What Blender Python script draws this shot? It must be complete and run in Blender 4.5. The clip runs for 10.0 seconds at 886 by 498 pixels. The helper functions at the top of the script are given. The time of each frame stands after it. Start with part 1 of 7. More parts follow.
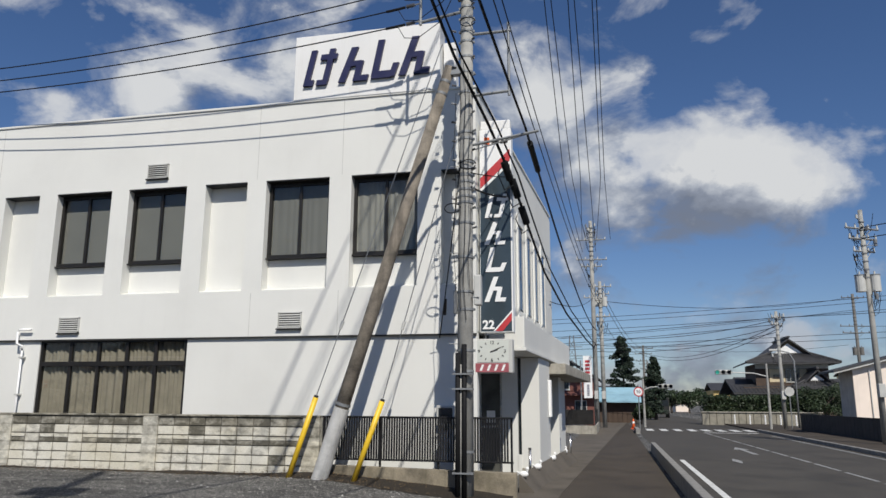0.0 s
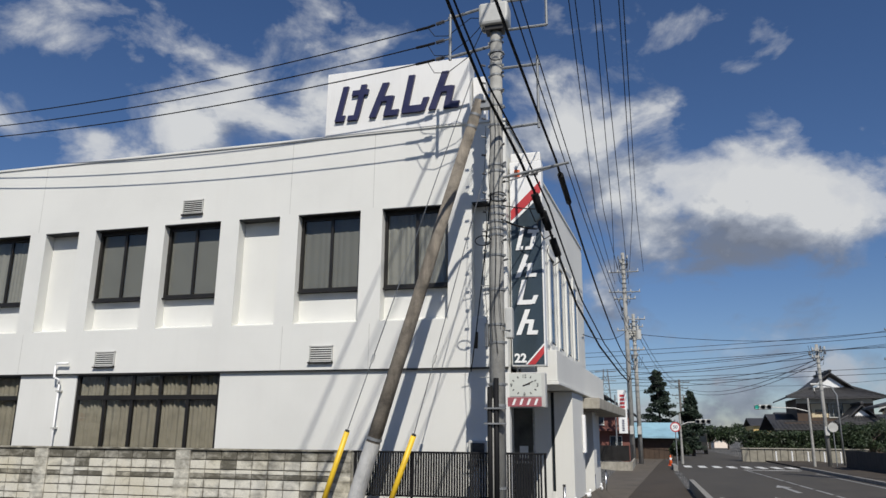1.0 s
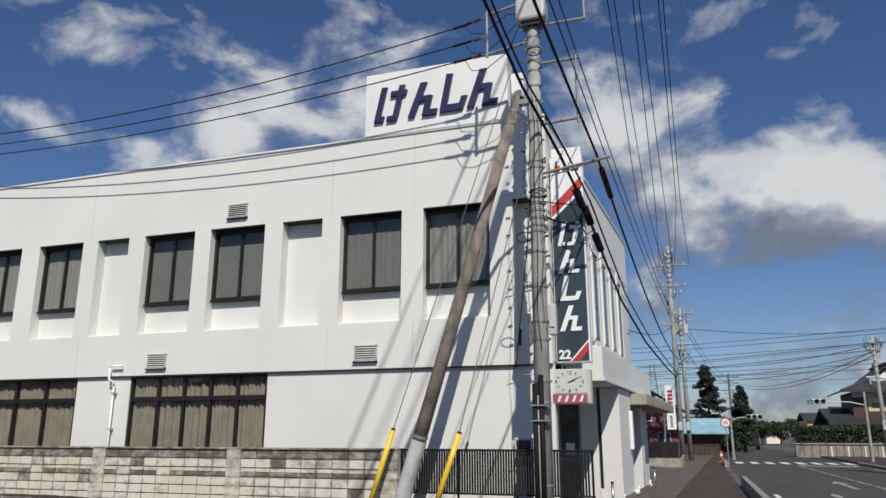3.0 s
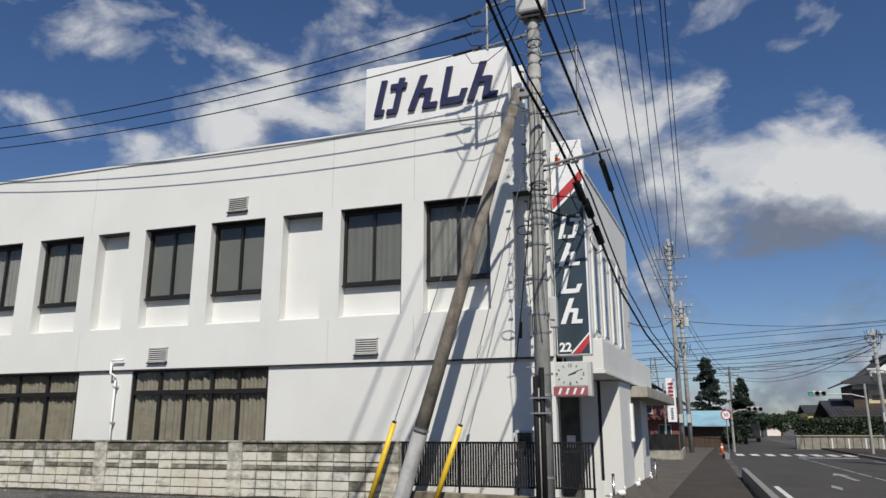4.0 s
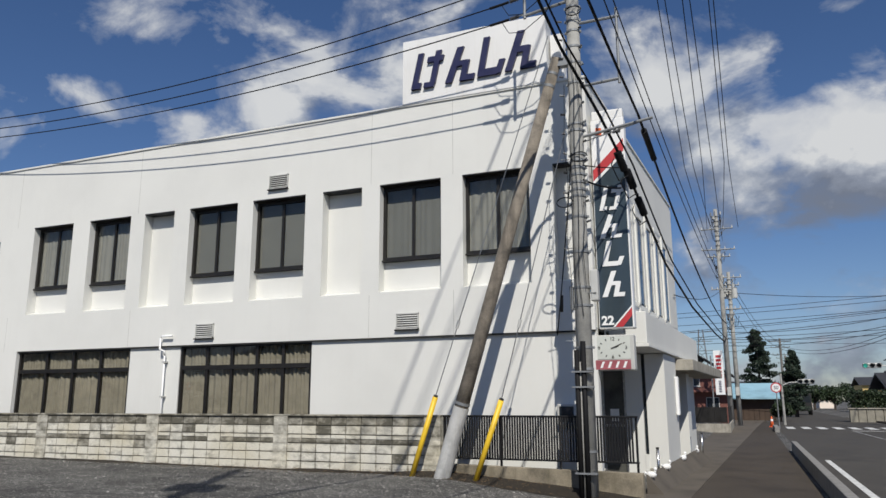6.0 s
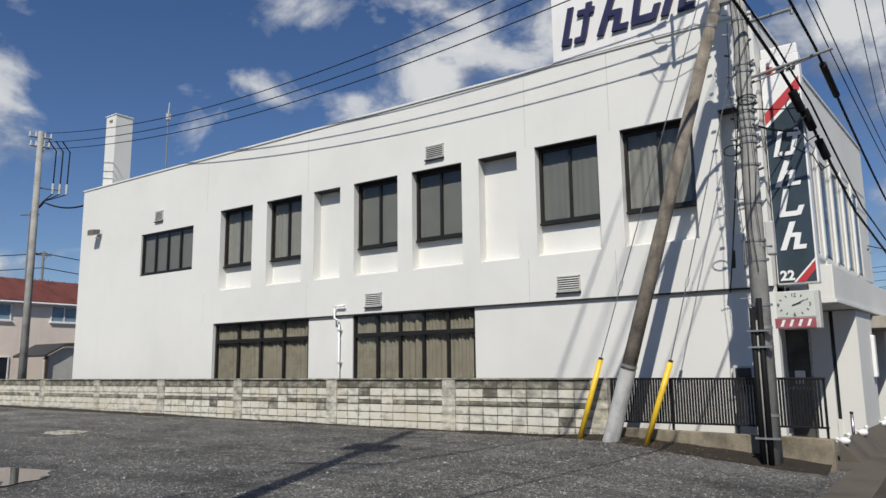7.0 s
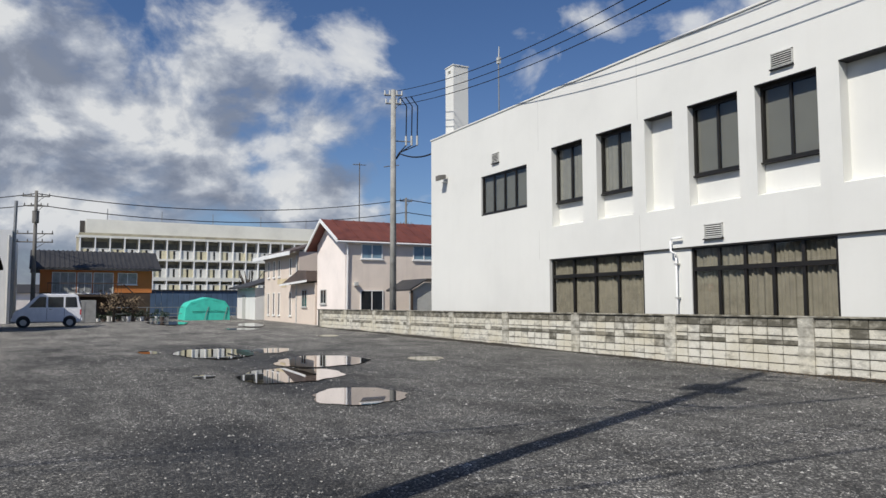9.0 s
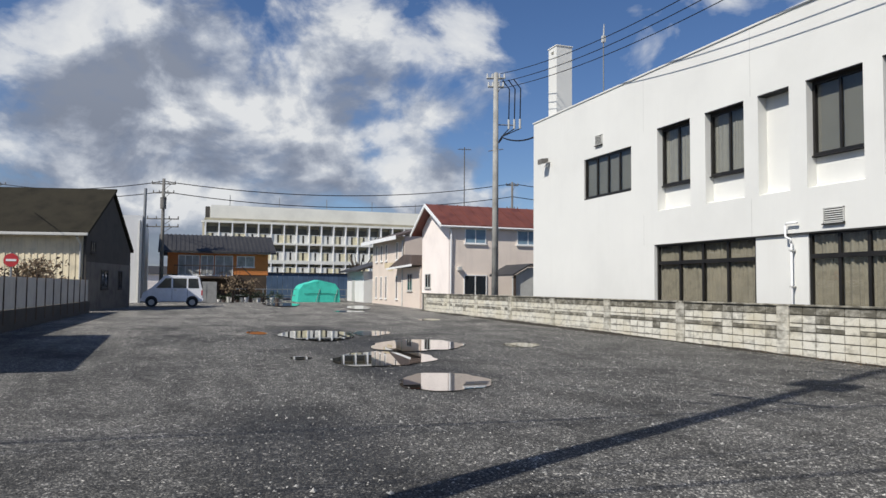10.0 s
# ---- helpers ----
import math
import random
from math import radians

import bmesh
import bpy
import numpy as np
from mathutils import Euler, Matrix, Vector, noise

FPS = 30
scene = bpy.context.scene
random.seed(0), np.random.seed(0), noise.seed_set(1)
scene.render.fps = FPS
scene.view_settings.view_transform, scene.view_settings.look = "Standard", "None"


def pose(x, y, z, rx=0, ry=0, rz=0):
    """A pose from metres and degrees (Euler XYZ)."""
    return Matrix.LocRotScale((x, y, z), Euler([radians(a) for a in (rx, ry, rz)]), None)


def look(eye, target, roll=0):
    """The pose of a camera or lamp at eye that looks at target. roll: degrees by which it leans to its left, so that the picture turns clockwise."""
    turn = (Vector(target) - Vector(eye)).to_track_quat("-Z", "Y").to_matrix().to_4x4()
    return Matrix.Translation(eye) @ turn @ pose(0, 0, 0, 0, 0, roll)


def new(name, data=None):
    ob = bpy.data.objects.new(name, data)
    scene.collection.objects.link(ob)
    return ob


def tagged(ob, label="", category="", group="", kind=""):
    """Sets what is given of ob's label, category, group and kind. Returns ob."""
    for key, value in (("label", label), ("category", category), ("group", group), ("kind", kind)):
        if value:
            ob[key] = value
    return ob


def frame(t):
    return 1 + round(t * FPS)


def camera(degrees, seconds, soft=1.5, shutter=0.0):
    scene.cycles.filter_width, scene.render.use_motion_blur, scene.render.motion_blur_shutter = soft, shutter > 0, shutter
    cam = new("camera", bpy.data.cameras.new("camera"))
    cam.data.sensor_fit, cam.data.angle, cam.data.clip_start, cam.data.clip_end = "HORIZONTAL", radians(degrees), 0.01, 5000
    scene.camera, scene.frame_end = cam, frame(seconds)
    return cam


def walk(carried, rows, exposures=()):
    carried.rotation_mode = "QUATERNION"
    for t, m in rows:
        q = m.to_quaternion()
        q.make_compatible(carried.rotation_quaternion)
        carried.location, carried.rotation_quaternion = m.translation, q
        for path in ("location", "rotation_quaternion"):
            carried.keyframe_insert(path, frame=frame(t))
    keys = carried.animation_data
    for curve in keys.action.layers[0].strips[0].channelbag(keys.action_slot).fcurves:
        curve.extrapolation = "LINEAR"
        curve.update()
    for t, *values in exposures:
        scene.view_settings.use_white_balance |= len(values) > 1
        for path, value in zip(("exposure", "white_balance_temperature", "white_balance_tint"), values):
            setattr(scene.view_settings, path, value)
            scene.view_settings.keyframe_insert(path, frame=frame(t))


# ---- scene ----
cam = camera(62.1, 10.0)
PATH = [
    (0, (10.223, -14.592, 1.485), (9.787, -12.683, 1.893), 0.3),
    (0.5, (10.227, -14.563, 1.486), (9.754, -12.675, 1.945), 0.4),
    (1, (10.217, -14.552, 1.484), (9.704, -12.684, 1.979), 0.5),
    (1.5, (10.215, -14.544, 1.484), (9.66, -12.692, 1.995), 0.5),
    (2, (10.204, -14.548, 1.471), (9.613, -12.707, 1.98), 0.4),
    (2.5, (10.214, -14.572, 1.482), (9.599, -12.735, 1.981), 0.2),
    (4, (10.225, -14.568, 1.474), (9.601, -12.728, 1.946), -0.1),
    (4.5, (10.212, -14.556, 1.48), (9.599, -12.708, 1.94), -0.2),
    (5, (10.222, -14.551, 1.47), (9.615, -12.699, 1.918), -0.2),
    (6.5, (10.31, -14.378, 1.504), (9.399, -12.635, 1.87), -0.3),
    (7, (10.35, -14.304, 1.452), (9.214, -12.689, 1.77), -0.7),
    (7.5, (10.415, -14.263, 1.443), (9.066, -12.809, 1.701), -1.0),
    (8, (10.383, -14.155, 1.427), (8.873, -12.86, 1.638), -0.6),
    (8.5, (10.243, -14.023, 1.465), (8.599, -12.898, 1.639), -0.3),
    (9, (10.17, -13.84, 1.487), (8.42, -12.883, 1.635), -0.2),
    (9.5, (10.2, -13.622, 1.456), (8.361, -12.847, 1.584), -0.3),
    (10, (10.168, -13.419, 1.517), (8.292, -12.733, 1.622), 0.5),
]
walk(cam, [(t, look(eye, target, roll)) for t, eye, target, roll in PATH],
     exposures=[(0, -0.02), (1, -0.06), (5, -0.06), (7.5, -0.02), (8.5, 0.03), (9.5, 0.10), (10, 0.15)])

# ---- light ----
SUN_EL, SUN_AZ = radians(45.5), math.atan2(0.425, -0.905)   # where the sun stands: +x, -y
sun_dir = Vector((math.cos(SUN_EL) * 0.425, math.cos(SUN_EL) * -0.905, math.sin(SUN_EL)))
sun = new("sun", bpy.data.lights.new("sun", "SUN"))
sun.data.energy, sun.data.angle, sun.data.color = 4.5, radians(0.53), (1.0, 0.955, 0.88)
sun.matrix_world = look(sun_dir * 60, (0, 0, 0))

world = bpy.data.worlds.new("world")
scene.world = world
world.use_nodes = True


def link(nt, a, b):
    nt.links.new(a, b)


def node(nt, kind, **kw):
    n = nt.nodes.new(kind)
    for k, v in kw.items():
        if k in n.inputs:
            n.inputs[k].default_value = v
    return n


def math_node(nt, op, a, b=0.0, c=None, clamp=False):
    n = nt.nodes.new("ShaderNodeMath")
    n.operation, n.use_clamp = op, clamp
    for i, v in enumerate((a, b) if c is None else (a, b, c)):
        if isinstance(v, (int, float)):
            n.inputs[i].default_value = v
        else:
            nt.links.new(v, n.inputs[i])
    return n.outputs[0]


def ramp(nt, fac, stops):
    n = nt.nodes.new("ShaderNodeValToRGB")
    e = n.color_ramp.elements
    while len(e) < len(stops):
        e.new(0.5)
    for el, (p, c) in zip(e, stops):
        el.position = p
        el.color = (*c, 1) if len(c) == 3 else c
    if fac is not None:
        nt.links.new(fac, n.inputs[0])
    return n.outputs[0]


def grey(v):
    return (v, v, v)


def build_world():
    nt = world.node_tree
    nt.nodes.clear()
    out = nt.nodes.new("ShaderNodeOutputWorld")
    sky = nt.nodes.new("ShaderNodeTexSky")
    sky.sky_type, sky.sun_disc = "NISHITA", False
    sky.sun_elevation, sky.sun_rotation = SUN_EL, math.atan2(0.425, -0.905)
    sky.altitude, sky.air_density, sky.dust_density, sky.ozone_density = 200, 1.0, 0.25, 3.0
    bg = nt.nodes.new("ShaderNodeBackground")
    bg.inputs[1].default_value = 0.068
    hs = node(nt, "ShaderNodeHueSaturation", Saturation=1.12)
    link(nt, sky.outputs[0], hs.inputs["Color"])
    tint = nt.nodes.new("ShaderNodeMix")
    tint.data_type, tint.blend_type = "RGBA", "MULTIPLY"
    tint.inputs[0].default_value = 1.0
    tint.inputs[7].default_value = (0.97, 0.99, 1.15, 1)
    link(nt, hs.outputs[0], tint.inputs[6])
    link(nt, tint.outputs[2], bg.inputs[0])
    # cumulus: noise on the sky's direction, flattened towards the horizon, thickened where the banks stand
    tc = nt.nodes.new("ShaderNodeTexCoord")

    def density(shift, detail):
        v = tc.outputs["Generated"]
        if shift:
            mv = nt.nodes.new("ShaderNodeVectorMath")
            mv.operation = "ADD"
            mv.inputs[1].default_value = sun_dir * shift
            link(nt, v, mv.inputs[0])
            nv = nt.nodes.new("ShaderNodeVectorMath")
            nv.operation = "NORMALIZE"
            link(nt, mv.outputs[0], nv.inputs[0])
            v = nv.outputs[0]
        flat = nt.nodes.new("ShaderNodeMapping")
        flat.inputs["Scale"].default_value = (1.0, 1.0, 1.55)
        link(nt, v, flat.inputs[0])
        puff = node(nt, "ShaderNodeTexNoise", Scale=7.5, Detail=detail, Roughness=0.56, Distortion=0.25)
        link(nt, flat.outputs[0], puff.inputs["Vector"])
        total = math_node(nt, "MULTIPLY_ADD", puff.outputs[0], 0.80, 0.085)
        for (dx, dy, dz), sharp, amount in CLOUDS_NORTH + CLOUDS_NORTHWEST + CLOUDS_CORNER + CLOUDS_WEST:
            dot = nt.nodes.new("ShaderNodeVectorMath")
            dot.operation = "DOT_PRODUCT"
            dot.inputs[1].default_value = Vector((dx, dy, dz)).normalized()
            # the broad bank over the lot is lit evenly, only its billows catch the sun
            broad = (dx, dy, dz) in [b[0] for b in CLOUDS_WEST]
            link(nt, tc.outputs["Generated"] if broad else v, dot.inputs[0])
            g = math_node(nt, "POWER", math_node(nt, "MAXIMUM", dot.outputs["Value"], 0.0), sharp)
            total = math_node(nt, "MULTIPLY_ADD", g, amount, total)
        return total

    sep = nt.nodes.new("ShaderNodeSeparateXYZ")
    link(nt, tc.outputs["Generated"], sep.inputs[0])
    # low cloud over the horizon
    low = math_node(nt, "MULTIPLY", math_node(nt, "MAXIMUM", math_node(nt, "SUBTRACT", 0.20, sep.outputs[2]), 0.0), 0.75)
    dens = math_node(nt, "ADD", density(0.0, 11.0), low)
    # a step towards the sun: what thins out there is lit, what thickens lies in the cloud's own shade
    lit = math_node(nt, "SUBTRACT", dens, math_node(nt, "ADD", density(0.075, 7.0), low))
    cover = ramp(nt, dens, [(0.538, grey(0)), (0.595, grey(0.30)), (0.655, grey(0.80)), (0.74, grey(1))])
    thick = math_node(nt, "MULTIPLY_ADD", lit, 4.4, math_node(nt, "MULTIPLY_ADD", math_node(nt, "MINIMUM", dens, 0.80), -0.90, 1.03), clamp=True)
    thick = math_node(nt, "MULTIPLY_ADD", math_node(nt, "MAXIMUM", math_node(nt, "SUBTRACT", 0.24, sep.outputs[2]), 0.0), -1.7, math_node(nt, "MULTIPLY_ADD", sep.outputs[0], -0.17, thick), clamp=True)
    col = ramp(nt, thick, [(0.0, (0.27, 0.31, 0.40)), (0.35, (0.39, 0.44, 0.55)), (0.68, (0.68, 0.73, 0.82)), (0.95, (1.02, 1.04, 1.06))])
    bc = nt.nodes.new("ShaderNodeBackground")
    bc.inputs[1].default_value = 0.66
    link(nt, col, bc.inputs[0])
    mix = nt.nodes.new("ShaderNodeMixShader")
    link(nt, cover, mix.inputs[0])
    link(nt, bg.outputs[0], mix.inputs[1])
    link(nt, bc.outputs[0], mix.inputs[2])
    link(nt, mix.outputs[0], out.inputs[0])


# banks of cloud: direction, tightness, amount
CLOUDS_NORTH = [
    ((0.186, 0.940, 0.286), 418, 0.17), ((0.131, 0.941, 0.312), 480, 0.17), ((0.064, 0.957, 0.284), 368, 0.16), ((-0.015, 0.959, 0.282), 368, 0.13), ((-0.060, 0.936, 0.348), 654, 0.08), ((0.097, 0.970, 0.225), 654, 0.11),
    ((0.222, 0.943, 0.248), 1163, 0.10), ((0.284, 0.925, 0.253), 1163, 0.15), ((0.034, 0.907, 0.420), 1335, 0.10), ((0.200, 0.870, 0.450), 300, -0.045), ((0.29, 0.87, 0.40), 500, -0.03),
]
CLOUDS_NORTHWEST = [
    ((-0.628, 0.706, 0.328), 1000, 0.20), ((-0.550, 0.754, 0.360), 778, 0.13), ((-0.468, 0.778, 0.420), 326, 0.13), ((-0.372, 0.798, 0.474), 290, 0.16), ((-0.632, 0.642, 0.436), 700, 0.05),
    ((-0.708, 0.608, 0.359), 1163, 0.07), ((-0.308, 0.862, 0.403), 700, 0.12), ((-0.098, 0.912, 0.397), 500, 0.15), ((-0.03, 0.935, 0.35), 900, 0.08),
]
CLOUDS_CORNER = [
    ((-0.876, 0.339, 0.343), 1163, 0.09), ((-0.852, 0.397, 0.342), 1923, 0.08), ((-0.937, 0.299, 0.181), 654, 0.13), ((-0.882, 0.270, 0.386), 368, 0.06), ((-0.888, 0.382, 0.256), 1163, 0.07), ((-0.704, 0.609, 0.366), 1923, 0.07),
]
CLOUDS_WEST = [
    ((-0.967, -0.118, 0.225), 194, 0.19), ((-0.962, 0.042, 0.268), 163, 0.19), ((-0.944, 0.198, 0.265), 290, 0.17), ((-0.985, -0.042, 0.165), 194, 0.15), ((-0.969, 0.174, 0.178), 290, 0.14), ((-0.932, 0.320, 0.167), 368, 0.13),
    ((-0.878, 0.347, 0.331), 942, 0.09), ((-0.907, 0.225, 0.355), 480, 0.10), ((-0.886, 0.416, 0.204), 1472, 0.05), ((-0.941, -0.175, 0.291), 654, -0.06), ((-0.940, 0.006, 0.342), 368, 0.06),
]
build_world()

# ---- materials ----
MATS = {}


def mat(name, color, rough=0.7, metal=0.0, vary=0.12, scale=3.0, fine=60.0, bump=0.0, bump_scale=None, spec=0.5, stain=None, streak=0.0, rand=0.0, emit=0.0):
    """A painted, stony or metal surface: base colour with large stains and fine grain, and fine relief."""
    if name in MATS:
        return MATS[name]
    m = bpy.data.materials.new(name)
    m.use_nodes = True
    nt = m.node_tree
    b = nt.nodes["Principled BSDF"]
    b.inputs["Roughness"].default_value, b.inputs["Metallic"].default_value = rough, metal
    b.inputs["Specular IOR Level"].default_value = spec
    tc = nt.nodes.new("ShaderNodeTexCoord")
    geo = nt.nodes.new("ShaderNodeNewGeometry")
    vec = geo.outputs["Position"]
    big = node(nt, "ShaderNodeTexNoise", Scale=scale, Detail=6.0, Roughness=0.6)
    small = node(nt, "ShaderNodeTexNoise", Scale=fine, Detail=3.0, Roughness=0.6)
    link(nt, vec, big.inputs["Vector"])
    link(nt, vec, small.inputs["Vector"])
    dark = tuple(c * (1 - vary * 1.6) for c in color)
    light = tuple(min(1.0, c * (1 + vary)) for c in color)
    base = ramp(nt, big.outputs[0], [(0.3, dark), (0.5, color), (0.72, light)])
    mx = nt.nodes.new("ShaderNodeMix")
    mx.data_type, mx.blend_type = "RGBA", "MULTIPLY"
    mx.inputs[0].default_value = min(1.0, vary * 2.5)
    link(nt, base, mx.inputs[6])
    link(nt, ramp(nt, small.outputs[0], [(0.35, grey(0.75)), (0.6, grey(1.0))]), mx.inputs[7])
    col = mx.outputs[2]
    if stain or streak:
        mp = nt.nodes.new("ShaderNodeMapping")
        mp.inputs["Scale"].default_value = (1.6, 1.6, 0.12)
        link(nt, vec, mp.inputs[0])
        st = node(nt, "ShaderNodeTexNoise", Scale=2.5, Detail=6.0, Roughness=0.65)
        link(nt, mp.outputs[0], st.inputs["Vector"])
        ms = nt.nodes.new("ShaderNodeMix")
        ms.data_type = "RGBA"
        link(nt, math_node(nt, "MULTIPLY", ramp(nt, st.outputs[0], [(0.52, grey(0)), (0.75, grey(1))]), streak or 0.3), ms.inputs[0])
        link(nt, col, ms.inputs[6])
        ms.inputs[7].default_value = (*(stain or (0.3, 0.29, 0.26)), 1)
        col = ms.outputs[2]
    if rand:
        oi = nt.nodes.new("ShaderNodeObjectInfo")
        mr = nt.nodes.new("ShaderNodeMix")
        mr.data_type, mr.blend_type = "RGBA", "MULTIPLY"
        mr.inputs[0].default_value = 1.0
        link(nt, col, mr.inputs[6])
        link(nt, ramp(nt, oi.outputs["Random"], [(0.0, grey(1 - rand)), (1.0, grey(1.0))]), mr.inputs[7])
        col = mr.outputs[2]
    link(nt, col, b.inputs["Base Color"])
    rr = ramp(nt, big.outputs[0], [(0.3, grey(max(0.02, rough - 0.08))), (0.7, grey(min(1.0, rough + 0.08)))])
    link(nt, rr, b.inputs["Roughness"])
    if bump:
        bn = node(nt, "ShaderNodeBump", Strength=min(1.0, bump), Distance=0.02)
        sc = node(nt, "ShaderNodeTexNoise", Scale=bump_scale or fine, Detail=4.0, Roughness=0.6)
        link(nt, vec, sc.inputs["Vector"])
        link(nt, sc.outputs[0], bn.inputs["Height"])
        link(nt, bn.outputs[0], b.inputs["Normal"])
    if emit:
        b.inputs["Emission Color"].default_value = (*color, 1)
        b.inputs["Emission Strength"].default_value = emit
    MATS[name] = m
    return m


def glass_mat(name, tint=(0.87, 0.865, 0.85)):
    m = bpy.data.materials.new(name)
    m.use_nodes = True
    nt = m.node_tree
    nt.nodes.clear()
    out = nt.nodes.new("ShaderNodeOutputMaterial")
    tr = node(nt, "ShaderNodeBsdfTransparent")
    tr.inputs[0].default_value = (*tint, 1)
    gl = node(nt, "ShaderNodeBsdfGlossy", Roughness=0.02)
    fr = node(nt, "ShaderNodeLayerWeight", Blend=0.5)
    gloss = math_node(nt, "MULTIPLY_ADD", math_node(nt, "POWER", fr.outputs["Facing"], 4.0), 0.6, 0.035)
    mx = nt.nodes.new("ShaderNodeMixShader")
    link(nt, gloss, mx.inputs[0])
    link(nt, tr.outputs[0], mx.inputs[1])
    link(nt, gl.outputs[0], mx.inputs[2])
    link(nt, mx.outputs[0], out.inputs[0])
    return m


def gravel_mat():
    """Packed dark gravel: fine stones, a few pale ones, tyre-worn streaks and damp patches."""
    m = bpy.data.materials.new("gravel_asphalt")
    m.use_nodes = True
    nt = m.node_tree
    b = nt.nodes["Principled BSDF"]
    geo = nt.nodes.new("ShaderNodeNewGeometry")
    P = geo.outputs["Position"]
    vor = node(nt, "ShaderNodeTexVoronoi", Scale=64.0, Randomness=1.0)
    link(nt, P, vor.inputs["Vector"])
    vor2 = node(nt, "ShaderNodeTexVoronoi", Scale=27.0, Randomness=1.0)
    link(nt, P, vor2.inputs["Vector"])
    big = node(nt, "ShaderNodeTexNoise", Scale=0.42, Detail=6.0, Roughness=0.6)
    mid = node(nt, "ShaderNodeTexNoise", Scale=3.5, Detail=6.0, Roughness=0.7)
    mp = nt.nodes.new("ShaderNodeMapping")
    mp.inputs["Scale"].default_value = (0.35, 1.7, 1.0)
    link(nt, P, mp.inputs[0])
    track = node(nt, "ShaderNodeTexNoise", Scale=0.9, Detail=5.0, Roughness=0.62)
    link(nt, P, big.inputs["Vector"])
    link(nt, P, mid.inputs["Vector"])
    link(nt, mp.outputs[0], track.inputs["Vector"])
    sep = nt.nodes.new("ShaderNodeSeparateColor")
    link(nt, vor.outputs["Color"], sep.inputs[0])
    sep2 = nt.nodes.new("ShaderNodeSeparateColor")
    link(nt, vor2.outputs["Color"], sep2.inputs[0])

    def times(a, c):
        n = nt.nodes.new("ShaderNodeMix")
        n.data_type, n.blend_type = "RGBA", "MULTIPLY"
        n.inputs[0].default_value = 1
        link(nt, a, n.inputs[6])
        link(nt, c, n.inputs[7])
        return n.outputs[2]

    stone = ramp(nt, sep.outputs[0], [(0.0, (0.030, 0.030, 0.031)), (0.5, (0.074, 0.074, 0.074)), (0.80, (0.145, 0.144, 0.141)), (0.95, (0.28, 0.275, 0.26)), (1.0, (0.46, 0.45, 0.42))])
    pebble = ramp(nt, sep2.outputs[1], [(0.0, grey(0.70)), (0.85, grey(1.1)), (0.94, grey(1.2)), (0.96, grey(2.4))])
    tone = ramp(nt, big.outputs[0], [(0.34, (0.52, 0.51, 0.49)), (0.47, (0.95, 0.93, 0.88)), (0.66, (1.16, 1.13, 1.07))])
    ton2 = ramp(nt, mid.outputs[0], [(0.3, grey(0.66)), (0.65, grey(1.25))])
    ton3 = ramp(nt, track.outputs[0], [(0.36, grey(0.68)), (0.55, grey(1.10))])
    col = times(times(times(times(stone, pebble), tone), ton2), ton3)
    # ground soaked round the standing water
    damp = None
    for cx, cy, rx, ry in ((-2.6, -9.4, 4.6, 1.7), (-8.0, -8.6, 6.0, 2.4), (-12.5, -9.4, 5.0, 2.2), (3.2, -12.2, 4.6, 1.5)):
        ms = nt.nodes.new("ShaderNodeMapping")
        ms.inputs["Location"].default_value = (-cx / rx, -cy / ry, 0)
        ms.inputs["Scale"].default_value = (1 / rx, 1 / ry, 0)
        link(nt, P, ms.inputs[0])
        ln = nt.nodes.new("ShaderNodeVectorMath")
        ln.operation = "LENGTH"
        link(nt, ms.outputs[0], ln.inputs[0])
        d = math_node(nt, "SUBTRACT", 1.0, ln.outputs["Value"])
        damp = d if damp is None else math_node(nt, "MAXIMUM", damp, d)
    damp = math_node(nt, "ADD", damp, math_node(nt, "MULTIPLY_ADD", mid.outputs[0], 1.1, math_node(nt, "MULTIPLY_ADD", big.outputs[0], 0.7, -0.9)))
    wet = ramp(nt, damp, [(0.12, grey(1.0)), (0.60, (0.50, 0.495, 0.49))])
    col = times(col, wet)
    # far half of the lot paler: grazing sheen put into the colour (old is its mask)
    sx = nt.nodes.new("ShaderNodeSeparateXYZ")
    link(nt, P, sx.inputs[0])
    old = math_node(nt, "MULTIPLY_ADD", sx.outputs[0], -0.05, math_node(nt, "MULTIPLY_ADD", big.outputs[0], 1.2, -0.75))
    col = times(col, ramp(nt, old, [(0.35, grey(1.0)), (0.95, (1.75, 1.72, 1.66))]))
    link(nt, col, b.inputs["Base Color"])
    link(nt, ramp(nt, damp, [(0.1, grey(0.85)), (0.7, grey(0.62))]), b.inputs["Roughness"])
    b.inputs["Specular IOR Level"].default_value = 0.35
    bn = node(nt, "ShaderNodeBump", Strength=0.7, Distance=0.012)
    h = math_node(nt, "MULTIPLY_ADD", vor.outputs["Distance"], -1.0, math_node(nt, "MULTIPLY", mid.outputs[0], 1.0))
    link(nt, h, bn.inputs["Height"])
    link(nt, bn.outputs[0], b.inputs["Normal"])
    return m


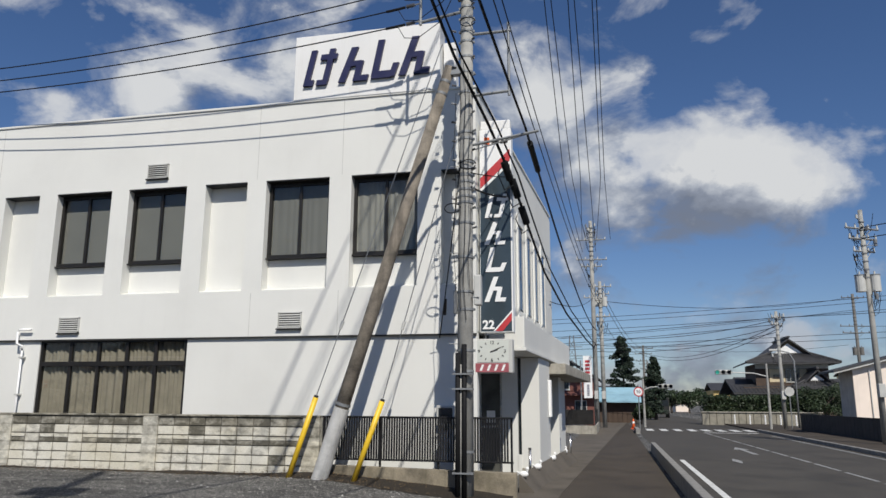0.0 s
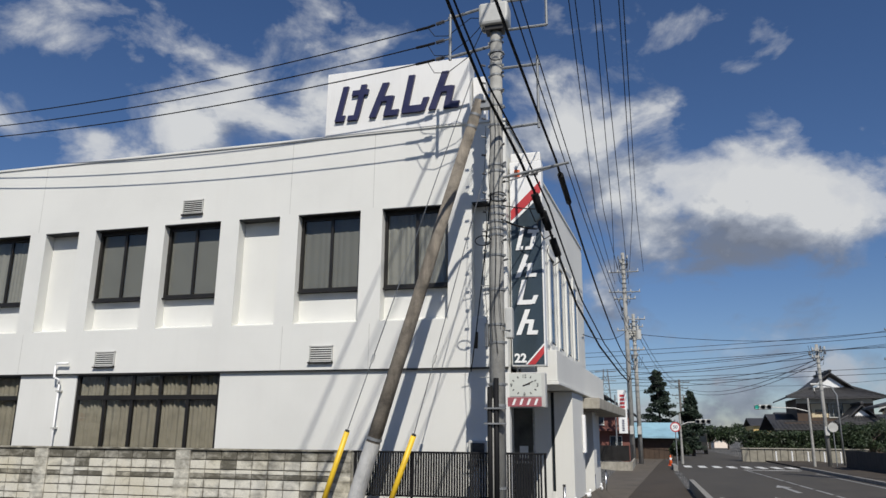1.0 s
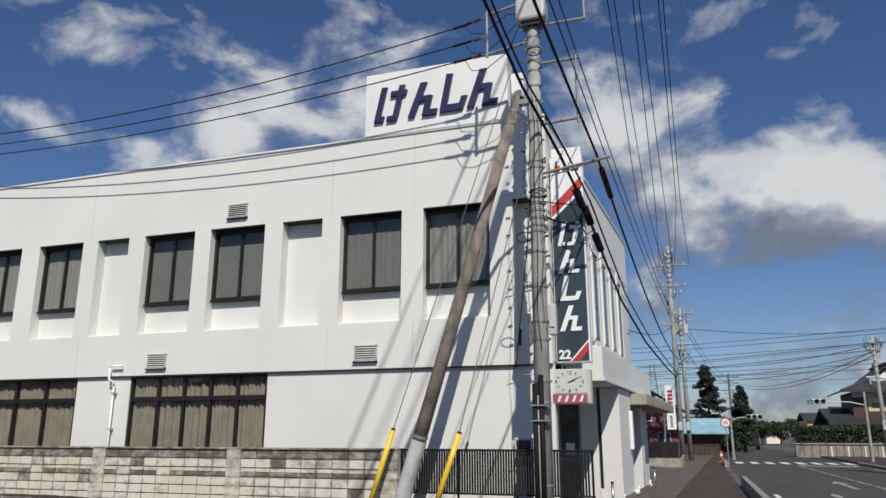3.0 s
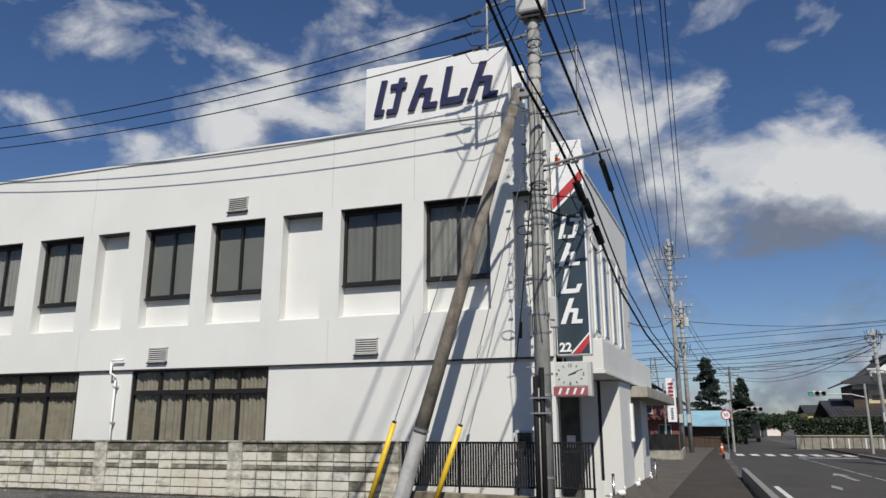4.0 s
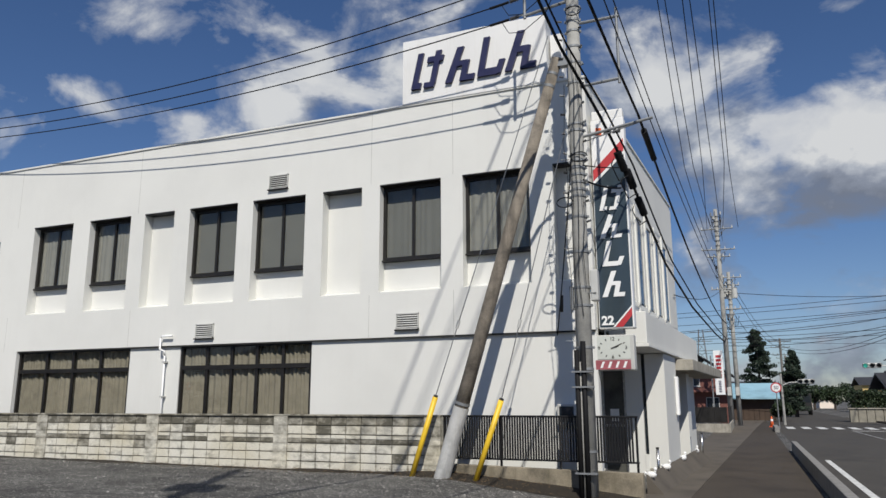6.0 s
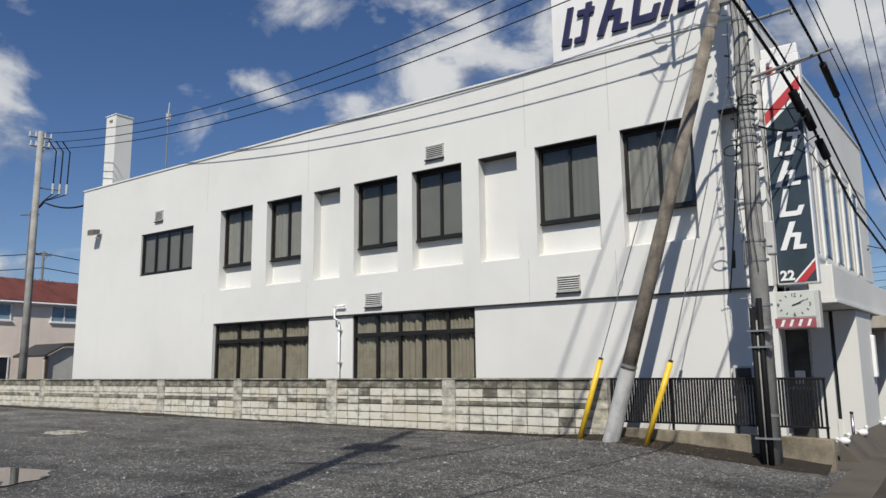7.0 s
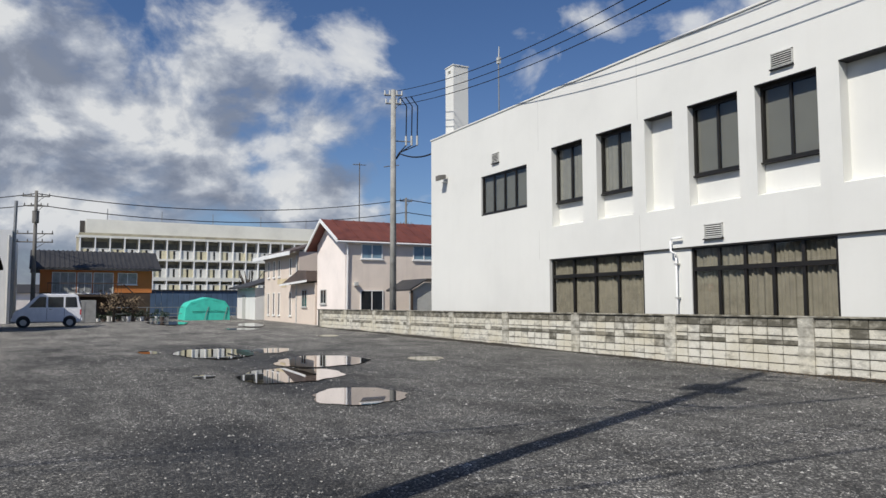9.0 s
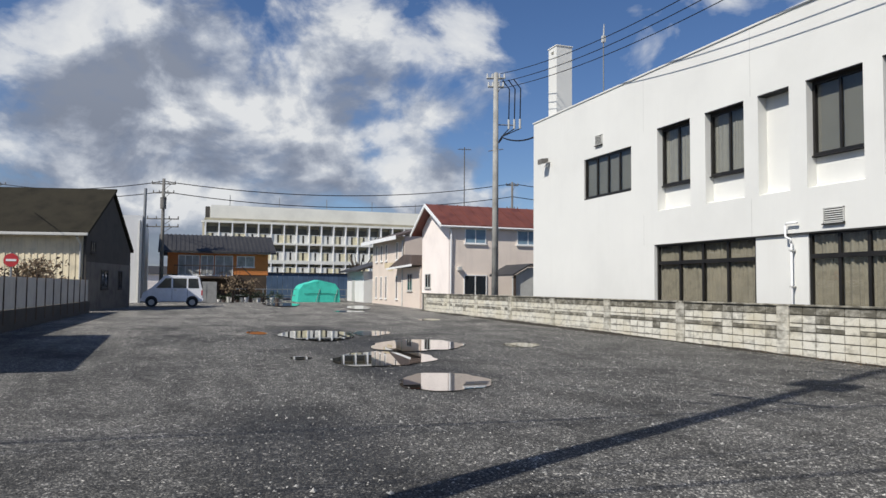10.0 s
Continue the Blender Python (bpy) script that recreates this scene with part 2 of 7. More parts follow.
def water_mat():
    """Still, muddy water: a dark bed under a mirror that strengthens at a flat angle."""
    m = bpy.data.materials.new("puddle_water")
    m.use_nodes = True
    nt = m.node_tree
    nt.nodes.clear()
    out = nt.nodes.new("ShaderNodeOutputMaterial")
    bed = node(nt, "ShaderNodeBsdfDiffuse", Roughness=0.6)
    bed.inputs[0].default_value = (0.035, 0.033, 0.030, 1)
    gl = node(nt, "ShaderNodeBsdfGlossy", Roughness=0.0)
    gl.inputs[0].default_value = (0.95, 0.95, 0.95, 1)
    fr = node(nt, "ShaderNodeLayerWeight", Blend=0.5)
    mx = nt.nodes.new("ShaderNodeMixShader")
    link(nt, math_node(nt, "MULTIPLY_ADD", math_node(nt, "POWER", fr.outputs["Facing"], 2.0), 0.92, 0.03), mx.inputs[0])
    link(nt, bed.outputs[0], mx.inputs[1])
    link(nt, gl.outputs[0], mx.inputs[2])
    link(nt, mx.outputs[0], out.inputs[0])
    return m


def fence_mat(name, bias, joints=False):
    """Old cream concrete block: blotches of black mould, thicker at the joints and towards the top."""
    m = bpy.data.materials.new(name)
    m.use_nodes = True
    nt = m.node_tree
    b = nt.nodes["Principled BSDF"]
    b.inputs["Roughness"].default_value = 0.92
    b.inputs["Specular IOR Level"].default_value = 0.25
    geo = nt.nodes.new("ShaderNodeNewGeometry")
    P = geo.outputs["Position"]
    mp = nt.nodes.new("ShaderNodeMapping")
    mp.inputs["Scale"].default_value = (0.8, 1.0, 1.35)
    link(nt, P, mp.inputs[0])
    blot = node(nt, "ShaderNodeTexNoise", Scale=4.6, Detail=8.0, Roughness=0.66, Distortion=0.3)
    link(nt, mp.outputs[0], blot.inputs["Vector"])
    fine = node(nt, "ShaderNodeTexNoise", Scale=70.0, Detail=3.0, Roughness=0.6)
    big = node(nt, "ShaderNodeTexNoise", Scale=1.1, Detail=4.0, Roughness=0.5)
    link(nt, P, fine.inputs["Vector"])
    link(nt, P, big.inputs["Vector"])
    sep = nt.nodes.new("ShaderNodeSeparateXYZ")
    link(nt, P, sep.inputs[0])
    fr = math_node(nt, "FRACT", math_node(nt, "MULTIPLY", sep.outputs[2], 6 / 1.16))
    edge = math_node(nt, "POWER", math_node(nt, "ABSOLUTE", math_node(nt, "MULTIPLY_ADD", fr, 2.0, -1.0)), 4.0)
    if joints:
        oc = nt.nodes.new("ShaderNodeTexCoord")
        so = nt.nodes.new("ShaderNodeSeparateXYZ")
        link(nt, oc.outputs["Object"], so.inputs[0])
        side = math_node(nt, "ABSOLUTE", math_node(nt, "MULTIPLY_ADD", so.outputs[0], 2 / 0.3733, -1.0))
        edge = math_node(nt, "MAXIMUM", edge, math_node(nt, "POWER", side, 9.0))
        edge = math_node(nt, "MULTIPLY", edge, 1.9)
    high = math_node(nt, "MAXIMUM", math_node(nt, "SUBTRACT", sep.outputs[2], 0.55), 0.0)
    oi = nt.nodes.new("ShaderNodeObjectInfo")
    s = math_node(nt, "MULTIPLY_ADD", edge, 0.085, math_node(nt, "MULTIPLY_ADD", high, 0.06, math_node(nt, "MULTIPLY_ADD", blot.outputs[0], 0.62, 0.165)))
    s = math_node(nt, "ADD", s, math_node(nt, "MULTIPLY_ADD", oi.outputs["Random"], 0.10, bias - 0.05))
    s = math_node(nt, "ADD", s, math_node(nt, "MULTIPLY_ADD", big.outputs[0], 0.22, -0.11))
    base = ramp(nt, big.outputs[0], [(0.3, (0.60, 0.555, 0.43)), (0.6, (0.71, 0.685, 0.595))])
    mx = nt.nodes.new("ShaderNodeMix")
    mx.data_type = "RGBA"
    link(nt, ramp(nt, s, [(0.50, grey(0)), (0.60, grey(0.42)), (0.76, grey(0.93))]), mx.inputs[0])
    link(nt, base, mx.inputs[6])
    mx.inputs[7].default_value = (0.085, 0.078, 0.058, 1)
    mg = nt.nodes.new("ShaderNodeMix")
    mg.data_type, mg.blend_type = "RGBA", "MULTIPLY"
    mg.inputs[0].default_value = 0.6
    link(nt, mx.outputs[2], mg.inputs[6])
    link(nt, ramp(nt, fine.outputs[0], [(0.35, grey(0.7)), (0.6, grey(1.0))]), mg.inputs[7])
    link(nt, mg.outputs[2], b.inputs["Base Color"])
    bn = node(nt, "ShaderNodeBump", Strength=0.4, Distance=0.015)
    link(nt, math_node(nt, "MULTIPLY_ADD", blot.outputs[0], 0.5, fine.outputs[0]), bn.inputs["Height"])
    link(nt, bn.outputs[0], b.inputs["Normal"])
    return m


M_WALL = mat("white_wall_paint", (0.70, 0.697, 0.655), 0.75, vary=0.03, scale=0.5, fine=90, bump=0.12, bump_scale=140, stain=(0.60, 0.585, 0.54), streak=0.16)
M_WALL2 = mat("white_sign_panel", (0.77, 0.765, 0.74), 0.55, vary=0.03, scale=0.8, stain=(0.5, 0.46, 0.38), streak=0.35)
M_JOINT = mat("render_joint", (0.52, 0.515, 0.48), 0.85, vary=0.1)
M_BLACK = mat("dark_bronze_frame", (0.022, 0.020, 0.018), 0.45, 0.3, vary=0.15)
M_DARK = mat("dark_gap", (0.03, 0.03, 0.03), 0.8, vary=0.2)
M_GLASS = glass_mat("window_glass")
M_CURTAIN = mat("drab_curtain", (0.285, 0.268, 0.212), 0.9, vary=0.15, scale=6)
M_CURTAIN2 = mat("grey_curtain", (0.29, 0.295, 0.265), 0.9, vary=0.08, scale=6)
M_BLIND = mat("grey_blind", (0.185, 0.19, 0.17), 0.8, vary=0.06, scale=2)
M_BLOCK = fence_mat("concrete_block", 0.0, joints=True)
M_BLOCKFAR = fence_mat("far_concrete_block", 0.03)
M_BLOCKM = fence_mat("damp_stained_block", 0.22)
M_BLOCKD = fence_mat("weathered_top_block", 0.22)
M_COPING = fence_mat("mouldy_coping", 0.2)
M_PLINTH = mat("mossy_plinth", (0.25, 0.215, 0.155), 0.92, vary=0.4, scale=2.2, fine=60, bump=0.4, stain=(0.09, 0.08, 0.05), streak=0.8)
M_MORTAR = mat("mortar_joint", (0.085, 0.08, 0.068), 0.95, vary=0.3, scale=6, fine=60)
M_PIER = fence_mat("stained_pier", 0.10)
M_CONC = mat("concrete", (0.36, 0.335, 0.28), 0.9, vary=0.25, scale=2.5, fine=70, bump=0.3, stain=(0.13, 0.12, 0.09), streak=0.75)
M_POLE = mat("pole_concrete", (0.33, 0.325, 0.30), 0.88, vary=0.22, scale=2.5, fine=60, bump=0.2, stain=(0.18, 0.17, 0.15), streak=0.5)
M_WOODPOLE = mat("weathered_strut", (0.225, 0.195, 0.155), 0.88, vary=0.34, scale=3.5, fine=50, bump=0.4, stain=(0.075, 0.065, 0.052), streak=0.85)
M_GALV = mat("galvanised_steel", (0.25, 0.26, 0.265), 0.6, 0.4, vary=0.15, scale=8)
M_CABLE = mat("cable_black", (0.009, 0.009, 0.010), 0.7, vary=0.1, spec=0.2)
M_RAIL = mat("black_railing", (0.010, 0.010, 0.011), 0.55, vary=0.1, spec=0.3)
M_WIRE = mat("steel_wire", (0.20, 0.21, 0.22), 0.5, 0.5, vary=0.1)
M_YELLOW = mat("yellow_guard", (0.80, 0.52, 0.03), 0.45, vary=0.12, scale=5, stain=(0.25, 0.17, 0.05), streak=0.4)
M_NAVY = mat("navy_letter", (0.024, 0.025, 0.075), 0.4, vary=0.1)
M_RED = mat("red_paint", (0.50, 0.045, 0.05), 0.4, vary=0.1)
M_SIGNGREEN = mat("slate_sign_face", (0.046, 0.064, 0.078), 0.14, vary=0.08, scale=2)
M_WHITE = mat("white_plastic", (0.82, 0.82, 0.80), 0.4, vary=0.03)
M_DIAL = mat("pale_dial", (0.58, 0.60, 0.55), 0.4, vary=0.04)
M_GREYBOX = mat("grey_enamel", (0.50, 0.50, 0.47), 0.5, vary=0.08)
M_PINKCASE = mat("faded_pink_case", (0.36, 0.10, 0.115), 0.5, vary=0.12)
M_GRAVEL = gravel_mat()
M_ASPHALT = mat("road_asphalt", (0.074, 0.068, 0.060), 0.85, vary=0.16, scale=0.8, fine=120, bump=0.25, stain=(0.05, 0.05, 0.05), streak=0.3, spec=0.2)
M_SIDEWALK = mat("pavement_asphalt", (0.068, 0.057, 0.046), 0.88, vary=0.18, scale=0.9, fine=120, bump=0.25, spec=0.2)
M_APRON = mat("concrete_apron", (0.118, 0.103, 0.085), 0.88, vary=0.2, scale=1.2, fine=90, bump=0.2, spec=0.2)
M_KERB = mat("kerb_concrete", (0.24, 0.232, 0.215), 0.88, vary=0.18, scale=3, fine=70, bump=0.25)
M_LINEW = mat("worn_road_paint", (0.30, 0.30, 0.29), 0.75, vary=0.35, scale=6, fine=30)
M_LINE = mat("road_paint", (0.66, 0.66, 0.63), 0.7, vary=0.2, scale=5, fine=30)
M_WATER = water_mat()
M_PINKWALL = mat("pink_stucco", (0.85, 0.735, 0.63), 0.85, vary=0.05, scale=0.8, fine=60, stain=(0.5, 0.4, 0.36), streak=0.2)
M_CLINIC = mat("clinic_stucco", (0.67, 0.575, 0.49), 0.85, vary=0.05, scale=0.8, fine=60, stain=(0.5, 0.42, 0.36), streak=0.2)
M_CREAM = mat("cream_stucco", (0.86, 0.78, 0.72), 0.85, vary=0.05, scale=0.8, fine=60)
M_REDROOF = mat("red_roof_metal", (0.155, 0.048, 0.034), 0.6, vary=0.2, scale=1.5, stain=(0.15, 0.05, 0.04), streak=0.4)
M_BROWNROOF = mat("brown_roof_tile", (0.10, 0.075, 0.065), 0.7, vary=0.2, scale=2)
M_GREYROOF = mat("grey_roof_tile", (0.042, 0.041, 0.042), 0.6, vary=0.2, scale=2)
M_SHEDROOF = mat("dark_slate_roof", (0.030, 0.027, 0.019), 0.95, vary=0.25, scale=1.2, spec=0.15)
M_SHEDWALL = mat("corrugated_siding", (0.74, 0.65, 0.46), 0.7, vary=0.12, scale=1.5, stain=(0.25, 0.22, 0.18), streak=0.5)
M_OLDBOARD = mat("old_grey_board", (0.15, 0.14, 0.125), 0.9, vary=0.25, scale=1.5, stain=(0.06, 0.055, 0.05), streak=0.6)
M_SHEDDARK = mat("dark_gable_siding", (0.060, 0.055, 0.050), 0.9, vary=0.25, scale=1.5)
M_APT = mat("apartment_concrete", (0.78, 0.77, 0.70), 0.85, vary=0.08, scale=0.3)
# the block's core is darker: the balconies' shade is put into its colour
M_APTSHADE = mat("apartment_recess_shade", (0.36, 0.33, 0.24), 0.85, vary=0.3, scale=0.8)
M_ORANGE = mat("orange_siding", (0.55, 0.19, 0.05), 0.75, vary=0.1, scale=1)
M_BROWNWOOD = mat("brown_timber", (0.07, 0.045, 0.03), 0.75, vary=0.2, scale=2)
M_TENT = mat("turquoise_tarpaulin", (0.06, 0.60, 0.47), 0.5, vary=0.1, scale=2, bump=0.6, bump_scale=3)
M_VAN = mat("white_van_paint", (0.86, 0.87, 0.90), 0.25, vary=0.03)
M_TYRE = mat("tyre_rubber", (0.02, 0.02, 0.02), 0.85, vary=0.1)
M_CARGLASS = mat("van_window", (0.02, 0.025, 0.03), 0.08, vary=0.05, spec=0.8)
M_LEAF = mat("dark_leaf", (0.030, 0.050, 0.018), 0.6, vary=0.4, scale=1.2, fine=12)
M_CONIFER = mat("conifer_needles", (0.020, 0.036, 0.020), 0.7, vary=0.35, scale=1.2, fine=12)
M_BARK = mat("bark", (0.08, 0.06, 0.045), 0.9, vary=0.25, scale=6, bump=0.4)
M_BLUEROOF = mat("light_blue_roof", (0.27, 0.45, 0.53), 0.6, vary=0.12, scale=1)
M_BRICKRED = mat("brown_red_wall", (0.17, 0.065, 0.05), 0.8, vary=0.15, scale=1.5)
M_BEIGE = mat("beige_plaster", (0.60, 0.50, 0.33), 0.85, vary=0.1, scale=1)
M_YELLOWB = mat("yellow_facade", (0.62, 0.45, 0.18), 0.8, vary=0.1)
M_STONE = mat("retaining_stone", (0.27, 0.25, 0.20), 0.9, vary=0.2, scale=2)
M_WETDIRT = mat("bare_soil", (0.026, 0.020, 0.013), 0.95, vary=0.3, scale=5, fine=40, bump=0.6)
M_LAMPGREEN = mat("signal_green", (0.05, 0.42, 0.32), 0.4, vary=0.02, emit=0.5)
M_ORANGEC = mat("orange_cone", (0.75, 0.13, 0.03), 0.5, vary=0.08)
M_TWIG = mat("bare_twigs", (0.22, 0.16, 0.10), 0.9, vary=0.3)
M_PANEL = mat("grey_fence_panel", (0.52, 0.50, 0.46), 0.85, vary=0.12, scale=1.5, stain=(0.3, 0.28, 0.25), streak=0.4)
M_DARKPOLE = mat("dark_pole", (0.145, 0.138, 0.125), 0.8, vary=0.2)
M_PALEPANE = mat("curtained_pane", (0.30, 0.31, 0.30), 0.25, vary=0.2, scale=2)
# grey of the door's reflections and interior, put into the glass colour
M_DOORGLASS = mat("door_glass_reflection", (0.085, 0.085, 0.075), 0.1, vary=0.3, scale=2.5)
# the sky mirrored in the red-roofed house's panes, put into their colour
M_SKYPANE = mat("sky_tinted_pane", (0.22, 0.33, 0.41), 0.2, vary=0.1)
M_CHROME = mat("stainless", (0.55, 0.55, 0.55), 0.25, 0.95, vary=0.08)

# ---- building helpers ----


def part(name, bm, material, parent=None, label="", smooth=False):
    me = bpy.data.meshes.new(name)
    bmesh.ops.recalc_face_normals(bm, faces=bm.faces)
    bm.to_mesh(me)
    bm.free()
    me.materials.append(material)
    if smooth:
        for p in me.polygons:
            p.use_smooth = True
    ob = new(name, me)
    ob.parent = parent
    if label:
        ob["label"] = label
    return ob


def raw(name, verts, faces, material, parent=None, label="", smooth=False):
    me = bpy.data.meshes.new(name)
    me.from_pydata(verts, [], faces)
    me.materials.append(material)
    if smooth:
        for p in me.polygons:
            p.use_smooth = True
    ob = new(name, me)
    ob.parent = parent
    if label:
        ob["label"] = label
    return ob


def thing(name, label, category, x=0, y=0, z=0, rz=0, group="", kind=""):
    e = new(name)
    e.empty_display_size = 0.2
    e.matrix_basis = pose(x, y, z, 0, 0, rz)
    return tagged(e, label, category, group, kind)


def add_box(bm, x0, x1, y0, y1, z0, z1, bevel=0.0):
    vs = [bm.verts.new(p) for p in ((x0, y0, z0), (x1, y0, z0), (x1, y1, z0), (x0, y1, z0), (x0, y0, z1), (x1, y0, z1), (x1, y1, z1), (x0, y1, z1))]
    fs = [bm.faces.new([vs[i] for i in q]) for q in ((3, 2, 1, 0), (4, 5, 6, 7), (0, 1, 5, 4), (1, 2, 6, 5), (2, 3, 7, 6), (3, 0, 4, 7))]
    if bevel:
        es = {e for f in fs for e in f.edges}
        bmesh.ops.bevel(bm, geom=list(es), offset=bevel, segments=2, affect="EDGES", profile=0.5)
    return bm


def box(x0, x1, y0, y1, z0, z1, bevel=0.0):
    return add_box(bmesh.new(), x0, x1, y0, y1, z0, z1, bevel)


def add_tube(bm, pts, r, seg=8, r1=None, caps=True):
    """A round bar along points, of radius r, tapering to r1."""
    pts = [Vector(p) for p in pts]
    rings = []
    for i, p in enumerate(pts):
        d = (pts[min(i + 1, len(pts) - 1)] - pts[max(i - 1, 0)]).normalized()
        a = d.cross(Vector((0, 0, 1)) if abs(d.z) < 0.95 else Vector((1, 0, 0))).normalized()
        b = d.cross(a)
        rr = r if r1 is None else r + (r1 - r) * i / (len(pts) - 1)
        rings.append([bm.verts.new(p + rr * (math.cos(t) * a + math.sin(t) * b)) for t in (2 * math.pi * k / seg for k in range(seg))])
    for p, q in zip(rings, rings[1:]):
        for k in range(seg):
            bm.faces.new((p[k], p[(k + 1) % seg], q[(k + 1) % seg], q[k]))
    if caps:
        bm.faces.new(rings[0])
        bm.faces.new(rings[-1][::-1])
    return bm


def tube(pts, r, seg=8, r1=None):
    return add_tube(bmesh.new(), pts, r, seg, r1)


def add_prism(bm, poly, y0, y1, axis="y"):
    """A polygon of (a, b) pairs pushed along an axis."""
    def at(a, b, c):
        return {"y": (a, c, b), "x": (c, a, b), "z": (a, b, c)}[axis]
    lo, hi = [bm.verts.new(at(a, b, y0)) for a, b in poly], [bm.verts.new(at(a, b, y1)) for a, b in poly]
    n = len(poly)
    bm.faces.new(lo)
    bm.faces.new(hi[::-1])
    for i in range(n):
        bm.faces.new((lo[i], hi[i], hi[(i + 1) % n], lo[(i + 1) % n]))
    return bm


def prism(poly, y0, y1, axis="y"):
    return add_prism(bmesh.new(), poly, y0, y1, axis)


def wall_panel(x0, x1, z0, z1, y0, y1, holes):
    """A wall in the xz plane from y0 (front) to y1, with rectangular openings that go through it."""
    xs = sorted({x0, x1, *[v for h in holes for v in h[:2] if x0 < v < x1]})
    zs = sorted({z0, z1, *[v for h in holes for v in h[2:] if z0 < v < z1]})
    bm, cache = bmesh.new(), {}

    def v(x, y, z):
        k = (round(x, 4), round(y, 4), round(z, 4))
        if k not in cache:
            cache[k] = bm.verts.new((x, y, z))
        return cache[k]
    solid = {}
    for i in range(len(xs) - 1):
        for k in range(len(zs) - 1):
            cx, cz = (xs[i] + xs[i + 1]) / 2, (zs[k] + zs[k + 1]) / 2
            solid[i, k] = not any(h[0] < cx < h[1] and h[2] < cz < h[3] for h in holes)
    for (i, k), s in solid.items():
        if not s:
            continue
        a, b, c, d = xs[i], xs[i + 1], zs[k], zs[k + 1]
        bm.faces.new((v(a, y0, c), v(b, y0, c), v(b, y0, d), v(a, y0, d)))
        bm.faces.new((v(a, y1, d), v(b, y1, d), v(b, y1, c), v(a, y1, c)))
        if not solid.get((i - 1, k)):
            bm.faces.new((v(a, y1, c), v(a, y0, c), v(a, y0, d), v(a, y1, d)))
        if not solid.get((i + 1, k)):
            bm.faces.new((v(b, y0, c), v(b, y1, c), v(b, y1, d), v(b, y0, d)))
        if not solid.get((i, k - 1)):
            bm.faces.new((v(a, y1, c), v(b, y1, c), v(b, y0, c), v(a, y0, c)))
        if not solid.get((i, k + 1)):
            bm.faces.new((v(a, y0, d), v(b, y0, d), v(b, y1, d), v(a, y1, d)))
    return bm


def sag(a, b, drop, n=16):
    a, b = Vector(a), Vector(b)
    return [a.lerp(b, i / n) - Vector((0, 0, 4 * drop * (i / n) * (1 - i / n))) for i in range(n + 1)]


def lettering(text, size, material, parent, m, label="", bold=0.0):
    cu = bpy.data.curves.new("text", "FONT")
    cu.body, cu.size, cu.extrude, cu.align_x, cu.align_y = text, size, 0.006, "CENTER", "CENTER"
    cu.offset = bold
    tmp = bpy.data.objects.new("text", cu)
    scene.collection.objects.link(tmp)
    bpy.context.view_layer.update()
    me = bpy.data.meshes.new_from_object(tmp.evaluated_get(bpy.context.evaluated_depsgraph_get()))
    bpy.data.objects.remove(tmp)
    me.materials.clear()
    me.materials.append(material)
    ob = new("numeral", me)
    ob.parent, ob.matrix_basis = parent, m
    if label:
        ob["label"] = label
    return ob


def rot_to(m, ob):
    ob.matrix_basis = m
    return ob

# ---- ground ----


def ground_z(x, y):
    if x < 0:
        return min(0.42, 0.0065 * -x)
    if x < 4.6:
        return 0.0
    if x < 8.4:
        return -0.36 * (x - 4.6) / 3.8
    return -0.36


def build_ground():
    xs = sorted({-1500, -600, -300, -160, -100, *[-70 + 2.5 * i for i in range(28)], *[0.4 * i for i in range(0, 24)], 12, 16, 24, 40, 80, 200, 600, 1500})
    ys = sorted({-1500, -400, -120, -60, -40, *[-30 + 1.5 * i for i in range(24)], 8, 12, 20, 40, 80, 160, 400, 1000, 2000})
    vs = [(x, y, ground_z(x, y)) for y in ys for x in xs]
    n = len(xs)
    fs = [(j * n + i, j * n + i + 1, (j + 1) * n + i + 1, (j + 1) * n + i) for j in range(len(ys) - 1) for i in range(n - 1)]
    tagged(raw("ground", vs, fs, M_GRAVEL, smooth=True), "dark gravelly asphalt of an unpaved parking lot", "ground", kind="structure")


build_ground()


def strip(name, edge_a, edge_b, z0, z1, material, label, category):
    """A paved slab between two lines of (x, y) points."""
    bm = bmesh.new()
    poly = [*edge_a, *edge_b[::-1]]
    add_prism(bm, poly, z0, z1, "z")
    return tagged(part(name, bm, material), label, category, kind="structure")


strip("pavement", [(9.15, -40), (9.12, -2.0), (9.1, 1), (9.5, 12), (10.7, 44), (11.4, 60)], [(11.45, -40), (11.45, 44), (11.45, 60)], -0.5, -0.335, M_SIDEWALK, "dark asphalt pavement beside the road", "pavement")
strip("pavement_edge", [(8.62, -40), (8.55, -1.5), (8.55, 1), (8.95, 12), (10.25, 44), (10.9, 60)], [(9.148, -40), (9.118, -2.0), (9.098, 1), (9.498, 12), (10.698, 44), (11.398, 60)], -0.5, -0.328, M_APRON, "pale concrete gutter strip along the pavement", "pavement")
strip("apron", [(7.0, 0.25), (7.0, 60)], [(8.54, 0.25), (8.54, 1), (8.94, 12), (10.24, 44), (10.8, 60)], -0.5, -0.340, M_APRON, "pale concrete apron before the bank", "pavement")
strip("road", [(11.8, -60), (11.8, 60), (11.8, 400)], [(19.7, -60), (19.7, 18), (19.6, 60), (19.0, 400)], -0.7, -0.356, M_ASPHALT, "worn grey asphalt road", "road")
strip("side_road", [(-60, 46), (-60, 55)], [(80, 46), (80, 55)], -0.7, -0.352, M_ASPHALT, "asphalt side road at the crossing", "road")


def paint(name, poly, z=-0.349, material=None):
    return tagged(part(name, prism(poly, z - 0.004, z, "z"), material or M_LINE), "worn white road paint", "road marking", kind="structure")


